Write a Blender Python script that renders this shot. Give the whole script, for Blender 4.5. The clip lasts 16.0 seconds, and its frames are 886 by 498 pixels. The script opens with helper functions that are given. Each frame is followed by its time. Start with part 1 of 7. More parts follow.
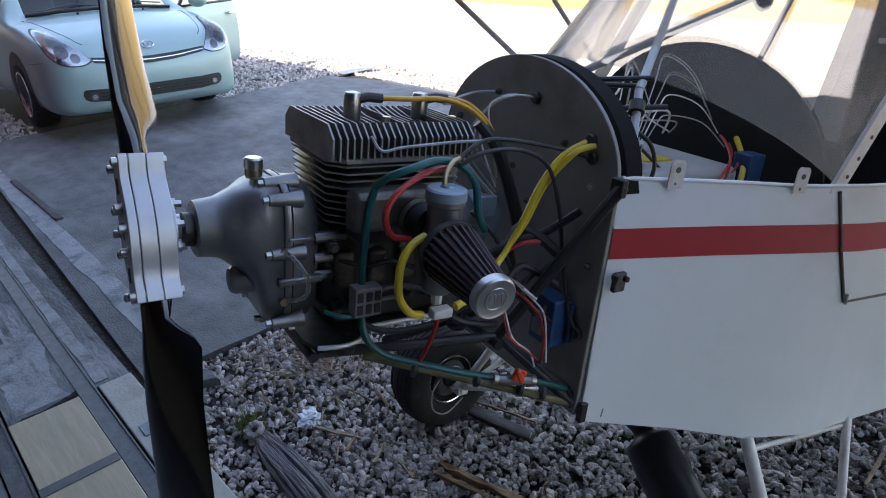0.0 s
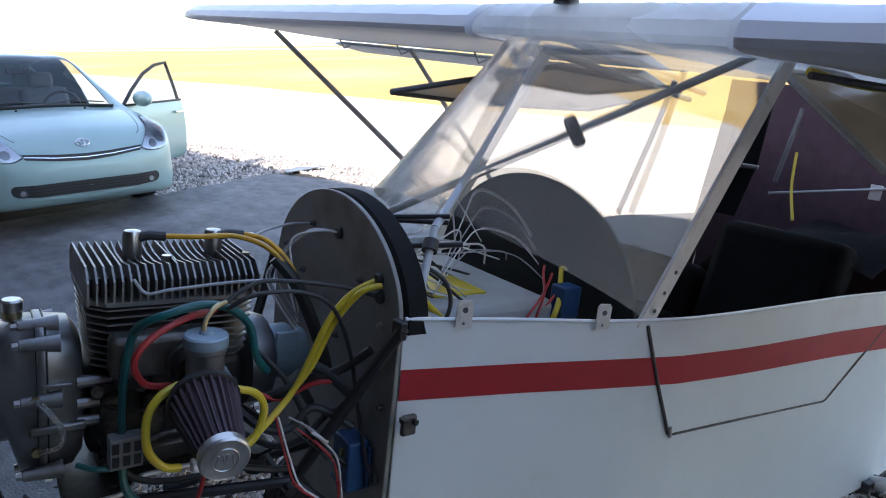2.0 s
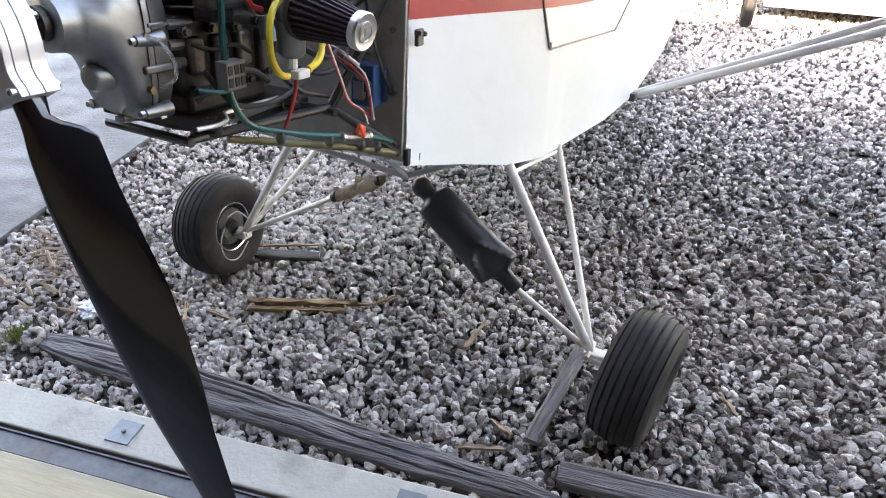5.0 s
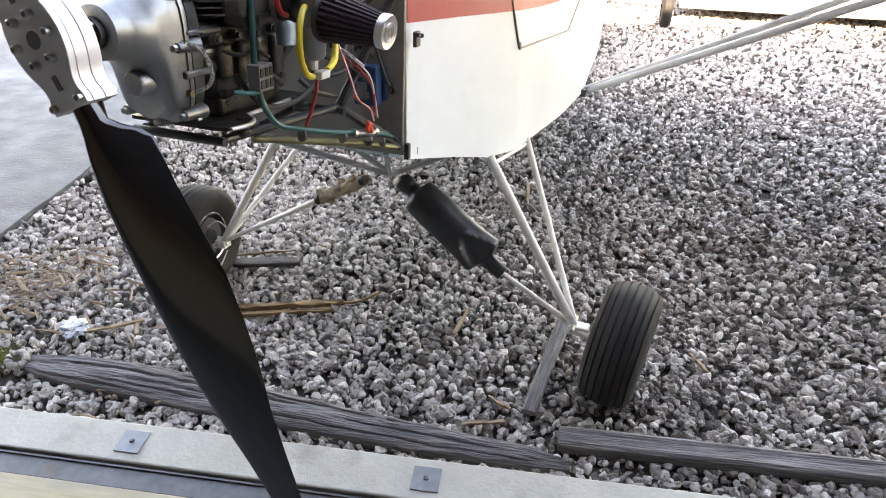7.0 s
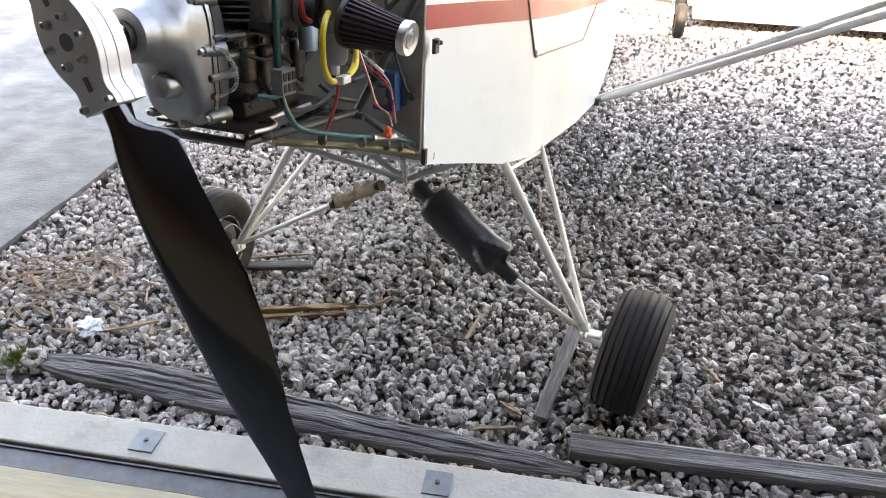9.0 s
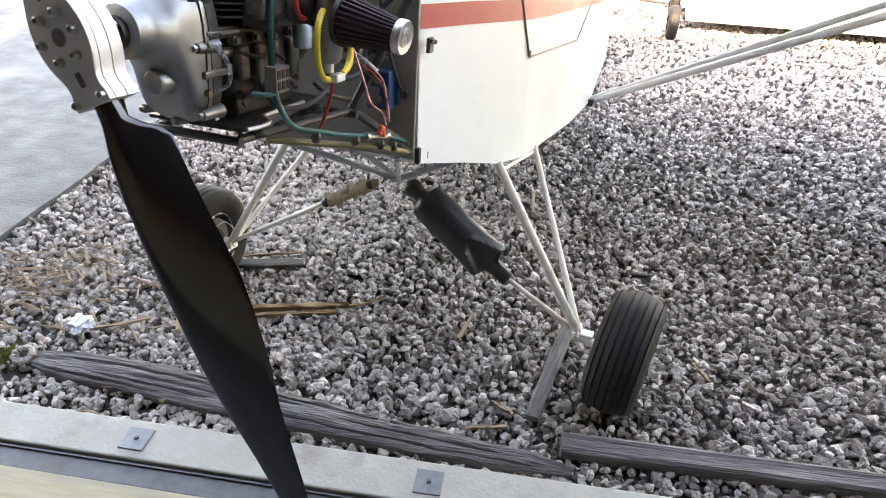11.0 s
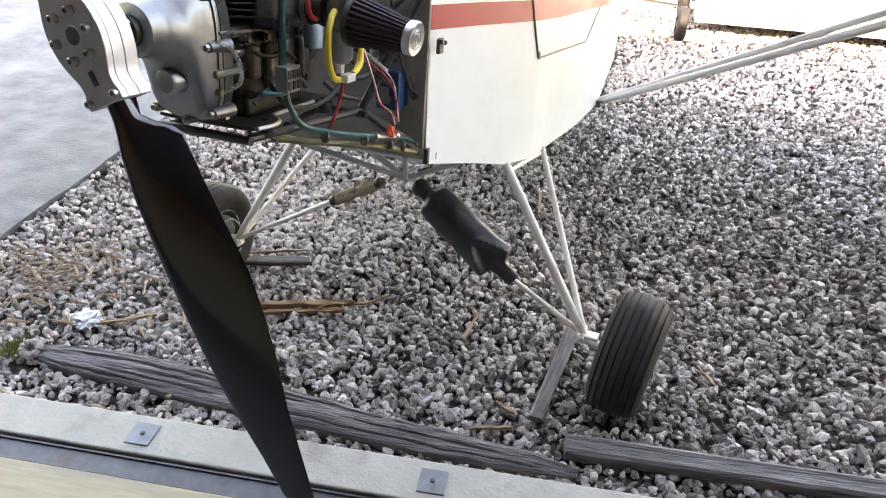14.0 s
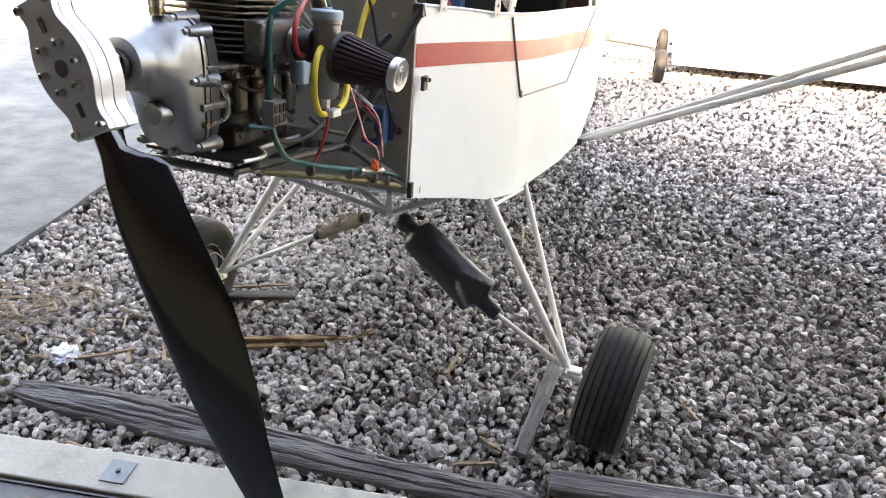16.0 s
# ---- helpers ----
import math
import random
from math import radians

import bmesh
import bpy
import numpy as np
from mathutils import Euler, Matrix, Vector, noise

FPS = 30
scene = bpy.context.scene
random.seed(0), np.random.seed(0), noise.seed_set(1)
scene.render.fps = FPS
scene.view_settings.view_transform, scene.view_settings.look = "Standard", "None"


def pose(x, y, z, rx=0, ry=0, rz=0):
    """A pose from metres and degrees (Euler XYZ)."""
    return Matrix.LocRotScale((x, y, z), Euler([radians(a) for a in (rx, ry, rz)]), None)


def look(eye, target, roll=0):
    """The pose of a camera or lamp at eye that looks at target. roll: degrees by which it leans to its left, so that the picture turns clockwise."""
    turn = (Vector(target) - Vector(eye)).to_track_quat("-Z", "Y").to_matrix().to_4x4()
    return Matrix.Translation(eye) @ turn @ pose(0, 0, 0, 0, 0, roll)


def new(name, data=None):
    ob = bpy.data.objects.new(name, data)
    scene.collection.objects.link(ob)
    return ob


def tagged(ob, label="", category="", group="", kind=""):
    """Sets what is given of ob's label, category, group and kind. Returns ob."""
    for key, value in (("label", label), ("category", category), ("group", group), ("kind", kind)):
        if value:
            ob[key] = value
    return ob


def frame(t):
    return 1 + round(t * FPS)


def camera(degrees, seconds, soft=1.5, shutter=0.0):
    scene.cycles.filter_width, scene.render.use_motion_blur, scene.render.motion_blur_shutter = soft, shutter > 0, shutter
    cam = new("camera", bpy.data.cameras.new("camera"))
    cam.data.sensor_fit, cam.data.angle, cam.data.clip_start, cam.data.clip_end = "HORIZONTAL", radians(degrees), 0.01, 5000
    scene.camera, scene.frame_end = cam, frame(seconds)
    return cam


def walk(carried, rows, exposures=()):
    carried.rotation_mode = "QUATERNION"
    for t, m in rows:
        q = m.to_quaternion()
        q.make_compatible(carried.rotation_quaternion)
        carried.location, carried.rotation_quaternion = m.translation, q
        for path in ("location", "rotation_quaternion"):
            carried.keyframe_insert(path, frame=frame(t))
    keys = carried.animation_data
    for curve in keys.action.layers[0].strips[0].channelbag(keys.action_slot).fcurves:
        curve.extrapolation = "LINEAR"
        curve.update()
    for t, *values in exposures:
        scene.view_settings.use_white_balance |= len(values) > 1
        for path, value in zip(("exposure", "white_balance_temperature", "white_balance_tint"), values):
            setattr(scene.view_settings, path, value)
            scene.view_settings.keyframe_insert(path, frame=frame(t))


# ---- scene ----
cam = camera(68.3, 16.0, soft=1.05)
PATH = [
    (0, (0.0644, 0.1156, 1.6364), (-0.0106, 1.6808, 0.8801), -3.0),
    (0.2, (0.1062, 0.1290, 1.6278), (-0.0347, 1.6975, 0.8874), -3.5),
    (0.5, (0.2104, 0.1325, 1.6328), (-0.0399, 1.6898, 0.8962), -1.4),
    (0.8, (0.2604, 0.1369, 1.6414), (-0.0776, 1.6715, 0.8944), -2.8),
    (1, (0.2762, 0.1382, 1.6412), (-0.1013, 1.6806, 0.9286), -3.6),
    (1.2, (0.2802, 0.1399, 1.6356), (-0.1198, 1.6858, 0.9448), -3.8),
    (1.5, (0.2922, 0.1471, 1.6573), (-0.0152, 1.7368, 1.0208), -2.4),
    (1.8, (0.3266, 0.1579, 1.6805), (0.1737, 1.7963, 1.1143), -3.1),
    (2, (0.3588, 0.1633, 1.6931), (0.3851, 1.8183, 1.1573), -1.4),
    (2.2, (0.3968, 0.1528, 1.6634), (0.5192, 1.7890, 1.0851), -1.3),
    (2.5, (0.4073, 0.1410, 1.6234), (0.5958, 1.6989, 0.8716), -1.8),
    (2.8, (0.3183, 0.1373, 1.5699), (0.6130, 1.6120, 0.6949), -2.3),
    (3, (0.2088, 0.1201, 1.5425), (0.5490, 1.5547, 0.6186), -3.7),
    (3.1, (0.1479, 0.1192, 1.5355), (0.4820, 1.5286, 0.5716), -4.9),
    (3.3, (0.0235, 0.1157, 1.5182), (0.5351, 1.4085, 0.4733), -1.2),
    (3.5, (-0.0357, 0.0766, 1.5242), (0.5516, 1.3198, 0.4576), 1.3),
    (4, (-0.1322, -0.0687, 1.5242), (0.4933, 1.1910, 0.5002), 1.6),
    (4.2, (-0.1592, -0.1427, 1.5208), (0.4150, 1.1441, 0.5002), -1.1),
    (6.3, (-0.5342, -0.1392, 1.5590), (0.3341, 0.9935, 0.5629), -0.5),
    (6.5, (-0.5359, -0.1453, 1.5573), (0.3297, 0.9927, 0.5664), -0.4),
    (7, (-0.5351, -0.1566, 1.5512), (0.3088, 0.9979, 0.5594), -1.0),
    (7.5, (-0.5411, -0.1653, 1.5547), (0.2923, 1.0179, 0.5899), -1.7),
    (8, (-0.5559, -0.1723, 1.5521), (0.2723, 1.0214, 0.5933), -1.9),
    (8.5, (-0.5620, -0.1610, 1.5590), (0.2566, 1.0405, 0.6029), -1.7),
    (8.7, (-0.5585, -0.1583, 1.5529), (0.2688, 1.0240, 0.5794), -1.0),
    (11, (-0.5603, -0.1583, 1.5529), (0.2897, 1.0057, 0.5768), 0.2),
    (11.5, (-0.5559, -0.1540, 1.5495), (0.3106, 0.9996, 0.5759), 0.6),
    (12, (-0.5516, -0.1636, 1.5521), (0.3123, 0.9848, 0.5716), 0.2),
    (12.5, (-0.5577, -0.1670, 1.5590), (0.2993, 1.0170, 0.6151), -0.3),
    (13, (-0.5629, -0.1575, 1.5486), (0.2845, 1.0266, 0.5960), -0.1),
    (13.5, (-0.5638, -0.1540, 1.5564), (0.2671, 1.0266, 0.5846), -0.3),
    (14, (-0.5655, -0.1531, 1.5599), (0.2732, 1.0144, 0.5794), 0.7),
    (14.5, (-0.5646, -0.1583, 1.5590), (0.2897, 0.9996, 0.5803), 1.1),
    (15, (-0.5655, -0.1610, 1.5556), (0.2932, 1.0005, 0.5846), 0.5),
    (15.5, (-0.5707, -0.1601, 1.5529), (0.3019, 1.0005, 0.5942), 0.5),
    (16, (-0.5725, -0.1662, 1.5573), (0.3306, 1.0214, 0.6612), 1.7),
]
EXPOSURES = [(0.0, 2.4, 7300, 18), (1.5, 2.6, 7300, 18), (1.9, 2.35, 7000, 16), (2.3, 2.05, 7400, 16), (2.8, 2.0, 6900, 14), (3.05, 2.75, 6900, 15), (3.5, 3.3, 7100, 16), (4.2, 4.12, 8200, 18), (6.5, 4.25, 10400, 19), (16.0, 4.22, 10500, 19)]
walk(cam, [(t, look(eye, target, roll)) for t, eye, target, roll in PATH], EXPOSURES)

# ---- world, sun ----
SUN_EL, SUN_AZ = radians(40.0), radians(225.7)
world = bpy.data.worlds.new("world")
scene.world = world
world.use_nodes = True
wn = world.node_tree
sky = wn.nodes.new("ShaderNodeTexSky")
sky.sky_type, sky.sun_disc = "NISHITA", False
sky.sun_elevation, sky.sun_rotation = SUN_EL, SUN_AZ
wn.links.new(sky.outputs[0], wn.nodes["Background"].inputs[0])
wn.nodes["Background"].inputs[1].default_value = 0.15
sun_dir = Vector((math.sin(SUN_AZ) * math.cos(SUN_EL), math.cos(SUN_AZ) * math.cos(SUN_EL), math.sin(SUN_EL)))
sun = new("sun", bpy.data.lights.new("sun", "SUN"))
sun.data.energy, sun.data.angle, sun.data.color = 2.2, radians(0.5), (1.0, 0.93, 0.82)
sun.matrix_world = look(sun_dir * 30, (0, 0, 0))


# ---- materials ----
def mat(name, c1, c2=None, scale=20.0, rough=0.5, metal=0.0, bump=0.0, bscale=None, island=0.0, obrand=0.0, stain=None,
        stain_scale=3.0, stretch=(1, 1, 1), rvar=0.1, coat=0.0, spec=0.5, stain_lo=0.5, stain_hi=0.7):
    """A procedural surface: two colours mixed by noise, coarse stains or painted reflections, roughness variation and a
    fine relief.
    """
    m = bpy.data.materials.new(name)
    m.use_nodes = True
    nt = m.node_tree
    N, K = nt.nodes.new, nt.links.new
    b = nt.nodes["Principled BSDF"]
    tc, mp = N("ShaderNodeTexCoord"), N("ShaderNodeMapping")
    mp.inputs["Scale"].default_value = stretch
    K(tc.outputs["Object"], mp.inputs[0])
    n1 = N("ShaderNodeTexNoise")
    n1.inputs["Scale"].default_value, n1.inputs["Detail"].default_value, n1.inputs["Roughness"].default_value = scale, 8, 0.65
    K(mp.outputs[0], n1.inputs["Vector"])
    r1 = N("ShaderNodeMapRange")
    r1.inputs[1].default_value, r1.inputs[2].default_value = 0.3, 0.7
    K(n1.outputs[0], r1.inputs[0])
    mx = N("ShaderNodeMix")
    mx.data_type = "RGBA"
    c2 = c2 or tuple(v * 0.7 for v in c1)
    mx.inputs[6].default_value, mx.inputs[7].default_value = (*c1, 1), (*c2, 1)
    K(r1.outputs[0], mx.inputs[0])
    col = mx.outputs[2]
    if stain:
        n2 = N("ShaderNodeTexNoise")
        n2.inputs["Scale"].default_value, n2.inputs["Detail"].default_value, n2.inputs["Roughness"].default_value = stain_scale, 7, 0.6
        K(mp.outputs[0], n2.inputs["Vector"])
        r2 = N("ShaderNodeMapRange")
        r2.inputs[1].default_value, r2.inputs[2].default_value = stain_lo, stain_hi
        K(n2.outputs[0], r2.inputs[0])
        m2 = N("ShaderNodeMix")
        m2.data_type = "RGBA"
        K(r2.outputs[0], m2.inputs[0])
        K(col, m2.inputs[6])
        m2.inputs[7].default_value = (*stain, 1)
        col = m2.outputs[2]
    if island or obrand:
        src = N("ShaderNodeNewGeometry").outputs["Random Per Island"] if island else N("ShaderNodeObjectInfo").outputs["Random"]
        r3 = N("ShaderNodeMapRange")
        k = island or obrand
        r3.inputs[3].default_value, r3.inputs[4].default_value = 1 - k, 1 + k
        K(src, r3.inputs[0])
        vm = N("ShaderNodeVectorMath")
        vm.operation = "SCALE"
        K(col, vm.inputs[0])
        K(r3.outputs[0], vm.inputs["Scale"])
        col = vm.outputs[0]
    K(col, b.inputs["Base Color"])
    rr = N("ShaderNodeMapRange")
    rr.inputs[3].default_value, rr.inputs[4].default_value = max(0.03, rough - rvar), min(1, rough + rvar)
    K(n1.outputs[0], rr.inputs[0])
    K(rr.outputs[0], b.inputs["Roughness"])
    b.inputs["Metallic"].default_value = metal
    b.inputs["Specular IOR Level"].default_value = spec
    b.inputs["Coat Weight"].default_value = coat
    b.inputs["Coat Roughness"].default_value = 0.06
    if bump:
        n3 = N("ShaderNodeTexNoise")
        n3.inputs["Scale"].default_value, n3.inputs["Detail"].default_value = bscale or scale * 3, 6
        K(mp.outputs[0], n3.inputs["Vector"])
        bp = N("ShaderNodeBump")
        bp.inputs["Strength"].default_value, bp.inputs["Distance"].default_value = 1.0, bump
        K(n3.outputs[0], bp.inputs["Height"])
        K(bp.outputs[0], b.inputs["Normal"])
    return m


def glass(name, tint=(1, 1, 1), rough=0.0, haze=0.0, haze_col=(0.8, 0.8, 0.8), frost=0.0, film=1.45):
    """A thin clear sheet: mostly see-through with a glossy film; haze adds a milky scatter for scuffed plastic."""
    m = bpy.data.materials.new(name)
    m.use_nodes = True
    nt = m.node_tree
    N, K = nt.nodes.new, nt.links.new
    nt.nodes.remove(nt.nodes["Principled BSDF"])
    out = nt.nodes["Material Output"]
    tr, gl, mix = N("ShaderNodeBsdfTransparent"), N("ShaderNodeBsdfGlossy"), N("ShaderNodeMixShader")
    tr.inputs[0].default_value = (*tint, 1)
    gl.inputs["Roughness"].default_value = max(rough, 0.02)
    fr = N("ShaderNodeFresnel")
    fr.inputs[0].default_value = film
    K(fr.outputs[0], mix.inputs[0])
    K(tr.outputs[0], mix.inputs[1])
    K(gl.outputs[0], mix.inputs[2])
    last = mix.outputs[0]
    if frost:
        rf, mf = N("ShaderNodeBsdfRefraction"), N("ShaderNodeMixShader")
        rf.inputs["Roughness"].default_value, rf.inputs["IOR"].default_value = 0.16, 1.06
        mf.inputs[0].default_value = frost
        K(last, mf.inputs[1])
        K(rf.outputs[0], mf.inputs[2])
        last = mf.outputs[0]
    if haze:
        tl, df, ad, mh = N("ShaderNodeBsdfTranslucent"), N("ShaderNodeBsdfDiffuse"), N("ShaderNodeMixShader"), N("ShaderNodeMixShader")
        tl.inputs[0].default_value = df.inputs[0].default_value = (*haze_col, 1)
        ad.inputs[0].default_value = 0.5
        K(tl.outputs[0], ad.inputs[1])
        K(df.outputs[0], ad.inputs[2])
        tc, n = N("ShaderNodeTexCoord"), N("ShaderNodeTexNoise")
        n.inputs["Scale"].default_value, n.inputs["Detail"].default_value = 3.0, 5
        K(tc.outputs["Object"], n.inputs["Vector"])
        r = N("ShaderNodeMapRange")
        r.inputs[1].default_value, r.inputs[2].default_value = 0.3, 0.7
        r.inputs[3].default_value, r.inputs[4].default_value = haze * 0.7, haze * 1.3
        K(n.outputs[0], r.inputs[0])
        K(r.outputs[0], mh.inputs[0])
        K(last, mh.inputs[1])
        K(ad.outputs[0], mh.inputs[2])
        last = mh.outputs[0]
    K(last, out.inputs[0])
    return m


M = {}
M["white"] = mat("white_paint", (0.765, 0.825, 0.845), (0.73, 0.785, 0.805), 6, 0.38, bump=0.0006, bscale=14, stain=(0.62, 0.62, 0.59), stain_scale=2.2, stain_lo=0.55, stain_hi=0.85)
M["white_tube"] = mat("white_tube_paint", (0.74, 0.73, 0.68), (0.62, 0.60, 0.54), 40, 0.4, bump=0.0003, stain=(0.35, 0.29, 0.22), stain_scale=14, stain_lo=0.6, stain_hi=0.8)
M["red"] = mat("red_stripe_paint", (0.43, 0.020, 0.030), (0.36, 0.018, 0.026), 9, 0.4, bump=0.0004, bscale=16)
M["firewall"] = mat("firewall_sheet", (0.27, 0.262, 0.24), (0.22, 0.213, 0.19), 10, 0.5, metal=0.2, bump=0.0004, stain=(0.16, 0.13, 0.09), stain_scale=5, stain_lo=0.55, stain_hi=0.8)
M["alu"] = mat("machined_aluminium", (0.60, 0.605, 0.615), (0.53, 0.535, 0.545), 9, 0.42, metal=0.62, rvar=0.06, bump=0.00004, bscale=300)
M["cast"] = mat("cast_aluminium", (0.275, 0.278, 0.284), (0.205, 0.206, 0.206), 16, 0.40, metal=0.9, bump=0.00012, bscale=160, stain=(0.15, 0.132, 0.11), stain_scale=8, stain_lo=0.58, stain_hi=0.77)
M["cast_mid"] = mat("greasy_crankcase_aluminium", (0.20, 0.185, 0.165), (0.09, 0.08, 0.07), 18, 0.45, metal=0.75, bump=0.0005, bscale=90, stain=(0.045, 0.038, 0.03), stain_scale=9, stain_lo=0.5, stain_hi=0.7)
M["cast_dark"] = mat("dark_cast_aluminium", (0.088, 0.084, 0.078), (0.036, 0.034, 0.031), 14, 0.45, metal=0.75, bump=0.0006, bscale=100, stain=(0.04, 0.035, 0.03), stain_scale=7, stain_lo=0.45, stain_hi=0.7)
M["fin"] = mat("cooling_fin_aluminium", (0.30, 0.29, 0.275), (0.19, 0.185, 0.17), 25, 0.45, metal=0.8, bump=0.0004, bscale=90)
M["steel"] = mat("bright_steel", (0.55, 0.54, 0.52), (0.42, 0.41, 0.39), 50, 0.3, metal=1.0)
M["brass"] = mat("brass_fitting", (0.42, 0.34, 0.19), (0.30, 0.25, 0.15), 40, 0.35, metal=1.0)
M["olive"] = mat("dull_olive_tube_paint", (0.20, 0.17, 0.075), (0.13, 0.115, 0.06), 25, 0.5, metal=0.2)
M["bracket"] = mat("worn_grey_latch_steel", (0.16, 0.155, 0.15), (0.06, 0.058, 0.056), 60, 0.5, metal=0.6)
M["black_steel"] = mat("black_painted_tube", (0.030, 0.030, 0.032), (0.018, 0.018, 0.02), 30, 0.4, bump=0.0003)
# the reddish stain colour paints maroon reflections on the blades
M["prop"] = mat("glossy_black_propeller", (0.004, 0.005, 0.007), (0.005, 0.0055, 0.007), 12, 0.14, coat=0.6, rvar=0.03, stain=(0.016, 0.003, 0.004), stain_scale=3.0, stain_lo=0.56, stain_hi=0.72)
M["rubber"] = mat("tyre_rubber", (0.024, 0.022, 0.021), (0.015, 0.0145, 0.014), 22, 0.75, bump=0.0008, bscale=140, stain=(0.055, 0.047, 0.039), stain_scale=9, stain_lo=0.60, stain_hi=0.82, spec=0.3)
M["rim_dark"] = mat("dark_wheel_rim", (0.055, 0.054, 0.053), (0.028, 0.027, 0.026), 30, 0.45, metal=0.5, bump=0.0004, stain=(0.10, 0.075, 0.055), stain_scale=14, stain_lo=0.58, stain_hi=0.75)
M["black_plastic"] = mat("black_plastic", (0.020, 0.020, 0.021), (0.014, 0.014, 0.015), 30, 0.45)
M["hose_black"] = mat("black_rubber_hose", (0.018, 0.018, 0.018), (0.028, 0.027, 0.026), 30, 0.5)
M["hose_teal"] = mat("teal_rubber_hose", (0.008, 0.125, 0.122), (0.006, 0.09, 0.09), 30, 0.35)
# the same teal, a little darker for the shade below the engine
M["hose_teal_shaded"] = mat("shaded_teal_rubber_hose", (0.008, 0.105, 0.10), (0.006, 0.07, 0.068), 30, 0.38)
M["hose_red"] = mat("red_rubber_hose", (0.44, 0.028, 0.028), (0.33, 0.024, 0.024), 30, 0.35)
M["hose_yellow"] = mat("yellow_rubber_hose", (0.70, 0.52, 0.035), (0.58, 0.42, 0.04), 30, 0.35)
M["lead_yellow"] = mat("orange_yellow_ignition_lead", (0.72, 0.36, 0.02), (0.6, 0.3, 0.02), 30, 0.35)
M["wire_white"] = mat("white_wire", (0.72, 0.71, 0.68), (0.6, 0.59, 0.56), 30, 0.4)
M["wire_red"] = mat("red_wire", (0.45, 0.03, 0.035), (0.36, 0.03, 0.03), 30, 0.4)
M["wire_grey"] = mat("grey_wire", (0.38, 0.38, 0.38), (0.30, 0.30, 0.30), 30, 0.4)
M["filter"] = mat("dark_oiled_filter_gauze", (0.060, 0.026, 0.034), (0.024, 0.014, 0.018), 90, 0.55, bump=0.0006, bscale=500)
M["grey_plastic"] = mat("grey_moulded_plastic", (0.21, 0.215, 0.215), (0.15, 0.155, 0.155), 30, 0.45)
M["blue_plastic"] = mat("blue_plastic", (0.018, 0.075, 0.19), (0.014, 0.052, 0.13), 30, 0.4)
M["orange"] = mat("orange_red_valve_plastic", (0.72, 0.075, 0.02), (0.6, 0.06, 0.02), 30, 0.4)
M["muff"] = mat("dark_rubber_boot", (0.026, 0.030, 0.036), (0.018, 0.020, 0.024), 10, 0.36, bump=0.0006, bscale=9, rvar=0.08, stain=(0.10, 0.075, 0.045), stain_scale=7, stain_lo=0.66, stain_hi=0.85)
M["tan_fabric"] = glass("tan_translucent_fabric", (0.9, 0.84, 0.72), 0.3, 0.72, (0.80, 0.70, 0.55))
# warmer copy of the tan fabric: glow of sun through cloth, put into the colour
M["peach_fabric"] = glass("peach_fabric_with_sun_glow", (0.92, 0.76, 0.60), 0.3, 0.86, (0.86, 0.60, 0.44))
M["maroon"] = mat("maroon_fabric", (0.080, 0.045, 0.058), (0.055, 0.030, 0.040), 20, 0.8)
M["black_cloth"] = mat("black_upholstery", (0.008, 0.008, 0.010), (0.005, 0.005, 0.006), 60, 0.9, bump=0.001, spec=0.2)
M["panel_grey"] = mat("dark_grey_panel", (0.014, 0.017, 0.016), (0.010, 0.012, 0.011), 20, 0.6, spec=0.3)
M["tube_grey"] = mat("grey_painted_tube", (0.44, 0.46, 0.47), (0.38, 0.40, 0.41), 25, 0.4)
# grey tube paint made paler, with glare put into the colour
M["strut_grey"] = mat("strut_grey_with_glare", (0.74, 0.75, 0.76), (0.66, 0.67, 0.68), 25, 0.42)
M["wing"] = mat("pale_wing_fabric", (0.76, 0.79, 0.82), (0.70, 0.73, 0.76), 5, 0.45, bump=0.001, bscale=6)
M["fuel_white"] = mat("white_moulded_tank", (0.42, 0.43, 0.42), (0.34, 0.35, 0.34), 8, 0.5)
M["shield"] = glass("scuffed_windscreen_plastic", (0.97, 0.93, 0.85), 0.15, 0.19, (0.96, 0.92, 0.84), frost=0.40, film=1.18)
M["skylight"] = glass("milky_roof_plastic", (0.97, 0.97, 0.95), 0.15, 0.70, (0.95, 0.95, 0.94))
M["clear_tube"] = glass("clear_vent_hose", (0.9, 0.9, 0.88), 0.05, 0.25, (0.8, 0.8, 0.78))
M["cap_metal"] = mat("brushed_steel_cap", (0.62, 0.61, 0.59), (0.50, 0.49, 0.47), 40, 0.38, metal=0.95, bump=0.0002)
M["gravel"] = mat("gravel_stone", (0.61, 0.57, 0.537), (0.40, 0.362, 0.333), 45, 0.92, bump=0.0055, bscale=230, island=0.42, stain=(0.060, 0.042, 0.032), stain_scale=30, stain_lo=0.58, stain_hi=0.67, spec=0.2)
M["gravel_dark"] = mat("brown_gravel_stone", (0.285, 0.255, 0.235), (0.125, 0.105, 0.095), 40, 0.9, bump=0.0055, bscale=220, island=0.60, stain=(0.36, 0.335, 0.31), stain_scale=42, stain_lo=0.60, stain_hi=0.70, spec=0.3)
# earth colour kept very dark to deepen the shade between the stones
M["ground"] = mat("gravelly_earth", (0.070, 0.062, 0.055), (0.030, 0.027, 0.024), 22, 0.95, bump=0.02, bscale=45)
M["asphalt"] = mat("worn_asphalt_patch", (0.125, 0.126, 0.130), (0.060, 0.061, 0.064), 5, 0.7, bump=0.005, bscale=60, stain=(0.225, 0.226, 0.230), stain_scale=1.3, stain_lo=0.50, stain_hi=0.80, stretch=(0.9, 1.3, 1))
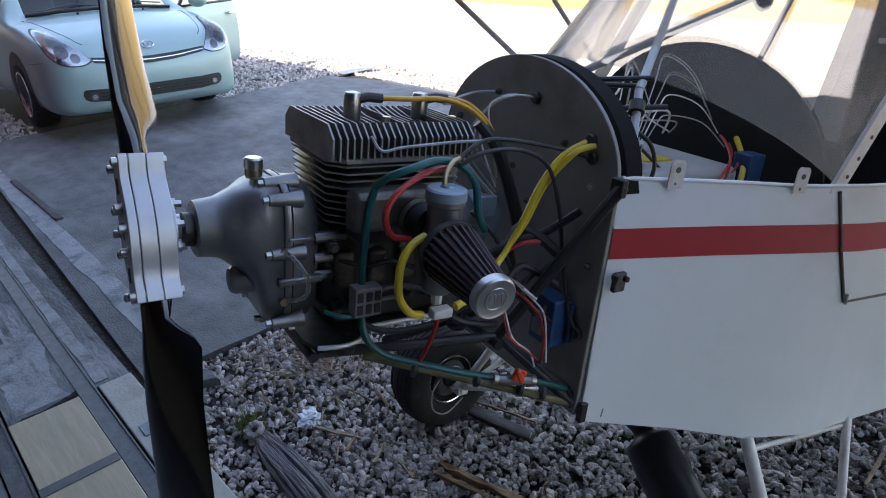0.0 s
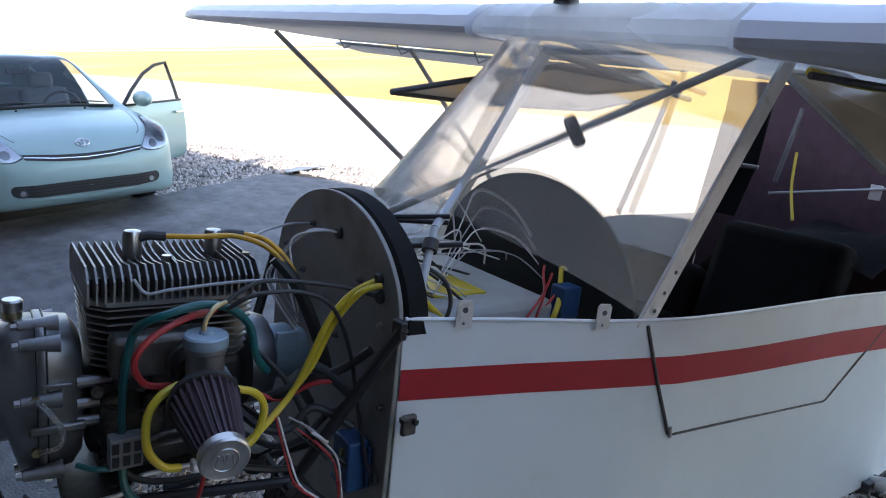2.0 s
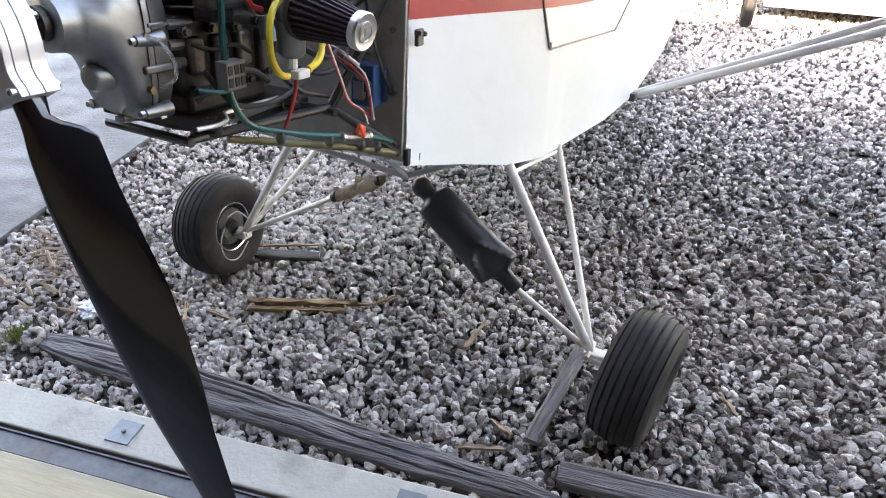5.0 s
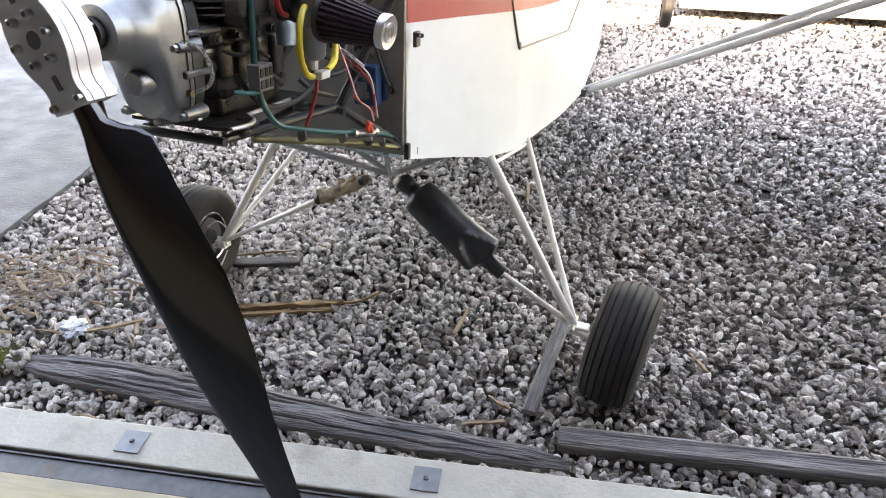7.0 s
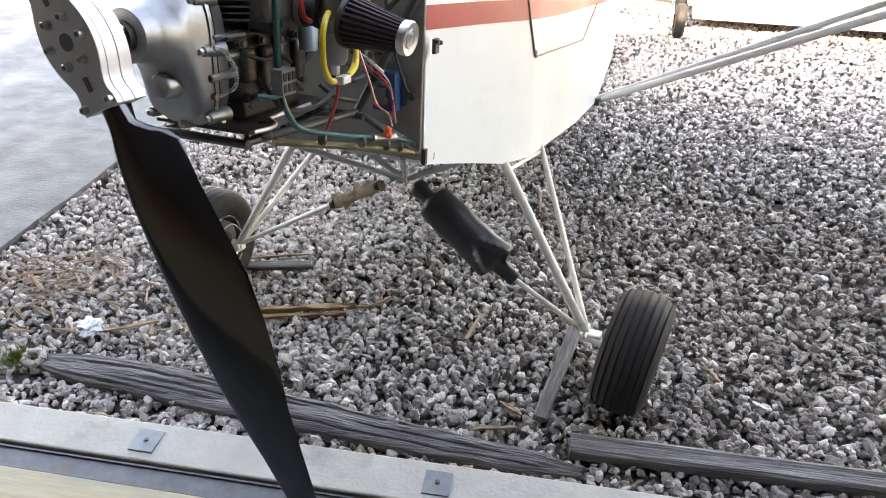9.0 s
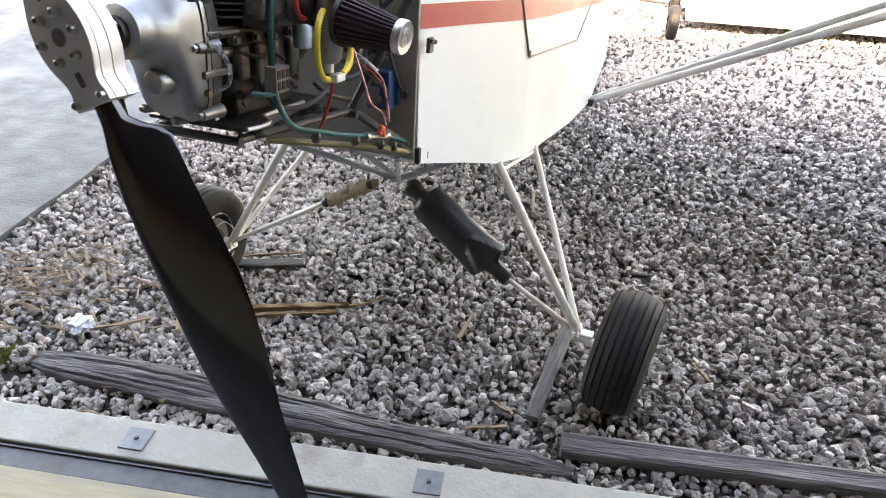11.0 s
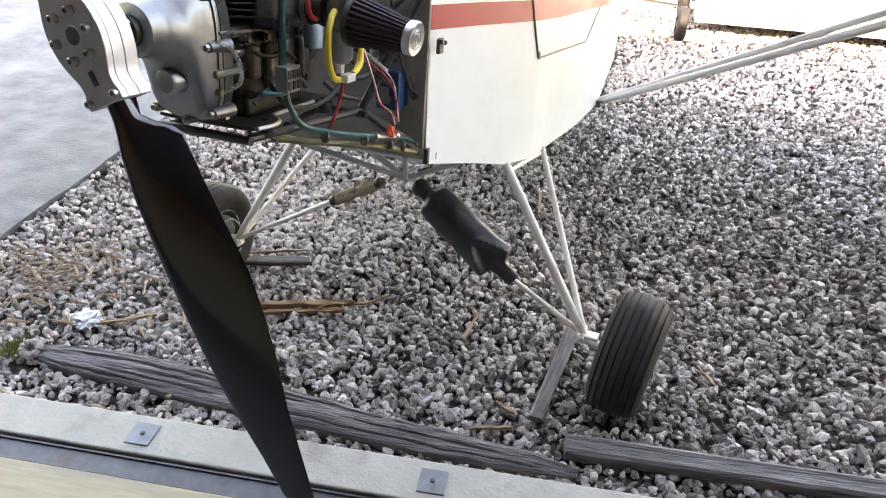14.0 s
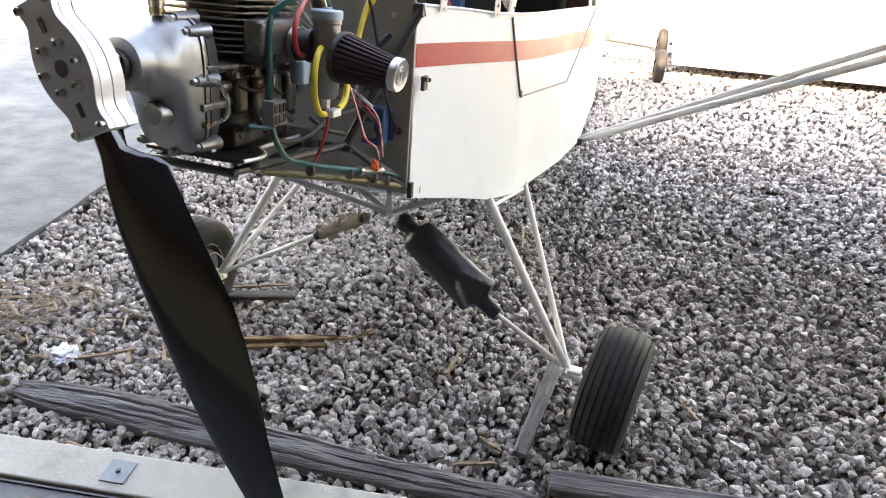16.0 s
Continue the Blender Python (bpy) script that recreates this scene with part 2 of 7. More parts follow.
M["asphalt_dusty"] = mat("dusty_cracked_asphalt", (0.135, 0.135, 0.140), (0.062, 0.063, 0.067), 6, 0.75, bump=0.007, bscale=28, stain=(0.27, 0.268, 0.268), stain_scale=2.4, stain_lo=0.48, stain_hi=0.66, stretch=(0.55, 1.7, 1))
M["mortar"] = mat("smeared_grey_mortar", (0.32, 0.318, 0.318), (0.19, 0.19, 0.192), 12, 0.85, bump=0.004, bscale=50, stain=(0.11, 0.11, 0.113), stain_scale=5, stain_lo=0.5, stain_hi=0.66)
M["seam"] = mat("dusty_asphalt_seam", (0.31, 0.313, 0.325), (0.20, 0.203, 0.21), 9, 0.8, bump=0.004, bscale=60, stain=(0.10, 0.102, 0.108), stain_scale=6, stain_lo=0.52, stain_hi=0.68)
M["curb"] = mat("pale_concrete", (0.455, 0.44, 0.395), (0.37, 0.355, 0.32), 7, 0.85, bump=0.002, bscale=70, stain=(0.24, 0.225, 0.20), stain_scale=4.5, stain_lo=0.57, stain_hi=0.78)
M["ply"] = mat("yellow_sill_timber", (0.46, 0.39, 0.265), (0.37, 0.305, 0.205), 7, 0.7, bump=0.0006, stretch=(1, 10, 10), stain=(0.30, 0.275, 0.23), stain_scale=2, stain_lo=0.5, stain_hi=0.75)
M["rail"] = mat("dark_steel_rail", (0.125, 0.127, 0.130), (0.080, 0.080, 0.082), 20, 0.5, metal=0.5, bump=0.001, stain=(0.115, 0.085, 0.065), stain_scale=9, stain_lo=0.62, stain_hi=0.8)
M["zinc"] = mat("galvanised_plate", (0.235, 0.258, 0.280), (0.17, 0.188, 0.208), 30, 0.55, metal=0.5)
M["oldwood"] = mat("weathered_grey_timber", (0.205, 0.192, 0.194), (0.050, 0.046, 0.048), 9, 0.88, bump=0.007, bscale=12, stretch=(1, 16, 16), stain=(0.30, 0.285, 0.28), stain_scale=2.5, stain_lo=0.52, stain_hi=0.75)
M["barkless"] = mat("bleached_knot_wood", (0.42, 0.385, 0.36), (0.24, 0.215, 0.20), 18, 0.85, bump=0.003, stain=(0.12, 0.10, 0.09), stain_scale=14, stain_lo=0.55, stain_hi=0.7)
M["darkwood"] = mat("dark_brown_timber", (0.105, 0.095, 0.092), (0.035, 0.031, 0.030), 9, 0.85, bump=0.005, bscale=12, stretch=(1, 16, 16), stain=(0.17, 0.15, 0.14), stain_scale=3, stain_lo=0.55, stain_hi=0.75)
M["splinter"] = mat("split_brown_wood", (0.36, 0.23, 0.11), (0.17, 0.10, 0.055), 14, 0.8, bump=0.003, stretch=(1, 10, 10))
M["straw"] = mat("dry_straw", (0.40, 0.29, 0.195), (0.26, 0.18, 0.115), 20, 0.8, island=0.45)
M["barn_red"] = mat("dark_red_boards", (0.15, 0.020, 0.026), (0.115, 0.017, 0.021), 10, 0.6, bump=0.001, stretch=(1, 1, 0.2))
M["trim_white"] = mat("white_trim_boards", (0.70, 0.71, 0.72), (0.64, 0.65, 0.66), 8, 0.55, bump=0.0008)
M["hangar_in"] = mat("pale_interior_boards", (0.20, 0.19, 0.17), (0.15, 0.14, 0.125), 4, 0.8)
M["slab"] = mat("grey_floor_concrete", (0.20, 0.20, 0.21), (0.12, 0.12, 0.127), 4, 0.7, bump=0.001, stain=(0.28, 0.28, 0.28), stain_scale=1.4, stain_lo=0.5, stain_hi=0.7)
M["field"] = mat("dry_yellow_grass", (0.40, 0.27, 0.075), (0.32, 0.215, 0.06), 0.6, 0.95, stain=(0.44, 0.34, 0.13), stain_scale=0.07, stain_lo=0.48, stain_hi=0.68)
M["sand"] = mat("pale_gravel_apron", (0.46, 0.44, 0.40), (0.36, 0.345, 0.31), 3, 0.95, bump=0.01, bscale=30, stain=(0.40, 0.37, 0.31), stain_scale=0.3)
M["road"] = mat("grey_asphalt_road", (0.20, 0.20, 0.205), (0.13, 0.13, 0.135), 6, 0.8, bump=0.003, bscale=50)
M["car"] = mat("pale_green_car_paint", (0.295, 0.425, 0.415), (0.285, 0.412, 0.404), 4, 0.34, metal=0.2, coat=0.35, rvar=0.02)
M["car_glass"] = glass("car_glass", (0.68, 0.75, 0.73), 0.0)
M["lamp_glass"] = glass("lamp_lens", (0.95, 0.96, 0.97), 0.0)
M["chrome"] = mat("chrome", (0.75, 0.75, 0.76), (0.7, 0.7, 0.71), 20, 0.1, metal=1.0, rvar=0.03)
M["lamp_in"] = mat("lamp_reflector", (0.58, 0.60, 0.62), (0.34, 0.35, 0.37), 6, 0.2, metal=0.85)
M["bezel_dark"] = mat("lamp_bezel", (0.24, 0.245, 0.26), (0.07, 0.072, 0.08), 9, 0.25, metal=0.7)
M["amber"] = mat("amber_lens", (0.46, 0.21, 0.13), (0.36, 0.18, 0.12), 20, 0.25)
M["black_matte"] = mat("matte_black_rubber", (0.012, 0.012, 0.012), (0.018, 0.018, 0.018), 30, 0.9, spec=0.15)
M["starter_blue"] = mat("blue_grey_housing", (0.30, 0.40, 0.46), (0.22, 0.30, 0.35), 20, 0.45, metal=0.3)
M["leather"] = mat("worn_tan_leather", (0.46, 0.37, 0.25), (0.20, 0.14, 0.09), 22, 0.8, bump=0.004, stain=(0.07, 0.055, 0.045), stain_scale=16, stain_lo=0.58, stain_hi=0.7)
M["car_dark"] = mat("car_black_trim", (0.018, 0.019, 0.02), (0.013, 0.014, 0.015), 20, 0.5)
M["car_seat"] = mat("grey_car_interior", (0.10, 0.105, 0.11), (0.08, 0.08, 0.085), 20, 0.8)
M["foil"] = mat("crumpled_white_plastic", (0.66, 0.70, 0.75), (0.56, 0.60, 0.66), 30, 0.35)
M["moss"] = mat("green_moss", (0.20, 0.25, 0.05), (0.11, 0.15, 0.03), 60, 0.95, bump=0.004)
M["leaf"] = mat("far_foliage", (0.09, 0.10, 0.05), (0.06, 0.07, 0.035), 1.0, 0.9, island=0.3)


# ---- mesh helpers ----
class Geo:
    """Collects vertices and faces of one mesh."""

    def __init__(self):
        self.v, self.f = [], []

    def add(self, vs, fs):
        n = len(self.v)
        self.v += [tuple(p) for p in vs]
        self.f += [tuple(i + n for i in q) for q in fs]
        return self

    def box(self, c, s, m=None):
        x, y, z = s[0] / 2, s[1] / 2, s[2] / 2
        vs = [Vector((a * x, b * y, d * z)) for a in (-1, 1) for b in (-1, 1) for d in (-1, 1)]
        vs = [Vector(c) + (m @ p if m else p) for p in vs]
        return self.add(vs, [(0, 1, 3, 2), (4, 6, 7, 5), (0, 4, 5, 1), (2, 3, 7, 6), (0, 2, 6, 4), (1, 5, 7, 3)])

    def loft(self, rings, closed=True, caps=True):
        k = len(rings[0])
        vs = [p for r in rings for p in r]
        fs = []
        for i in range(len(rings) - 1):
            for j in range(k if closed else k - 1):
                a, b = i * k + j, i * k + (j + 1) % k
                fs.append((a, b, b + k, a + k))
        if caps and closed:
            fs.append(tuple(range(k - 1, -1, -1)))
            fs.append(tuple(range((len(rings) - 1) * k, len(rings) * k)))
        return self.add(vs, fs)

    def tube(self, pts, r, n=10, caps=True, flat=1.0):
        """A round tube along a polyline; r may be a list."""
        pts = [Vector(p) for p in pts]
        rs = r if isinstance(r, (list, tuple)) else [r] * len(pts)
        d0 = (pts[1] - pts[0]).normalized()
        side = d0.orthogonal().normalized()
        rings = []
        for i, p in enumerate(pts):
            d = (pts[min(i + 1, len(pts) - 1)] - pts[max(i - 1, 0)]).normalized()
            side = (side - d * side.dot(d)).normalized()
            up = d.cross(side)
            rings.append([p + (side * math.cos(2 * math.pi * j / n) + up * (math.sin(2 * math.pi * j / n) * flat)) * rs[i] for j in range(n)])
        return self.loft(rings, True, caps)

    def lathe(self, o, axis, prof, n=24, caps=True):
        """Turned form: prof is a list of (along, radius) about the axis through o."""
        o, d = Vector(o), Vector(axis).normalized()
        a = d.orthogonal().normalized()
        b = d.cross(a)
        rings = [[o + d * t + (a * math.cos(2 * math.pi * j / n) + b * math.sin(2 * math.pi * j / n)) * max(r, 1e-4) for j in range(n)] for t, r in prof]
        return self.loft(rings, True, caps)

    def prism(self, poly, d):
        """A flat polygon (3D points) given depth along d."""
        d = Vector(d)
        return self.loft([[Vector(p) for p in poly], [Vector(p) + d for p in poly]])

    def ball(self, c, r, n=10, squash=(1, 1, 1)):
        prof = [(-math.cos(math.pi * i / n) * r, math.sin(math.pi * i / n) * r) for i in range(n + 1)]
        k = len(self.v)
        self.lathe((0, 0, 0), (0, 0, 1), prof, n + 4)
        for i in range(k, len(self.v)):
            p = self.v[i]
            self.v[i] = (c[0] + p[0] * squash[0], c[1] + p[1] * squash[1], c[2] + p[2] * squash[2])
        return self

    def mesh(self, name, sharp=35):
        me = bpy.data.meshes.new(name)
        me.from_pydata(self.v, [], self.f)
        bm = bmesh.new()
        bm.from_mesh(me)
        bmesh.ops.recalc_face_normals(bm, faces=bm.faces)
        bm.to_mesh(me)
        bm.free()
        me.polygons.foreach_set("use_smooth", [True] * len(me.polygons))
        me.set_sharp_from_angle(angle=radians(sharp))
        return me


def smooth(pts, k=6):
    """Points along a soft curve through the given ones."""
    pts = [Vector(p) for p in pts]
    out = []
    for i in range(len(pts) - 1):
        a, b, c, d = pts[max(i - 1, 0)], pts[i], pts[i + 1], pts[min(i + 2, len(pts) - 1)]
        for j in range(k):
            t = j / k
            out.append(0.5 * ((2 * b) + (c - a) * t + (2 * a - 5 * b + 4 * c - d) * t * t + (3 * b - a - 3 * c + d) * t ** 3))
    return out + [pts[-1]]


def part(name, g, m, parent, label="", bevel=0.0, sharp=35):
    """One mesh object under a thing or a part."""
    ob = new(name, g.mesh(name, sharp))
    ob.data.materials.append(M[m])
    ob.parent = parent
    if label:
        tagged(ob, label)
    if bevel:
        b = ob.modifiers.new("bevel", "BEVEL")
        b.width, b.segments, b.limit_method, b.angle_limit = bevel, 2, "ANGLE", radians(40)
    return ob


def thing(name, label, category, m=None, group="", kind=""):
    ob = new(name)
    if m is not None:
        ob.matrix_world = m
    return tagged(ob, label, category, group, kind)


def solid(name, g, m, label="", category="", mtx=None, kind="", bevel=0.0, group=""):
    """A top-level thing of one mesh."""
    ob = part(name, g, m, None, "", bevel)
    if mtx is not None:
        ob.matrix_world = mtx
    return tagged(ob, label, category, group, kind)


def fast_mesh(name, V, F):
    """A triangle mesh from arrays."""
    me = bpy.data.meshes.new(name)
    me.vertices.add(len(V))
    me.vertices.foreach_set("co", V.astype(np.float32).ravel())
    me.loops.add(F.size)
    me.loops.foreach_set("vertex_index", F.astype(np.int32).ravel())
    me.polygons.add(len(F))
    me.polygons.foreach_set("loop_start", np.arange(0, F.size, 3, dtype=np.int32))
    me.polygons.foreach_set("use_smooth", [False] * len(F))
    me.update(calc_edges=True)
    me.validate()
    return me


# plan units to metres; the hangar front runs along X of this frame, outdoors is +Y
UNIT = 0.87
HG = Matrix(((0.698, 0.716, 0, 0), (-0.716, 0.698, 0, 0), (0, 0, 1, 0), (0, 0, 0, 1))) @ Matrix.Scale(UNIT, 4)


# ---- ground and hangar front ----
def sheet(name, poly, z, m, label, mtx=HG, thick=0.0, kind="structure", cat="ground"):
    g = Geo()
    if thick:
        g.prism([(x, y, z - thick) for x, y in poly], (0, 0, thick))
    else:
        g.add([(x, y, z) for x, y in poly], [tuple(range(len(poly)))])
    return solid(name, g, m, label, cat, mtx, kind)


g = Geo()
g.add([(x, y, -0.012) for x, y in ((-1500, -40), (1500, -40), (1500, 2500), (-1500, 2500))], [(0, 1, 2, 3)])
solid("ground", g, "ground", "gravelly earth, darkened as shade between stones, reaching to the far field", "ground", HG, "structure")
sheet("pale_apron", [(-60, 6.02), (-3.4, 6.02), (-2.9, 7.5), (60, 7.5), (60, 16), (-60, 30)], -0.004, "sand", "sunlit pale gravel strip beyond the hangar shadow")
sheet("dry_field", [(-1400, 60), (-30, 16.5), (-10, 14.3), (60, 13.4), (1400, 13.4), (1400, 165), (-1400, 165)], 0.0, "field", "sunlit dry yellow grass field")
# pale sheet stands in for the haze and glow along the horizon
sheet("far_plain", [(-1400, 165), (1400, 165), (1400, 2400), (-1400, 2400)], 0.0, "sand", "plain beyond the dry grass, coloured pale for the horizon haze")
sheet("runway", [(-1400, 95), (1400, 90), (1400, 112), (-1400, 118)], 0.01, "sand", "pale distant strip across the field")

# worn asphalt patch with a broken edge along the gravel
rnd = random.Random(4)
edge = [(-2.90 + 0.008 * math.sin(b * 3) + rnd.uniform(-0.007, 0.007), b) for b in np.arange(0.76, 6.0, 0.09)]
poly = edge + [(-3.6, 6.0), (-7.4, 5.9), (-8.6, 5.6)] + [(-8.6 + rnd.uniform(-0.08, 0.08), b) for b in np.arange(5.2, 0.7, -0.25)]
sheet("asphalt_patch", poly, 0.035, "asphalt", "worn grey asphalt patch with a broken edge", thick=0.06)
inner = [(-3.02 + rnd.uniform(-0.03, 0.03), 0.725)] + [(-3.05 + rnd.uniform(-0.03, 0.03), b) for b in np.arange(0.66, 0.2, -0.08)] + [(-2.98, 0.205), (-9.0, 0.205), (-9.2, 0.5), (-9.05, 0.725)]
sheet("asphalt_between_rails", [p for p in inner if not 0.41 < p[1] < 0.44], 0.040, "asphalt_dusty", "asphalt laid flush over the sill between two door rails", thick=0.06)
sheet("asphalt_inside", [(-3.0, 0.10), (-3.04, -0.1), (-3.0, -0.45), (-16, -0.45), (-16, 0.10)], 0.040, "asphalt_dusty", "dark worn asphalt ramp inside the inner door rail", thick=0.06)


def strip(name, a0, a1, b, wid, z, m, label, seed):
    """A thin smeared band along the sill with soft, uneven edges."""
    n = int((a1 - a0) / 0.05)
    xs = [a0 + (a1 - a0) * i / n for i in range(n + 1)]
    edge_ = lambda x, k: wid / 2 * (0.85 + 0.35 * noise.noise(Vector((x * 2.3, seed, k))) + 0.12 * noise.noise(Vector((x * 11, seed, k))))
    sheet(name, [(x, b - edge_(x, 0)) for x in xs] + [(x, b + edge_(x, 3)) for x in reversed(xs)], z, m, label, thick=0.012, cat="mortar")


strip("mortar_strip", -8.9, -3.06, 0.605, 0.07, 0.046, "mortar", "pale mortar smear along the outer door rail", 91)
strip("mortar_strip", -8.9, -3.04, 0.105, 0.05, 0.046, "mortar", "pale mortar smear along the inner door rail", 93)
strip("dusty_seam", -8.3, -3.0, 0.965, 0.15, 0.0385, "seam", "pale dusty seam along the edge of the asphalt crust", 95)
strip("chalk_streak", -4.75, -3.30, 0.352, 0.022, 0.0425, "mortar", "pale scraped streak between the door rails", 97)
strip("chalk_streak", -4.45, -3.20, 0.402, 0.018, 0.0425, "mortar", "pale scraped streak between the door rails", 98)
strip("mortar_patch", -3.80, -3.06, 0.355, 0.27, 0.0415, "seam", "pale mortar patch at the end of the asphalt", 99)
sheet("road", [(-90, -3.0), (-21.0, 0.6), (-19.5, 6.4), (-90, 12)], 0.006, "road", "grey asphalt track behind the parked car", cat="road")

# door sill: outer concrete kerb, rails, timber between them, floor slab
solid("kerb", Geo().box((1.0, 0.65, 0.02), (8.0, 0.15, 0.085)), "curb", "pale concrete door kerb with bolted steel plates", "kerb", HG, "structure", 0.006)
solid("far_kerb", Geo().box((-13.2, 0.65, 0.02), (7.9, 0.15, 0.085)), "curb", "pale concrete door kerb running on beyond the asphalt", "kerb", HG, "structure", 0.006)
solid("far_sill", Geo().box((-12.8, 0.345, 0.012), (7.2, 0.29, 0.07)), "slab", "grey worn sill between the door rails", "sill", HG, "structure", 0.004)
for i, (b, nm) in enumerate(((0.532, "outer"), (0.155, "inner"))):
    rail = thing("door_rail", "rusty steel channel rail for the sliding hangar doors", "door rail", HG, "hangar door rails", "structure")
    part("channel", Geo().box((-5, b, 0.010), (24, 0.075, 0.07)), "rail", rail)
    part("lip", Geo().box((-5, b + 0.031, 0.036), (24, 0.006, 0.034)), "rail", rail)
solid("sill_timber", Geo().box((1.0, 0.345, 0.012), (8.0, 0.29, 0.08)), "ply", "pale yellow sill timber between the door rails", "sill", HG, "structure", 0.004)
sheet("floor", [(-2.95, 0.11), (9, 0.11), (9, -9), (-16, -9), (-16, -0.42), (-2.95, -0.42)], 0.03, "slab", "grey concrete hangar floor", thick=0.06, cat="floor")


def plate_at(a, b, z, sx, sy):
    p = thing("anchor_plate", "galvanised square plate bolted to the kerb", "plate", HG @ pose(a, b, z), "kerb anchor plates")
    part("plate", Geo().box((0, 0, 0.003), (sx, sy, 0.006)), "zinc", p, bevel=0.001)
    part("bolt", Geo().lathe((0, 0, 0.006), (0, 0, 1), [(0, 0.008), (0.006, 0.008), (0.007, 0.006)], 6), "rail", p)
    return p


for a in (-2.52, -1.545, -0.57, 0.405):
    plate_at(a, 0.648, 0.0625, 0.085, 0.085)
for a in (-9.6, -10.7, -12.0, -13.4, -14.8):
    plate_at(a, 0.648, 0.0625, 0.085, 0.085)
for a in (-2.46, -1.1, 0.4):
    solid("tie_strap", Geo().box((a, 0.343, 0.0535), (0.055, 0.29, 0.005)), "rail", "flat dark steel strap across the sill timber", "strap", HG, "structure", 0.001)

# sliding doors to the left, dark red with white edge boards, and the outer pale door
d1 = thing("door_1", "dark red boarded sliding door with a white edge board", "door", HG, "hangar doors", "structure")
g = Geo()
for i in range(36):
    g.box((-6.44 - 0.1 - i * 0.2, 0.10, 1.75), (0.194, 0.05, 3.36))
part("boards", g, "barn_red", d1)
part("edge_return", Geo().box((-6.48, -0.50, 1.75), (0.10, 0.96, 3.36)), "barn_red", d1, "dark red end panel")
part("edge_board", Geo().box((-6.40, 0.06, 1.77), (0.10, 0.17, 3.42)), "trim_white", d1, "white painted edge board", 0.004)
d2 = thing("door_2", "pale grey sliding door panel on the outer rail", "door", HG, "hangar doors", "structure")
part("boards", Geo().box((-19.2, 0.52, 1.75), (6.0, 0.09, 3.36)), "trim_white", d2, bevel=0.004)
# front wall and roof are lengthened leftward, unseen, to shade the ground beyond the car
solid("wall_front", Geo().box((-21.0, 0.2, 3.85), (61, 0.16, 0.7)), "barn_red", "dark red wall over the hangar opening", "wall", HG, "structure")
solid("wall_front_right", Geo().box((7.0, 0.12, 1.75), (4.0, 0.12, 3.5)), "barn_red", "dark red front wall", "wall", HG, "structure")
solid("wall_front_far", Geo().box((-36.8, 0.12, 1.75), (29.0, 0.12, 3.5)), "trim_white", "added unseen pale wall under the lengthened roof", "wall", HG, "structure")
solid("wall_back", Geo().box((-3.5, -9.1, 2.1), (26, 0.15, 4.2)), "hangar_in", "pale boarded back wall of the hangar", "wall", HG, "structure")
solid("wall_left", Geo().box((-16.4, -4.5, 2.1), (0.15, 9.0, 4.2)), "hangar_in", "pale boarded hangar side wall", "wall", HG, "structure")
solid("wall_right", Geo().box((9.4, -4.5, 2.1), (0.15, 9.0, 4.2)), "hangar_in", "pale boarded hangar side wall", "wall", HG, "structure")
# the roof's left half is added to cast shadow on the track
solid("roof", Geo().box((-21.0, -4.2, 4.28), (62, 9.8, 0.14)), "hangar_in", "flat hangar roof with a short eave, lengthened to the left for shade", "roof", HG, "structure")


# gravel: loose stones as real forms
def ico(sub):
    bm = bmesh.new()
    bmesh.ops.create_icosphere(bm, subdivisions=sub, radius=1.0)
    bm.verts.ensure_lookup_table()
    V = np.array([v.co for v in bm.verts])
    F = np.array([[v.index for v in f.verts] for f in bm.faces])
    bm.free()
    return V, F


def stones(name, zones, sub, label, seed, keep=None, size=(0.013, 0.027), m="gravel"):
    """A bed of angular pebbles scattered over rectangles (a0, a1, b0, b1, per square metre)."""
    rng = np.random.default_rng(seed)
    V0, F0 = ico(sub)
    shapes = []
    for i in range(14):
        w = V0.copy()
        for _ in range(9):
            d = rng.normal(size=3)
            d /= np.linalg.norm(d)
            over = np.maximum(w @ d - rng.uniform(0.45, 0.8), 0)
            w -= over[:, None] * d
        w *= 1 + 0.07 * rng.normal(size=(len(w), 1))
        shapes.append(w)
    Vs, Fs, n = [], [], 0
    for a0, a1, b0, b1, dens in zones:
        k = int((a1 - a0) * (b1 - b0) * dens)
        pos = np.c_[rng.uniform(a0, a1, k), rng.uniform(b0, b1, k)]
        if keep is not None:
            pos = pos[keep(pos[:, 0], pos[:, 1])]
        for x, y in pos:
            w = shapes[rng.integers(14)]
            q = rng.normal(size=4)
            q /= np.linalg.norm(q)
            qw, qx, qy, qz = q
            Rm = np.array([[1 - 2 * (qy * qy + qz * qz), 2 * (qx * qy - qz * qw), 2 * (qx * qz + qy * qw)],
                           [2 * (qx * qy + qz * qw), 1 - 2 * (qx * qx + qz * qz), 2 * (qy * qz - qx * qw)],
                           [2 * (qx * qz - qy * qw), 2 * (qy * qz + qx * qw), 1 - 2 * (qx * qx + qy * qy)]])
            s = rng.uniform(*size) * (1.35 if rng.random() < 0.08 else 1)
            sc = s * np.array([rng.uniform(0.9, 1.35), rng.uniform(0.8, 1.1), rng.uniform(0.6, 0.95)])
            p = (w * sc) @ Rm.T
            p += (x, y, rng.uniform(-0.004, 0.014) + 0.008 * math.sin(x * 2.1) * math.cos(y * 1.7))
            Vs.append(p)
            Fs.append(F0 + n)
            n += len(p)
    me = fast_mesh(name, np.concatenate(Vs), np.concatenate(Fs))
    me.materials.append(M[m])
    ob = new(name, me)
    ob.matrix_world = HG
    return tagged(ob, label, "gravel", kind="stuff")


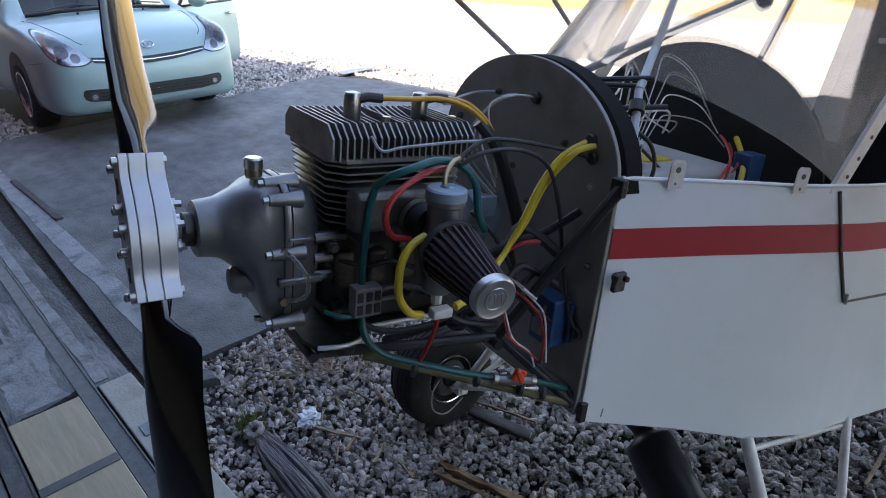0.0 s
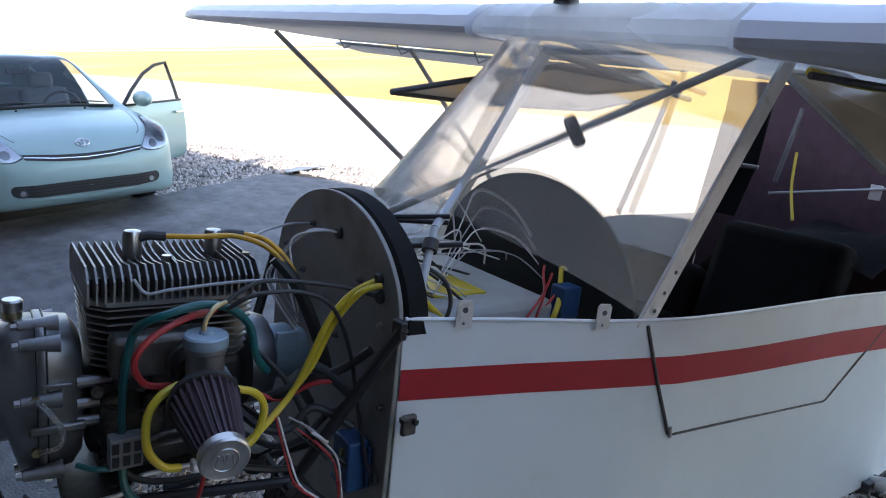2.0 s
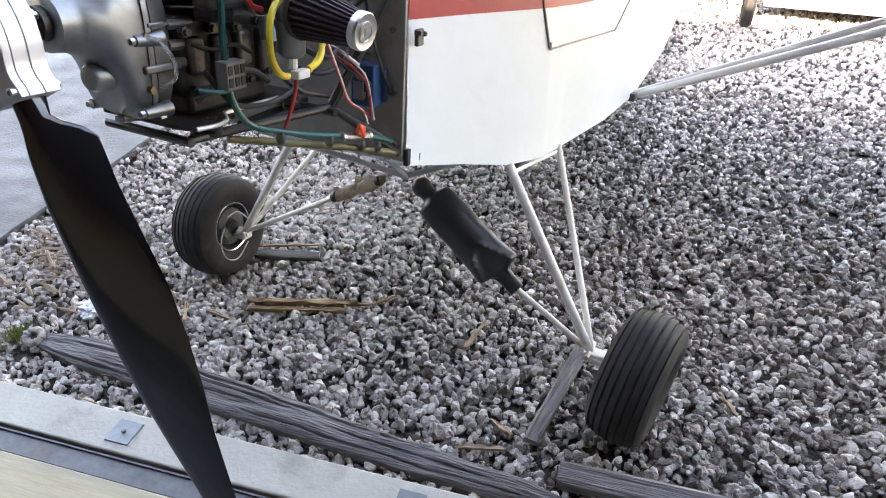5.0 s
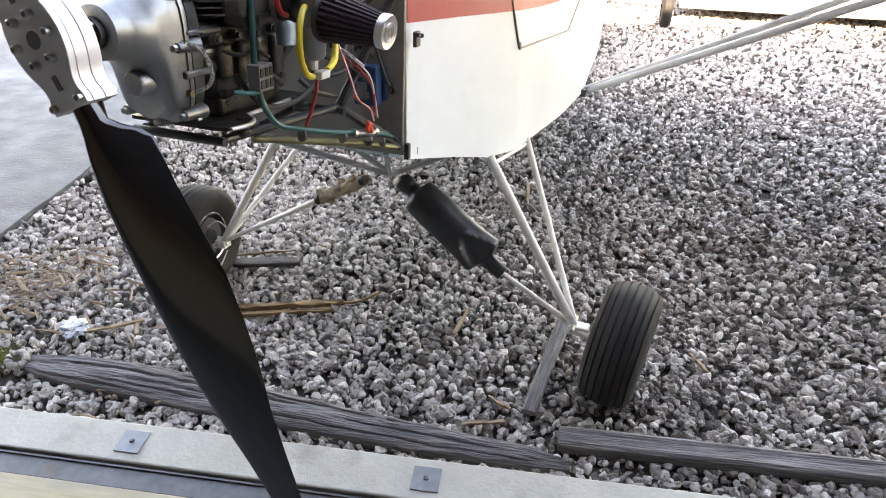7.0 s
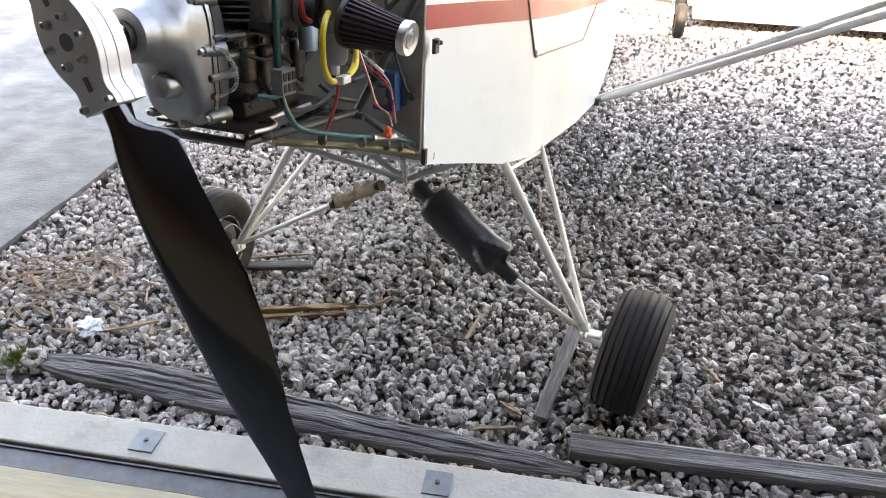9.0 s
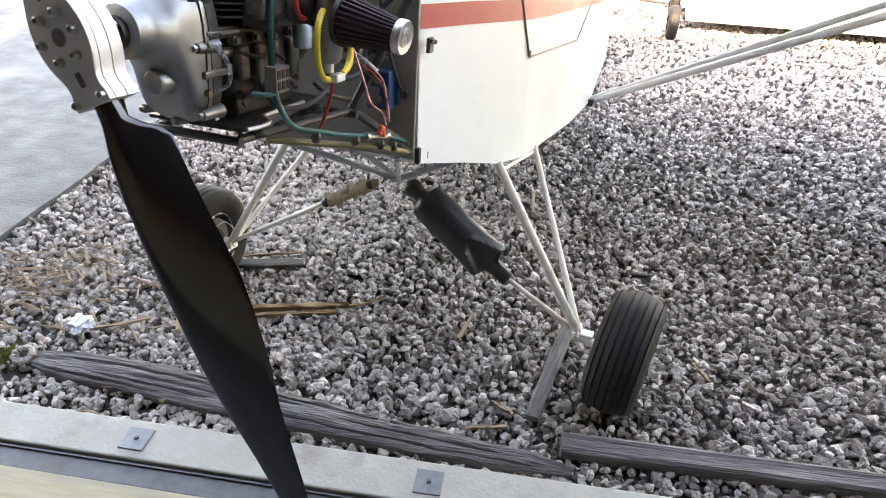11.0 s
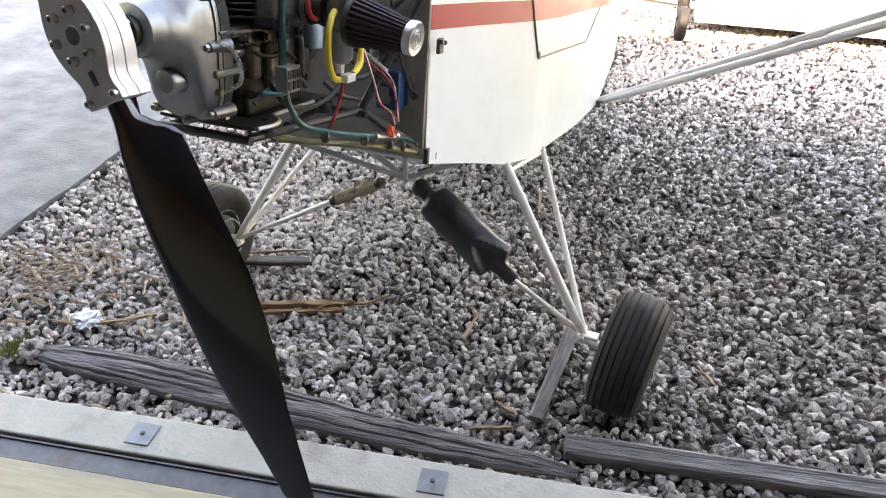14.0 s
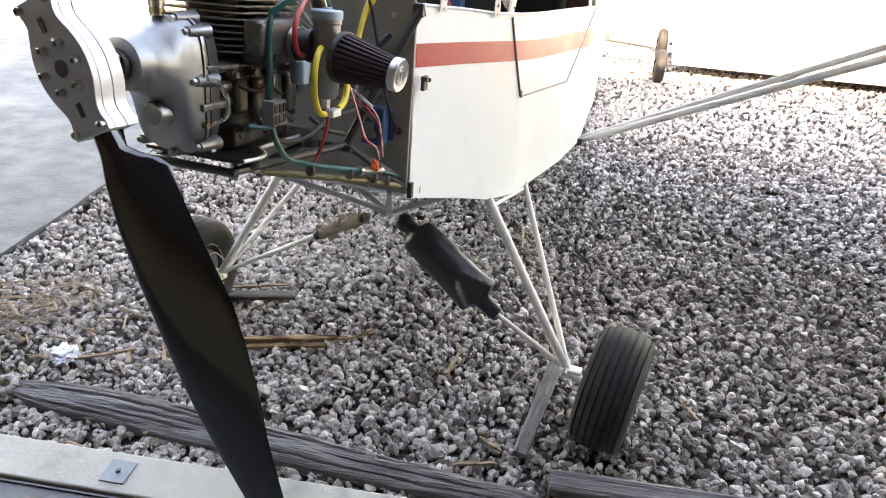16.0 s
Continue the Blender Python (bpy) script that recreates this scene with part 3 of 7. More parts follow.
def share(lo, hi, seed, dark):
    """Chance of a dark stone, rising along the hangar front from lo to hi."""
    rng = np.random.default_rng(seed)

    def keep(a, b):
        p = 0.08 + 0.44 * np.clip((a - lo) / (hi - lo), 0, 1)
        hit = rng.random(len(a)) < p
        return hit if dark else ~hit
    return keep


for dark, seed in ((False, 1), (True, 11)):
    tone, kind_ = ("brown-black", "gravel_dark") if dark else ("pale grey", "gravel")
    stones("gravel_near", [(-1.9, 1.0, 0.735, 2.6, 2950)], 2, f"loose {tone} volcanic gravel under the aircraft", seed, share(-1.3, 0.1, seed, dark), (0.008, 0.0235), kind_)
    stones("gravel_around", [(-2.9, -1.9, 0.735, 4.2, 1900), (1.0, 2.4, 0.735, 4.2, 1900), (-1.9, 1.0, 2.6, 4.2, 1900)], 1, f"loose {tone} gravel round the aircraft wheels", seed + 4, share(-1.3, 0.1, seed + 4, dark), (0.011, 0.025), kind_)
stones("gravel_beyond", [(2.4, 8.0, 0.735, 7.6, 800), (-2.9, 2.4, 4.2, 7.6, 1000)], 1, "loose grey gravel stretching away beside the aircraft", 2, size=(0.014, 0.026))
# stance of the parked car
CARM = Matrix.Translation((-2.921, 6.406, 0.038)) @ Matrix.Rotation(radians(-45.6), 4, "Z") @ Matrix.Rotation(radians(-2.0), 4, "X") @ Matrix.Scale(1.085, 4)
CAR_HG = (CARM.inverted() @ HG)


def off_car(a, b):
    """True where a place in hangar coordinates lies outside the parked car's footprint."""
    x = CAR_HG[0][0] * a + CAR_HG[0][1] * b + CAR_HG[0][3]
    y = CAR_HG[1][0] * a + CAR_HG[1][1] * b + CAR_HG[1][3]
    return ~((x > -4.5) & (x < 0.25) & (abs(y) < 0.84))


stones("gravel_by_car", [(-20.5, -13.0, 0.8, 6.2, 220), (-13.0, -8.55, 0.8, 6.6, 420), (-8.6, -2.9, 6.0, 6.8, 420)], 1, "grey gravel round the parked car", 3, off_car, size=(0.018, 0.034))


# ---- the light aircraft: s aft, w to its right, h up, from the front top corner of the left side ----
yaw, pit = radians(33.6), radians(-9.5)
e1 = Vector((math.cos(yaw) * math.cos(pit), math.sin(yaw) * math.cos(pit), math.sin(pit)))
e2 = Vector((-math.sin(yaw), math.cos(yaw), 0))
e3 = e1.cross(e2)
AC = Matrix.Translation(Vector((0.3576, 1.2865, 1.4578)) * UNIT) @ Matrix((e1, e2, e3)).transposed().to_4x4() @ Matrix.Scale(UNIT, 4)
plane = thing("light_aircraft", "white high-wing ultralight aircraft with a red stripe and an uncowled engine", "aircraft", AC)
WC = 0.29

# side: s, w and h of the top rail, w and h of the lower edge
SIDE = [(0, 0, 0, -0.012, -0.529), (0.25, -0.055, -0.008, -0.073, -0.585), (0.454, -0.10, -0.018, -0.134, -0.636), (0.66, -0.145, -0.018, -0.178, -0.66),
        (0.863, -0.17, -0.012, -0.182, -0.676), (1.29, -0.21, 0.004, -0.24, -0.66), (1.6, -0.262, 0.016, -0.281, -0.615), (2.0, -0.245, 0.026, -0.245, -0.630),
        (2.4, -0.210, 0.036, -0.210, -0.640), (3.2, -0.150, 0.05, -0.150, -0.640), (4.2, -0.05, 0.06, -0.05, -0.590), (5.4, 0.07, 0.07, 0.07, -0.47)]


def side_at(s, k=None, h=None, out=0.0, mirror=False):
    """A point of the fuselage side: at fraction k from rail to lower edge, or at height h."""
    for a, b in zip(SIDE, SIDE[1:]):
        if s <= b[0] or b is SIDE[-1]:
            t = (s - a[0]) / (b[0] - a[0])
            wt, ht, wb, hb = [a[i] + (b[i] - a[i]) * t for i in range(1, 5)]
            break
    if k is None:
        k = (ht - h) / (ht - hb)
    w, hh = wt + (wb - wt) * k - out, ht + (hb - ht) * k
    return Vector((s, 2 * WC - w if mirror else w, hh))


ss = sorted(set([q[0] for q in SIDE] + list(np.linspace(0, 5.4, 40))))
for mir in (False, True):
    g = Geo()
    outer = [[side_at(s, k, mirror=mir) for k in np.linspace(0, 1, 7)] for s in ss]
    g.loft(outer, closed=False)
    inn = [[p + Vector((0, -0.006 if mir else 0.006, 0)) for p in r] for r in outer]
    g.loft(inn, closed=False)
    sp = part("right_side" if mir else "left_side", g, "white", plane, "white painted fuselage side")
    sk = Geo()
    st = lambda s: np.interp(s, [0, 0.25, 0.57, 0.9, 1.29, 1.6, 2.64, 5.4], [-0.099, -0.10, -0.104, -0.106, -0.095, -0.082, -0.06, 0.0])
    sb = lambda s: st(s) - np.interp(s, [0, 0.6, 1.6, 2.7, 5.4], [0.062, 0.066, 0.075, 0.085, 0.085])
    sk.loft([[side_at(s, h=st(s) + (sb(s) - st(s)) * k, out=0.0018, mirror=mir) for k in np.linspace(0, 1, 4)] for s in ss], closed=False)
    part("stripe", sk, "red", sp, "red painted stripe")
bel = Geo()
bel.loft([[side_at(s, 1) + (side_at(s, 1, mirror=True) - side_at(s, 1)) * k + Vector((0, 0, 0.001)) for k in np.linspace(0, 1, 5)] for s in ss], closed=False)
part("belly", bel, "white", plane)
# rolled edges along the rail and the lower corner
part("top_rail", Geo().tube([side_at(s, 0) for s in np.linspace(0, 1.6, 24)], 0.0042, 8), "white", plane)

# cabin door seam on the left side
seam = [(0.553, -0.03), (0.60, -0.16), (0.655, -0.294), (0.66, -0.298), (1.0, -0.30), (1.28, -0.299), (1.29, -0.295), (1.46, -0.135), (1.595, 0.012)]
part("door_seam", Geo().tube([side_at(s, h=h, out=0.0) for s, h in seam], 0.0032, 6), "bracket", plane, "dark seam of the cabin door")
part("hinge_wire", Geo().tube([side_at(s, h=h, out=0.002) for s, h in seam[:3]], 0.0042, 7), "bracket", plane, "dirty grey door hinge tube")
part("hinge_knuckle", Geo().tube([side_at(0.655, h=-0.275, out=0.006), side_at(0.657, h=-0.30, out=0.006)], 0.0040, 8), "wire_grey", plane)
part("scratch_dent", Geo().tube([side_at(0.052, h=-0.505, out=0.001), side_at(0.050, h=-0.525, out=0.001)], 0.0016, 6), "wire_grey", plane, "small dark nick in the paint")


def tab(s):
    p = side_at(s, 0) + Vector((0, 0.0, 0))
    ax = (side_at(s + 0.05, 0) - side_at(s - 0.05, 0)).normalized()
    up, n = Vector((0, 0, 1)), Vector((0, 0, 1)).cross(ax)
    pts = []
    for x, y in ((-0.017, -0.014), (0.017, -0.014), (0.017, 0.034), (0.012, 0.041), (-0.012, 0.041), (-0.017, 0.034)):
        pts.append(p + ax * x + up * y - n * 0.011)
    g = Geo().prism(pts, n * 0.003)
    t = part("fastener_tab", g, "white_tube", plane, "small white cowl fastener tab")
    part("hole", Geo().lathe(p + up * 0.022 - n * 0.0115, n, [(-0.0008, 0.0058), (0.0045, 0.0058)], 12), "rail", t)
    part("rivet", Geo().ball(p - up * 0.004 - n * 0.011, 0.0035, 6), "steel", t)


for s in (0.112, 0.427):
    tab(s)

# latch on the front edge
lt = part("cowl_latch", Geo().box((0.012, -0.030, -0.200), (0.030, 0.012, 0.040)), "bracket", plane, "dark corroded cowl latch", 0.003)
part("latch_pin", Geo().lathe((0.02, -0.034, -0.192), (0, -1, 0.1), [(0, 0.006), (0.010, 0.006), (0.012, 0.004)], 10), "black_plastic", lt)
part("latch_hook", Geo().box((-0.002, -0.036, -0.187), (0.012, 0.018, 0.010)), "bracket", lt)
part("corner_bracket", Geo().box((0.0, -0.014, -0.505), (0.018, 0.014, 0.045)), "black_plastic", plane, "", 0.002)

# firewall
def arch(a, b, h0, hb, wc=WC, n=28, pw=2.0):
    pts = [(wc - a, hb)]
    for i in range(n + 1):
        t = math.pi * (1 - i / n)
        c, s_ = math.cos(t), math.sin(t)
        pts.append((wc + a * math.copysign(abs(c) ** (2 / pw), c), h0 + b * abs(s_) ** (2 / pw)))
    return pts + [(wc + a, hb)]


fw = part("firewall", Geo().prism([(-0.014, w, h) for w, h in arch(0.295, 0.217, -0.03, -0.515)], (0.010, 0, 0)), "firewall", plane, "grey sheet metal firewall with a rounded top", 0.002)
part("cowl_rim", Geo().loft([[(s, WC + (w - WC) * k, (h + 0.03) * k - 0.03) for w, h in arch(0.289, 0.211, -0.03, -0.03)[1:-1]] for s, k in ((-0.002, 0.99), (0.006, 1.032), (0.046, 1.040), (0.050, 1.02), (0.050, 0.955), (0.0, 0.955))], closed=False), "black_matte", plane, "black rubber edge behind the firewall")
for w, h in ((0.057, -0.032), (0.38, 0.098), (0.147, 0.033), (0.52, 0.02), (0.234, -0.113), (0.30, -0.05), (0.42, -0.02), (0.02, -0.47), (0.028, -0.186), (0.03, -0.334)):
    part("bolt", Geo().lathe((-0.014, w, h), (-1, 0, 0), [(0, 0.008), (0.004, 0.008), (0.004, 0.005), (0.010, 0.005), (0.011, 0.003)], 6), "steel" if h == -0.032 else "rail", fw)
for w, h in ((0.253, 0.105), (0.077, 0.054), (0.067, 0.022), (0.018, -0.474), (0.025, -0.334)):
    part("grommet", Geo().lathe((-0.013, w, h), (-1, 0, 0), [(0, 0.013), (0.006, 0.013), (0.010, 0.010), (0.010, 0.006)], 14), "hose_black", fw)

# boot cowl floor and tank behind the firewall
part("fuel_tank", Geo().box((0.25, 0.255, -0.075), (0.36, 0.43, 0.13)), "fuel_white", plane, "pale moulded tank behind the firewall", 0.018)
part("tank_label", Geo().box((0.22, 0.20, -0.0085), (0.14, 0.16, 0.004)), "hose_yellow", plane, "yellow sticker")
part("floor_panel", Geo().box((0.95, 0.29, -0.40), (1.60, 0.56, 0.01)), "black_cloth", plane)
part("battery", Geo().box((0.47, 0.05, -0.02), (0.055, 0.045, 0.075)), "blue_plastic", plane, "small dark blue box", 0.004)
rw2 = random.Random(31)
for i in range(16):
    a = Vector((0.035, rw2.uniform(0.07, 0.26), rw2.uniform(0.03, 0.13)))
    b = Vector((rw2.uniform(0.20, 0.42), rw2.uniform(0.04, 0.30), rw2.uniform(-0.06, -0.03)))
    c = a.lerp(b, 0.35) + Vector((0, rw2.uniform(-0.04, 0.03), rw2.uniform(-0.04, 0.03)))
    d = a.lerp(b, 0.7) + Vector((0, rw2.uniform(-0.03, 0.04), rw2.uniform(-0.05, 0.02)))
    part("loose_wire", Geo().tube(smooth([a, c, d, b]), rw2.choice((0.0018, 0.0022, 0.0032)), 6), ("wire_white", "hose_black", "wire_grey", "hose_black")[i % 4], plane)
for i, (mt, pts) in enumerate((("wire_red", [(0.33, 0.03, -0.05), (0.38, 0.04, -0.005), (0.44, 0.08, 0.015), (0.50, 0.13, 0.02)]), ("wire_red", [(0.36, 0.03, -0.06), (0.40, 0.05, 0.0), (0.43, 0.09, 0.03), (0.49, 0.15, 0.035)]), ("wire_red", [(0.34, 0.05, -0.06), (0.41, 0.045, -0.02), (0.46, 0.07, -0.005), (0.52, 0.12, 0.0)]), ("hose_yellow", [(0.40, 0.02, -0.07), (0.44, 0.04, -0.02), (0.48, 0.08, 0.01), (0.54, 0.14, 0.03)]),
                               ("hose_yellow", [(0.045, 0.06, 0.05), (0.07, 0.045, -0.01), (0.12, 0.035, -0.05), (0.18, 0.03, -0.08)]), ("hose_yellow", [(0.045, 0.085, 0.05), (0.09, 0.055, 0.0), (0.14, 0.045, -0.04), (0.20, 0.04, -0.08)]),
                               ("hose_black", [(0.085, 0.070, 0.075), (0.118, 0.050, 0.050), (0.128, 0.036, 0.010), (0.112, 0.030, -0.030), (0.08, 0.025, -0.055)]))):
    part("hose", Geo().tube(smooth(pts), 0.0045 if mt == "hose_black" else (0.0065 if mt[0] == "h" else 0.0032), 8), mt, plane)
for a, b in (((0.03, 0.20, 0.150), (0.15, 0.10, 0.170)), ((0.03, 0.26, 0.135), (0.17, 0.13, 0.150)), ((0.04, 0.15, 0.10), (0.16, 0.06, 0.12))):
    part("cowl_stay", Geo().tube([a, b], 0.0055, 8), "black_steel", plane)

for i in range(7):
    a = Vector((0.045, rw2.uniform(0.06, 0.22), rw2.uniform(0.05, 0.13)))
    b = Vector((rw2.uniform(0.30, 0.52), rw2.uniform(0.16, 0.36), rw2.uniform(0.00, 0.10)))
    c = a.lerp(b, 0.3) + Vector((0, rw2.uniform(-0.05, 0.02), rw2.uniform(-0.03, 0.06)))
    e = a.lerp(b, 0.65) + Vector((rw2.uniform(-0.03, 0.06), rw2.uniform(-0.05, 0.03), rw2.uniform(0.02, 0.12)))
    part("thin_wire", Geo().tube(smooth([a, c, e, b]), rw2.choice((0.0017, 0.0021, 0.0026)), 5), ("wire_white", "wire_white", "wire_grey")[i % 3], plane)

for i in range(4):
    a = Vector((0.10 + 0.02 * i, 0.06 + 0.02 * i, 0.02 + 0.01 * i))
    b = Vector((0.44 + 0.015 * i, 0.10 + 0.035 * i, 0.02 + 0.025 * i))
    top = a.lerp(b, 0.45 + 0.04 * (i % 3)) + Vector((0, 0.05, 0.07 + 0.022 * i))
    part("looped_wire", Geo().tube(smooth([a, a.lerp(top, 0.55) + Vector((0, 0, 0.02)), top, b.lerp(top, 0.5) + Vector((0.01, 0, 0.02)), b]), 0.0015, 6), ("wire_grey", "wire_white")[i % 2], plane)

# instrument panel
part("instrument_panel", Geo().prism([(0.555, w, h) for w, h in arch(0.375, 0.30, -0.06, -0.10)], (0.008, 0, 0)), "panel_grey", plane, "dark grey arched instrument panel", 0.002)

# brace tubes inside the windscreen, black collar on one of them
part("brace_tube", Geo().tube([(0.028, 0.010, 0.004), (0.115, 0.10, 0.146)], 0.0085, 12), "tube_grey", plane)
part("brace_tube", Geo().tube([(0.115, 0.10, 0.146), (0.489, 0.35, 0.40), (0.70, 0.49, 0.545)], 0.009, 12), "tube_grey", plane)
BA, BB = Vector((0.311, 0.45, 0.146)), Vector((0.835, -0.125, 0.60))
part("brace_tube", Geo().tube([BA.lerp(BB, -0.25), BB], 0.010, 12), "tube_grey", plane)
ax = (BB - BA).normalized()
part("collar_knob", Geo().lathe(BA.lerp(BB, 0.468), ax, [(-0.017, 0.012), (-0.016, 0.032), (-0.009, 0.040), (0.009, 0.040), (0.016, 0.032), (0.017, 0.012)], 20), "black_plastic", plane, "black rubber collar on the brace tube")
part("clamp", Geo().lathe((0.095, 0.080, 0.115), Vector((0.087, 0.09, 0.142)), [(-0.012, 0.016), (0.012, 0.016)], 12), "hose_black", plane)

# windscreen: scuffed sheet bent round the front
def shield_pt(u, v):
    """u -1..1 across, v 0..1 upward."""
    c = math.sqrt(max(0.0, 1 - u * u)) if abs(u) < 1 else 0.0
    c = c ** 0.9
    q = max(0.0, 1 - abs(u) ** 3) ** 0.6
    lo = Vector((0.56 - 0.41 * c, 0.30 + 0.405 * u, -0.02 + 0.203 * c))
    hi = Vector((0.93 - 0.345 * q, 0.30 + 0.41 * u, 0.60 + 0.012 * q))
    if v <= 1:
        return lo.lerp(hi, v)
    k = (v - 1) * 4
    return hi + Vector((0.055 * k * k, 0, 0.075 * k)) * q


g = Geo()
us = [math.sin(t) for t in np.linspace(-math.pi / 2, math.pi / 2, 41)]
g.loft([[shield_pt(u, v) for u in us] for v in list(np.linspace(0, 1, 10)) + [1.08, 1.16, 1.25]], closed=False)
ws = part("windscreen", g, "shield", plane, "scuffed hazy plastic windscreen sheet")
ws.visible_shadow = False
for mir in (False, True):
    f = lambda w: 0.6 - w if mir else w
    # door post strip with screws
    p0, p1 = Vector((0.545, f(-0.118), -0.045)), Vector((0.935, f(-0.118), 0.61))
    d = (p1 - p0).normalized()
    a = Vector((0, 1, 0)).cross(d)
    g = Geo().prism([p0 - a * 0.024, p0 + a * 0.024, p1 + a * 0.024, p1 - a * 0.024], (0, 0.010 if not mir else -0.010, 0))
    po = part("door_post", g, "white_tube", plane, "white windscreen edge strip with screws", 0.002)
    for t in (0.07, 0.13, 0.20):
        part("screw", Geo().ball(p0.lerp(p1, t) + Vector((0, -0.003 if not mir else 0.003, 0)), 0.005, 6, (1, 0.5, 1)), "rail", po)
    part("cabin_tube", Geo().tube([(1.60, f(-0.25), 0.02), (1.66, f(-0.20), 0.33), (1.62, f(-0.10), 0.58)], 0.012, 10), "tube_grey", plane)
    part("root_tube", Geo().tube([(0.93, f(-0.11), 0.60), (1.75, f(-0.11), 0.52)], 0.012, 10), "tube_grey", plane)
part("cross_tube", Geo().tube([(0.93, -0.11, 0.60), (0.93, 0.71, 0.60)], 0.012, 10), "tube_grey", plane)
part("fuel_cap", Geo().lathe((0.64, 0.36, 0.680), (0, 0, 1), [(0, 0.035), (0.018, 0.035), (0.03, 0.028), (0.03, 0.02)], 14), "black_plastic", plane, "black cap on the wing root")

# seat and cabin back
for w0, w1, top in ((-0.14, 0.27, 0.125), (0.31, 0.72, -0.06)):
    wm, ww = (w0 + w1) / 2, w1 - w0
    g = Geo()
    g.box((1.42, wm, (top - 0.36) / 2), (0.13, ww, top + 0.36), Matrix.Rotation(0.22, 3, "Y"))
    g.box((1.20, wm, -0.30), (0.42, ww, 0.14))
    part("seat", g, "black_cloth", plane, "black upholstered seat", 0.04)
part("baggage_cover", Geo().loft([[(s, w, h + 0.03 * math.sin(w * 9 + s * 5) - 0.95 * max(0.0, w - 0.24)) for w in np.linspace(-0.20, 0.80, 14)] for s, h in ((1.46, 0.06), (1.60, 0.10), (1.78, 0.11), (2.08, 0.13))], closed=False), "black_cloth", plane, "black cloth cover behind the seat")
part("cabin_lining", Geo().loft([[(s, 0.80 - 0.10 * k, -0.45 + 0.95 * k) for k in (0, 0.5, 1)] for s in (2.0, 2.1)], closed=False), "black_cloth", plane, "dark cabin lining")
part("rear_bulkhead", Geo().prism([(2.1, w, h) for w, h in ((-0.19, -0.5), (0.77, -0.5), (0.76, 0.64), (0.02, 0.60), (-0.02, 0.37), (-0.09, 0.27), (-0.155, 0.08))], (0.01, 0, 0)), "maroon", plane, "maroon fabric cabin back")
part("shoulder_strap", Geo().prism([(1.80, 0.47, 0.58), (1.80, 0.385, 0.58), (1.80, 0.40, 0.30), (1.80, 0.45, 0.09), (1.80, 0.55, 0.09), (1.80, 0.49, 0.32)], (0.006, 0, 0)), "black_cloth", plane, "black shoulder strap")
part("strap_buckle", Geo().box((1.79, 0.43, 0.29), (0.012, 0.09, 0.018)), "steel", plane, "", 0.004)
part("frame_tube", Geo().tube([(2.02, 0.385, 0.53), (1.96, 0.40, 0.24)], 0.010, 8), "rail", plane)
part("yellow_line", Geo().tube(smooth([(2.02, 0.37, 0.36), (1.98, 0.345, 0.26), (1.95, 0.32, 0.20), (1.90, 0.27, 0.11)]), 0.006, 8), "hose_yellow", plane)
part("frame_tube", Geo().tube([(1.97, 0.42, 0.19), (2.03, -0.10, 0.30)], 0.005, 8), "tube_grey", plane)
part("white_tab", Geo().box((2.02, 0.06, 0.255), (0.008, 0.04, 0.055)), "wire_white", plane, "", 0.002)

# turtle deck behind the cabin
for mir in (False, True):
    f = lambda w: 2 * WC - w if mir else w
    g = Geo()
    rows = []
    for s in np.linspace(2.4 if mir else 1.62, 5.4, 12):
        p = side_at(s, 0)
        top = np.interp(s, [1.62, 2.2, 3.2, 4.2, 5.4], [0.40, 0.37, 0.26, 0.17, 0.10])
        wt = np.interp(s, [1.62, 2.6, 5.4], [-0.17, 0.0, 0.27])
        rows.append([Vector((s + (0.05 * k if s < 1.7 else 0), f(p.y + (wt - p.y) * k), p.z + (top - p.z) * k)) for k in np.linspace(0, 1, 4)])
    g.loft(rows, closed=False)
    part("aft_fabric", g, "peach_fabric", plane, "pale fabric behind the cabin with sun glow in its colour")

g = Geo()
g.loft([[Vector((s, np.interp(s, [1.62, 2.6, 5.4], [-0.17, 0.0, 0.27]) * (1 - k) + (2 * WC - np.interp(s, [1.62, 2.6, 5.4], [-0.17, 0.0, 0.27])) * k, np.interp(s, [1.62, 2.2, 3.2, 4.2, 5.4], [0.40, 0.37, 0.26, 0.17, 0.10]) + 0.03 * math.sin(math.pi * k))) for k in np.linspace(0, 1, 6)] for s in np.linspace(2.1, 5.4, 12)], closed=False)
part("deck_top", g, "peach_fabric", plane, "pale fabric deck behind the cabin")

# wings
def wing(sign, root, tip):
    prof = [(0.0, 0.0), (0.01, 0.035), (0.06, 0.075), (0.18, 0.10), (0.40, 0.10), (0.75, 0.065), (1.15, 0.012), (1.15, 0.0), (0.75, 0.0), (0.40, -0.008), (0.15, -0.022), (0.04, -0.025), (0.006, -0.018)]
    rings = []
    n = 26
    for i in range(n + 1):
        w = root + (tip - root) * i / n
        k = 1.0 if i < n - 1 else (0.93 if i == n - 1 else 0.80)
        rings.append([(0.60 + 0.02 * (1 - k) * 6 + x * k, w, 0.605 + 0.05 * (w - 0.29) + (y if i % 2 == 0 or i > n - 2 else y * 0.93) * k) for x, y in prof])
    return Geo().loft(rings)


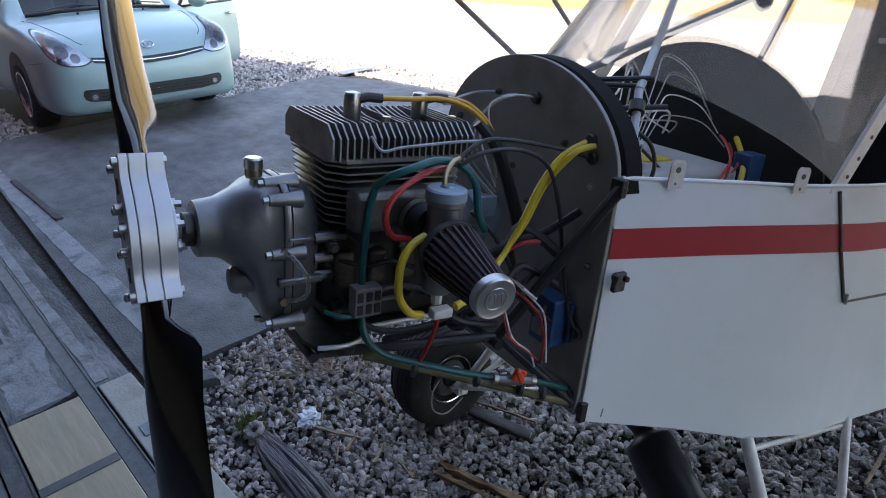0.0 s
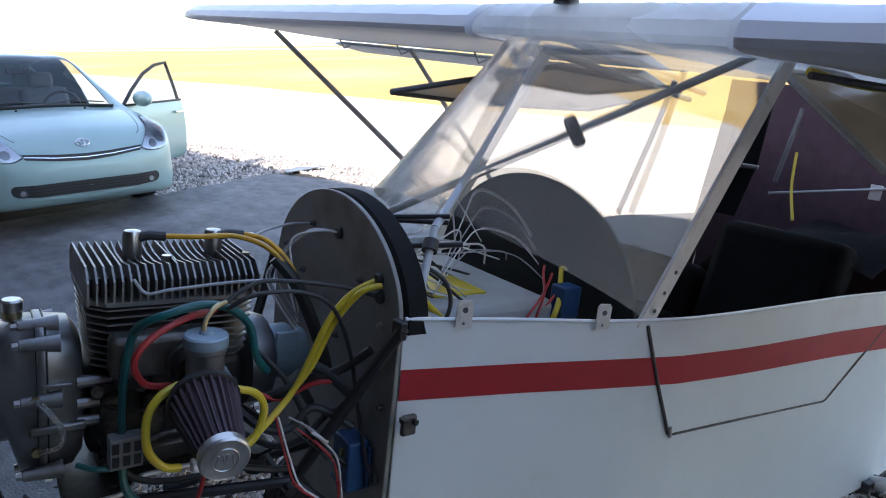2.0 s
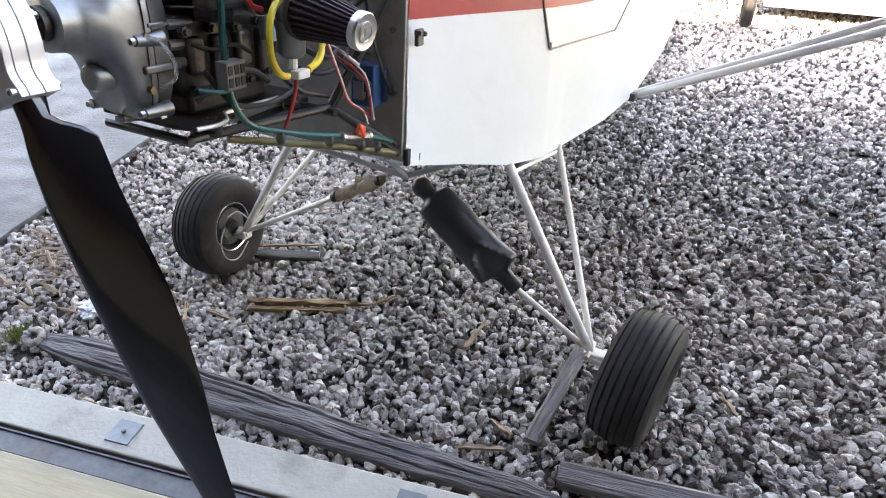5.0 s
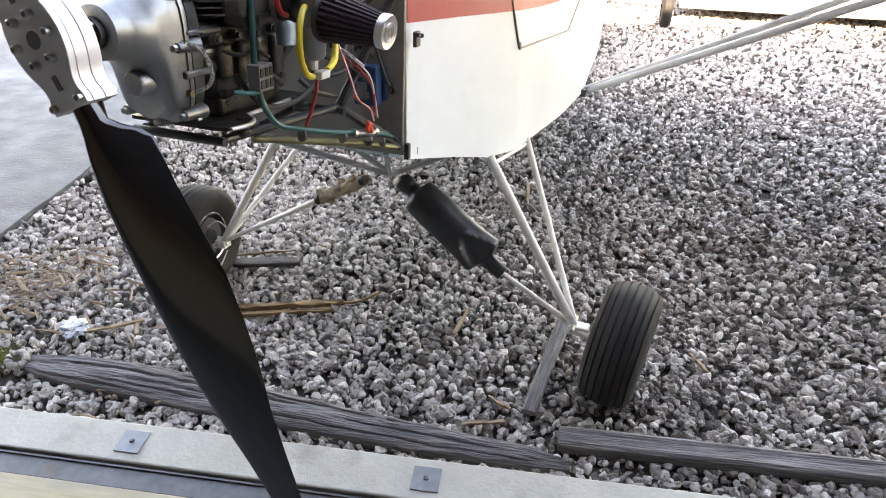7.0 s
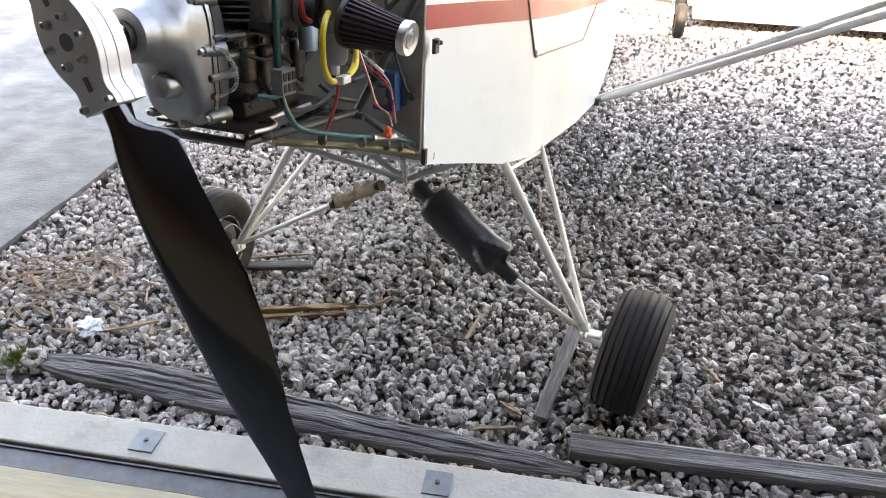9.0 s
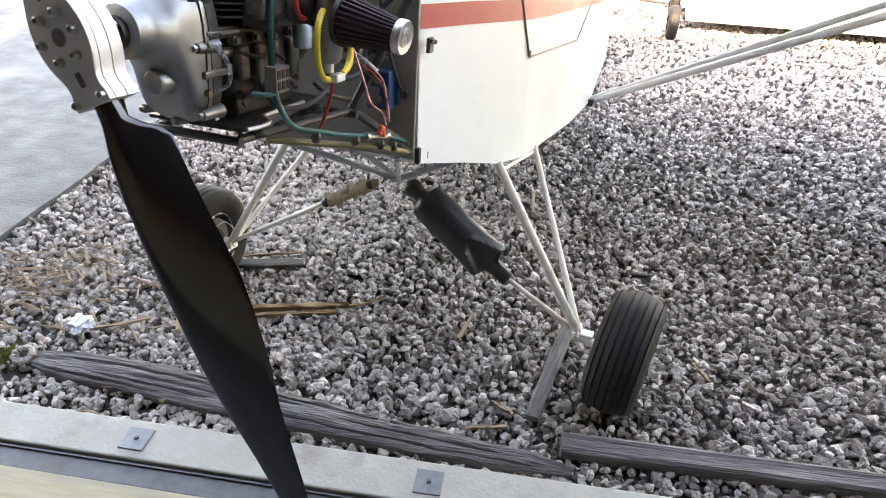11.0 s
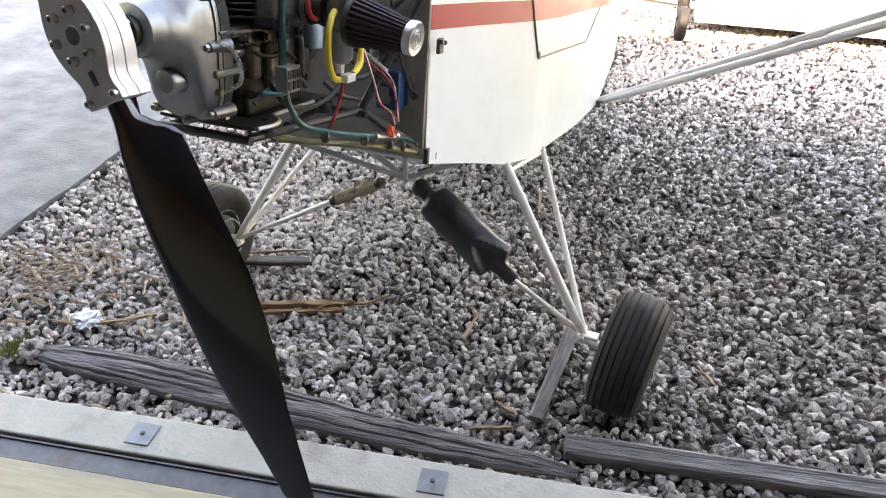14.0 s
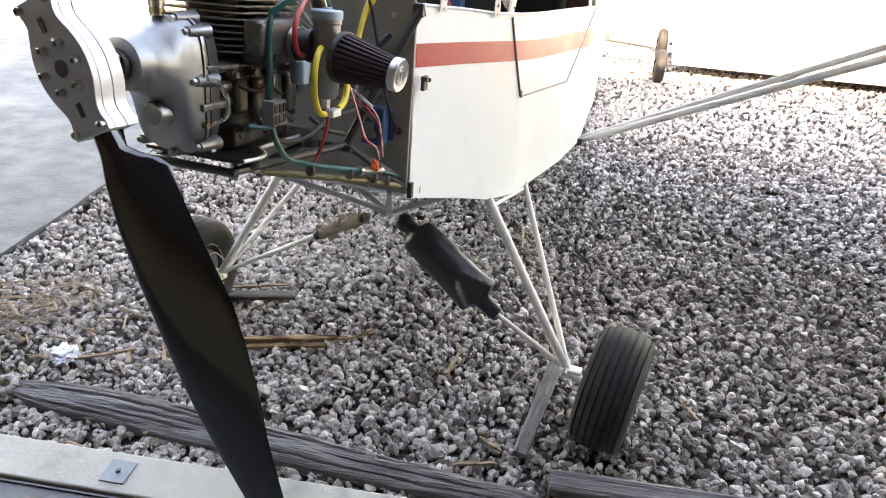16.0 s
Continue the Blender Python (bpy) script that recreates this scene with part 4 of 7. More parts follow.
rw = part("right_wing", wing(1, 0.74, 4.1), "wing", plane, "pale blue-grey fabric wing")
part("centre_section", wing(1, -0.145, 0.735), "skylight", plane, "translucent plastic roof between the wings")
lw = part("left_wing", wing(-1, -0.16, -4.4), "wing", plane, "pale blue-grey fabric wing")
for wg, w0, w1 in ((rw, 0.95, 3.9), (lw, -0.4, -4.2)):
    part("flaperon", Geo().loft([[(1.69 + x, w, 0.575 + 0.05 * (w - 0.29) + y) for x, y in ((0, 0), (0.05, 0.022), (0.26, -0.035), (0.05, -0.012))] for w in (w0, w1)]), "wing", wg, "narrow flaperon behind the wing")
    for k in (0.08, 0.36, 0.64, 0.92):
        w = w0 + (w1 - w0) * k
        part("flaperon_hanger", Geo().tube([(1.62, w, 0.602 + 0.05 * (w - 0.29)), (1.66, w, 0.545 + 0.05 * (w - 0.29)), (1.72, w, 0.575 + 0.05 * (w - 0.29))], 0.006, 6), "tube_grey", wg)
part("fuel_line", Geo().tube(smooth([(0.96, -0.14, 0.56), (1.1, -0.2, 0.545), (1.3, -0.3, 0.55), (1.6, -0.42, 0.53)]), 0.010, 8), "hose_yellow", plane, "yellow fuel line under the wing root")
part("root_rib", Geo().tube([(0.95, -0.15, 0.55), (1.7, -0.5, 0.53)], 0.009, 8), "rail", plane)

# gull-wing doors held open
for c, edge in (([(0.97, -0.07, 0.560), (1.0, -0.333, 0.356), (1.25, -0.447, 0.331), (1.75, -0.45, 0.33), (1.78, -0.25, 0.57)], "white_tube"), ([(0.49, 0.95, 0.41), (1.02, 0.75, 0.56), (1.70, 0.72, 0.55), (1.60, 1.10, 0.44), (0.95, 1.0, 0.41)], "rail")):
    c = [Vector(p) for p in c]
    g = Geo()
    mid = sum(c, Vector()) / len(c)
    for a, b in zip(c, c[1:] + c[:1]):
        g.add([mid, a, b, mid + Vector((0, 0, 0.004)), a + Vector((0, 0, 0.004)), b + Vector((0, 0, 0.004))], [(0, 1, 2), (3, 5, 4)])
    door = part("cabin_door", g, "tan_fabric", plane, "tan translucent gull-wing door held open")
    for a, b in zip(c, c[1:] + c[:1]):
        part("door_frame", Geo().tube([a, b], 0.010, 8), edge, door)

# lift struts, coloured pale for the haze and glare over them
for mir in (False, True):
    f = lambda w: 2 * WC - w if mir else w
    base = Vector((1.62, f(-0.285), -0.615))
    for k, (s, w, h) in enumerate(((0.75, 2.68, 0.675), (1.35, 2.23, 0.66)) if mir else ((0.75, -2.40, 0.45), (1.25, -2.35, 0.43))):
        top = Vector((s, w, h))
        part("lift_strut", Geo().tube([base + Vector((0, 0, 0.012 * k)), top], (0.019 if k == 0 else 0.016) * (0.72 if mir else 1), 12, flat=0.6), "white_tube" if mir else "strut_grey", plane, "grey streamlined lift strut")
    part("strut_fitting", Geo().box(base, (0.10, 0.03, 0.035)), "rail", plane, "dark strut end fitting", 0.004)


# ---- landing gear ----
def wheel(name, c, axis, label):
    c, axis = Vector(c), Vector(axis).normalized()
    hub = part(name, Geo().lathe(c, axis, [(-0.070, 0.030), (-0.065, 0.034), (-0.035, 0.040), (-0.025, 0.085), (-0.055, 0.094), (-0.066, 0.102), (-0.066, 0.108), (0.066, 0.108), (0.066, 0.102), (0.055, 0.094), (0.025, 0.085), (0.035, 0.040), (0.07, 0.03)], 32), "rim_dark", plane, label)
    prof = [(-0.062, 0.104), (-0.078, 0.118), (-0.091, 0.145), (-0.092, 0.170), (-0.084, 0.192), (-0.074, 0.204)]
    ribs = 6
    crown = lambda x: 0.2020 + 0.018 * (1 - (x / 0.074) ** 2)
    for i in range(ribs):
        x0 = -0.074 + 0.148 * i / ribs
        x1 = -0.074 + 0.148 * (i + 1) / ribs
        prof += [(x0 + 0.0022, crown(x0) - 0.0055), (x0 + 0.0042, crown(x0)), (x1 - 0.0042, crown(x1)), (x1 - 0.0022, crown(x1) - 0.0055)]
    prof += [(0.074, 0.204), (0.084, 0.192), (0.092, 0.170), (0.091, 0.145), (0.078, 0.118), (0.062, 0.104)]
    part("tyre", Geo().lathe(c, axis, prof, 72, caps=False), "rubber", hub, "worn black ribbed tyre", sharp=25)
    part("rim_lip", Geo().tube([c + axis.orthogonal().normalized() * 0 + (Matrix.Rotation(t, 3, axis) @ axis.orthogonal().normalized()) * 0.104 - axis * 0.064 for t in np.linspace(0, 2 * math.pi, 40)], 0.004, 6), "chrome", hub)
    part("rim_lip", Geo().tube([c + (Matrix.Rotation(t, 3, axis) @ axis.orthogonal().normalized()) * 0.104 + axis * 0.064 for t in np.linspace(0, 2 * math.pi, 40)], 0.004, 6), "chrome", hub)
    part("brake_drum", Geo().lathe(c - axis * 0.055, axis, [(0, 0.02), (0.0, 0.080), (0.11, 0.080), (0.11, 0.02)], 24), "rail", hub)
    return hub


NB, FB = Vector((0.419, -0.506, -1.206)), Vector((0.482, 1.036, -1.198))
wheel("near_wheel", (0.345, -0.678, -1.196), (0.12, 1, 0.095), "ribbed main wheel beside the kerb")
fwl = wheel("far_wheel", (0.445, 1.135, -1.172), (-0.06, 1, -0.06), "ribbed main wheel on the far side")
part("brake_arm", Geo().prism([(0.36, 1.050, -1.150), (0.385, 1.050, -1.135), (0.425, 1.052, -1.205), (0.405, 1.052, -1.225)], (0, 0.006, 0)), "bracket", fwl, "worn steel brake arm")
part("brake_cable", Geo().tube(smooth([(0.375, 1.046, -1.145), (0.335, 1.03, -1.19), (0.345, 1.02, -1.26), (0.41, 1.02, -1.29), (0.49, 1.03, -1.245)]), 0.0030, 6), "wire_grey", fwl)
part("brake_cable", Geo().tube(smooth([(0.40, 1.046, -1.10), (0.45, 1.035, -1.09), (0.50, 1.03, -1.14)]), 0.0030, 6), "wire_grey", fwl)
for B, f in ((NB, lambda w: w), (FB, lambda w: 0.545 - w)):
    part("gear_leg", Geo().tube([(0.454, f(-0.136), -0.632), B], 0.0158, 14), "white_tube", plane, "white tubular gear leg")
    part("gear_leg", Geo().tube([(0.863, f(-0.178), -0.670), B + Vector((0.02, 0, 0.0))], 0.0115, 12), "white_tube", plane, "white tubular gear leg")
    part("gear_brace", Geo().tube([(0.475, f(-0.150), -0.662), (0.86, f(-0.180), -0.690)], 0.007, 10), "white_tube", plane)
    part("axle", Geo().tube([B + Vector((0, f(0.02) - f(0), 0.0)), B + Vector((-0.03, f(-0.10) - f(0), -0.03))], 0.016, 12), "white_tube", plane)
    part("axle_bracket", Geo().box(B + Vector((0.0, f(-0.02) - f(0), -0.01)), (0.05, 0.075, 0.035)), "white_tube", plane, "welded axle bracket with bolts", 0.005)
    part("bracket_bolt", Geo().lathe(B + Vector((-0.05, 0, 0.004)), (1, 0, 0), [(0, 0.009), (0.1, 0.009)], 6), "steel", plane)
# cabane under the belly and the two shock struts
AP = Vector((0.45, 0.235, -0.755))
for a in ((0.02, 0.06, -0.530), (0.02, 0.50, -0.530), (0.60, -0.05, -0.645), (0.60, 0.60, -0.645)):
    part("cabane_tube", Geo().tube([a, AP], 0.012, 10, flat=0.6), "tube_grey", plane)
st, en = Vector((0.462, 0.165, -0.795)), Vector((0.440, -0.210, -1.058))
d = (en - st)
dn = d.normalized()
face = Vector((-0.88, -0.25, 0.41))          # the flat side of the folded boot
face = (face - dn * face.dot(dn)).normalized()
across = dn.cross(face)
rings = []
# along, half width, half thickness: knotted top, bag, folded lower end, flat sleeve
BOOT = [(-0.10, 0.016, 0.016), (-0.07, 0.030, 0.026), (-0.02, 0.033, 0.028), (0.03, 0.025, 0.022), (0.07, 0.028, 0.024), (0.095, 0.046, 0.034), (0.13, 0.051, 0.040), (0.25, 0.0525, 0.044), (0.45, 0.053, 0.044), (0.62, 0.054, 0.040), (0.74, 0.057, 0.033), (0.805, 0.060, 0.027), (0.83, 0.056, 0.022), (0.855, 0.032, 0.018), (0.90, 0.025, 0.015), (1.03, 0.024, 0.014), (1.035, 0.012, 0.010)]
bt, bw, bh = zip(*[(t, w * (1.38 if 0.08 < t < 0.84 else 1.12), h * 1.25) for t, w, h in BOOT])
for t in list(np.linspace(-0.10, 0.10, 14)) + list(np.linspace(0.12, 0.54, 12)) + list(np.linspace(0.555, 0.86, 30)) + [0.88, 0.92, 0.97, 1.03, 1.035]:
    hw, hh = np.interp(t, bt, bw), np.interp(t, bt, bh)
    row = []
    for j in range(44):
        a = 2 * math.pi * j / 44
        u, v = math.cos(a), math.sin(a)
        k = 1 + 0.03 * noise.noise(Vector((u * 1.5, v * 1.5, t * 7)))
        lift = 0.0
        if v > 0 and t > 0.56:
            w = 0.80 * math.sqrt(max(0.0, (t - 0.56) / 0.27))
            q = abs(u - 0.10) - w
            fade = min(1.0, (t - 0.56) / 0.08) * min(1.0, max(0.0, (0.90 - t) / 0.06))
            lift = fade * v ** 0.5 * (0.011 * math.exp(-(q / 0.16) ** 2) - (0.016 if q < 0 else 0.0) * min(1.0, -q / 0.35))
        skew = 0.010 * max(0.0, 1 - abs(t - 0.80) / 0.12) * u * abs(u)
        row.append(st + d * (t - skew * 2.0) + across * (u * hw * k) + face * (v * hh * k + lift))
    rings.append(row)
part("shock_boot", Geo().loft(rings), "muff", plane, "black rubber boot folded over the shock strut", sharp=60)
part("shock_rod", Geo().tube([en, NB], 0.010, 12), "white_tube", plane)
fs, fe = Vector((0.46, 0.33, -0.79)), Vector((0.449, 0.555, -0.915))
fd_ = (fe - fs).normalized()
fx = Vector((-0.6, -0.5, 0.62))
fx = (fx - fd_ * fx.dot(fd_)).normalized()
fy = fd_.cross(fx)
rings = []
for i, t in enumerate(np.linspace(-0.04, 1.04, 34)):
    hw = np.interp(t, [-0.04, 0.05, 0.25, 0.5, 0.72, 0.9, 1.04], [0.010, 0.020, 0.030, 0.022, 0.027, 0.020, 0.009])
    rings.append([fs.lerp(fe, t) + (fy * math.cos(a) + fx * math.sin(a) * 0.45) * hw * (1 + 0.28 * noise.noise(Vector((math.cos(a) * 2, math.sin(a) * 2, t * 11)))) for a in np.linspace(0, 2 * math.pi, 19)[:-1]])
wrp = part("shock_boot", Geo().loft(rings), "leather", plane, "torn tan leather wrap on the far shock strut", sharp=50)
for t in (0.10, 0.93):
    part("wrap_tie", Geo().lathe(fs.lerp(fe, t), fd_, [(-0.008, 0.019), (0.008, 0.019)], 12), "hose_black", wrp)
for t, l in ((0.35, 0.05), (0.6, -0.045), (0.78, 0.04)):
    p = fs.lerp(fe, t)
    part("torn_flap", Geo().prism([p, p + fd_ * 0.05, p + fd_ * 0.035 + fy * l, p + fd_ * 0.010 + fy * l * 0.8], fx * 0.004), "leather", wrp)
part("shock_rod", Geo().tube([fe, FB], 0.010, 12), "white_tube", plane)


# ---- propeller ----
HC = Vector((-0.765, 0.345, -0.138))
TH = radians(25.0)
bd = Vector((0, -math.sin(TH), -math.cos(TH)))   # along the lower blade
bs = Vector((0, math.cos(TH), -math.sin(TH)))    # across, in the disc
hub = part("propeller_hub", Geo().lathe(HC + Vector((0.03, 0, 0)), (1, 0, 0), [(0, 0.056), (0.010, 0.056), (0.010, 0.022), (0.075, 0.022)], 30), "alu", plane, "machined aluminium clamp hub")


def hub_plate(s0, s1, name, k=1.0):
    half = [(0.124, 0.043), (0.108, 0.0425), (0.094, 0.0375), (0.080, 0.0375), (0.066, 0.043), (0.052, 0.050), (0.036, 0.056), (0.018, 0.060), (0.0, 0.0615)]
    half = [(x, y * k) for x, y in half]
    prof = half + [(-x, y) for x, y in reversed(half[:-1])] + [(-x, -y) for x, y in half] + [(x, -y) for x, y in reversed(half[:-1])]
    g = Geo().prism([HC + Vector((s0, 0, 0)) + bd * x + bs * y for x, y in prof], (s1 - s0, 0, 0))
    return part(name, g, "alu", hub, "", 0.0014, sharp=28)


hub_plate(-0.036, -0.0215, "front_plate", 1.03)
hub_plate(-0.0200, 0.0065, "middle_plate")
hub_plate(0.0075, 0.036, "rear_plate")
part("plate_gap", Geo().lathe(HC + Vector((-0.0216, 0, 0)), (1, 0, 0), [(0, 0.056), (0.002, 0.056)], 24), "rail", hub)
part("bore", Geo().lathe(HC + Vector((-0.0372, 0, 0)), (1, 0, 0), [(0, 0.0155), (0.002, 0.0155)], 20), "rail", hub)
part("bore_rim", Geo().lathe(HC + Vector((-0.0368, 0, 0)), (1, 0, 0), [(0, 0.0175), (0.002, 0.019)], 24), "alu", hub)
for k in range(6):
    t = math.pi / 6 + math.pi / 3 * k + math.pi / 6
    o = HC + bd * math.cos(t + math.pi / 6) * 0.043 + bs * math.sin(t + math.pi / 6) * 0.043
    hb = part("hub_bolt", Geo().lathe(o + Vector((-0.0485, 0, 0)), (1, 0, 0), [(0, 0.0060), (0.001, 0.0072), (0.0115, 0.0072), (0.0115, 0.0095), (0.0135, 0.0095)], 14), "steel", hub)
    part("socket", Geo().lathe(o + Vector((-0.0491, 0, 0)), (1, 0, 0), [(0, 0.0042), (0.0012, 0.0042)], 6), "rail", hb)
    part("hub_nut", Geo().lathe(o + Vector((0.034, 0, 0)), (1, 0, 0), [(0, 0.011), (0.012, 0.011), (0.012, 0.007), (0.022, 0.007)], 6), "steel", hub)
for x in (0.112, -0.112):
    for y in (0.034, -0.034):
        o = HC + bd * x + bs * y
        cb_ = part("clamp_bolt", Geo().lathe(o + Vector((-0.046, 0, 0)), (1, 0, 0), [(0, 0.006), (0.001, 0.0075), (0.012, 0.0075), (0.080, 0.0075), (0.086, 0.0075)], 12), "steel", hub)
        part("socket", Geo().lathe(o + Vector((-0.0466, 0, 0)), (1, 0, 0), [(0, 0.0042), (0.0012, 0.0042)], 6), "rail", cb_)
for x in (0.076, -0.076):
    part("slot", Geo().box(HC + Vector((-0.0364, 0, 0)) + bd * x, (0.003, 0.010, 0.026), Matrix.Rotation(-TH, 3, "X")), "bracket", hub)


def blade(sg):
    """A twisted blade from the clamp to the tip."""
    rows = []
    for r, lead, trail, th, tw in ((0.095, 0.026, 0.026, 0.040, 62), (0.126, 0.028, 0.026, 0.038, 57), (0.155, 0.030, 0.020, 0.034, 52), (0.172, 0.033, 0.036, 0.031, 49), (0.192, 0.038, 0.062, 0.028, 45), (0.213, 0.043, 0.076, 0.026, 43), (0.30, 0.057, 0.074, 0.022, 34),
                                   (0.40, 0.066, 0.079, 0.019, 28), (0.50, 0.072, 0.084, 0.017, 24), (0.60, 0.076, 0.076, 0.015, 21), (0.70, 0.078, 0.062, 0.013, 18), (0.80, 0.073, 0.040, 0.011, 16), (0.90, 0.065, 0.025, 0.009, 14), (1.00, 0.060, 0.010, 0.007, 13), (1.05, 0.050, 0.002, 0.005, 13), (1.07, 0.035, 0.001, 0.003, 13)):
        a = radians(tw)
        cdir = bs * sg * math.cos(a) * -1 + Vector((-1, 0, 0)) * math.sin(a) * -1
        ndir = (bd * sg).cross(cdir).normalized()
        o = HC + bd * sg * r
        row = []
        for j in range(20):
            t = 2 * math.pi * j / 20
            c = math.cos(t)
            x = c * (trail if c > 0 else lead)
            y = math.sin(t) * th / 2 * (1 - 0.35 * c)
            row.append(o + cdir * x + ndir * y)
        rows.append(row)
    return Geo().loft(rows)


part("blade", blade(1), "prop", hub, "glossy black propeller blade", sharp=50)
part("blade", blade(-1), "prop", hub, "glossy black propeller blade", sharp=50)

# ---- engine ----
EC = 0.32
eng = part("engine", Geo().box((-0.345, EC, -0.215), (0.28, 0.15, 0.17)), "cast_dark", plane, "air-cooled two-stroke engine with finned cylinders", 0.02)
# gearbox
def gring(s, r, hc, hw=None, top=None, bot=None, n=28):
    out = []
    for j in range(n):
        t = 2 * math.pi * j / n
        if hw is None:
            out.append((s, EC + r * math.cos(t), hc + r * math.sin(t)))
        else:
            c, q = math.cos(t), math.sin(t)
            p = 0.55
            out.append((s, EC + hw * math.copysign(abs(c) ** p, c), (top + bot) / 2 + (top - bot) / 2 * math.copysign(abs(q) ** p, q)))
    return out


gb = part("gearbox", Geo().loft([gring(-0.697, 0.044, -0.136), gring(-0.694, 0.050, -0.136), gring(-0.668, 0.053, -0.136), gring(-0.655, 0.056, -0.137), gring(-0.625, 0.075, -0.142),
                                 gring(-0.603, 0, 0, 0.073, -0.058, -0.245), gring(-0.585, 0, 0, 0.079, -0.050, -0.315), gring(-0.560, 0, 0, 0.081, -0.048, -0.330), gring(-0.556, 0, 0, 0.084, -0.045, -0.333),
                                 gring(-0.546, 0, 0, 0.084, -0.045, -0.333), gring(-0.543, 0, 0, 0.079, -0.050, -0.328), gring(-0.505, 0, 0, 0.077, -0.055, -0.322), gring(-0.49, 0, 0, 0.067, -0.08, -0.30)]), "cast", plane, "cast aluminium reduction gearbox", sharp=45)
for ds in (-0.5585, -0.5435):
    rg = [Vector(p) for p in gring(ds, 0, 0, 0.0835, -0.0455, -0.3325)]
    part("flange_seam", Geo().tube(rg + rg[:1], 0.0013, 5), "black_plastic", gb)
part("shaft_seal", Geo().lathe((-0.712, EC, -0.136), (1, 0, 0), [(0, 0.030), (0.018, 0.030), (0.018, 0.044)], 24), "cast_dark", gb)
part("filler_plug", Geo().lathe((-0.588, EC, -0.050), (0, 0, 1), [(0, 0.014), (0.018, 0.014), (0.018, 0.017), (0.034, 0.017), (0.037, 0.014), (0.037, 0.004)], 16), "steel", gb, "steel filler plug")
part("plug_collar", Geo().lathe((-0.588, EC, -0.046), (0, 0, 1), [(0, 0.0155), (0.012, 0.0155)], 16), "brass", gb)
part("round_cover", Geo().lathe((-0.640, EC - 0.012, -0.238), (1, 0, 0), [(0, 0.012), (0.002, 0.022), (0.008, 0.026), (0.06, 0.028)], 22), "cast", gb)
for (w, h) in ((0.065, -0.075), (-0.065, -0.075), (0.078, -0.19), (-0.080, -0.17), (-0.078, -0.305), (0.07, -0.31), (-0.01, -0.325), (-0.035, -0.052)):
    part("case_boss", Geo().lathe((-0.583, EC + w, h), (1, 0, 0), [(0, 0.0085), (0.001, 0.0105), (0.025, 0.0125), (0.060, 0.0165)], 14), "cast", gb)
    part("case_bolt", Geo().lathe((-0.592, EC + w, h), (1, 0, 0), [(0, 0.0065), (0.010, 0.0075)], 6), "steel", gb)
part("sight_tube", Geo().tube(smooth([(-0.562, EC - 0.085, -0.165), (-0.55, EC - 0.108, -0.172), (-0.528, EC - 0.114, -0.21), (-0.53, EC - 0.110, -0.245), (-0.556, EC - 0.088, -0.262)]), 0.0045, 8), "clear_tube", gb, "clear vent tube")
for h in (-0.165, -0.262):
    part("tube_nut", Geo().lathe((-0.562, EC - 0.076, h), (0, -1, 0), [(0, 0.008), (0.014, 0.008)], 6), "brass", gb)
part("side_rib", Geo().box((-0.53, EC - 0.082, -0.145), (0.045, 0.012, 0.008)), "cast", gb, "", 0.002)
part("side_rib", Geo().box((-0.53, EC - 0.082, -0.225), (0.085, 0.014, 0.016)), "cast", gb, "", 0.004)
part("label_sticker", Geo().box((-0.545, EC - 0.0855, -0.315), (0.012, 0.002, 0.012)), "wire_white", gb)
for h in (-0.15, -0.19, -0.225):
    part("stud", Geo().tube([(-0.50, EC - 0.07, h), (-0.44, EC - 0.07, h)], 0.011, 10), "cast", eng)

for i in range(4):
    part("case_lug", Geo().box((-0.445 + 0.068 * i, EC - 0.080, -0.215 - 0.012 * (i % 2)), (0.040, 0.030, 0.075 + 0.02 * (i % 2))), "cast_mid", eng, "", 0.009)
for s_, h_ in ((-0.47, -0.165), (-0.40, -0.165), (-0.33, -0.17), (-0.26, -0.165), (-0.455, -0.285), (-0.38, -0.285), (-0.30, -0.285), (-0.24, -0.275)):
    part("case_bolt", Geo().lathe((s_, EC - 0.078, h_), (0, -1, 0), [(0, 0.011), (0.014, 0.011), (0.014, 0.0075), (0.022, 0.0075)], 8), "cast_mid", eng)
part("cross_pipe", Geo().tube(smooth([(-0.47, EC - 0.10, -0.30), (-0.42, EC - 0.115, -0.27), (-0.36, EC - 0.11, -0.255), (-0.29, EC - 0.10, -0.27), (-0.24, EC - 0.09, -0.30)]), 0.007, 8), "bracket", eng)
part("cross_pipe", Geo().tube(smooth([(-0.46, EC - 0.09, -0.19), (-0.41, EC - 0.105, -0.205), (-0.36, EC - 0.11, -0.20), (-0.30, EC - 0.10, -0.225)]), 0.005, 8), "hose_black", eng)
part("bottle", Geo().lathe((-0.275, EC - 0.135, -0.20), (0, 0, 1), [(0, 0.010), (0.004, 0.022), (0.05, 0.024), (0.06, 0.018), (0.07, 0.012)], 16), "starter_blue", eng, "blue-grey canister beside the crankcase")

# cylinders: level fins, then the shared head with upright fins
bar = Geo()
for s in (-0.418, -0.275):
    bar.lathe((s, EC, -0.14), (0, 0, 1), [(0, 0.055), (0.15, 0.055)], 24)
part("cylinder_barrel", bar, "cast_dark", eng)
def fin_outline(hw, s0, s1, c=0.03):
    return [(s0 + c, EC - hw), (s1 - c, EC - hw), (s1, EC - hw + c), (s1, EC + hw - c), (s1 - c, EC + hw), (s0 + c, EC + hw), (s0, EC + hw - c), (s0, EC - hw + c)]


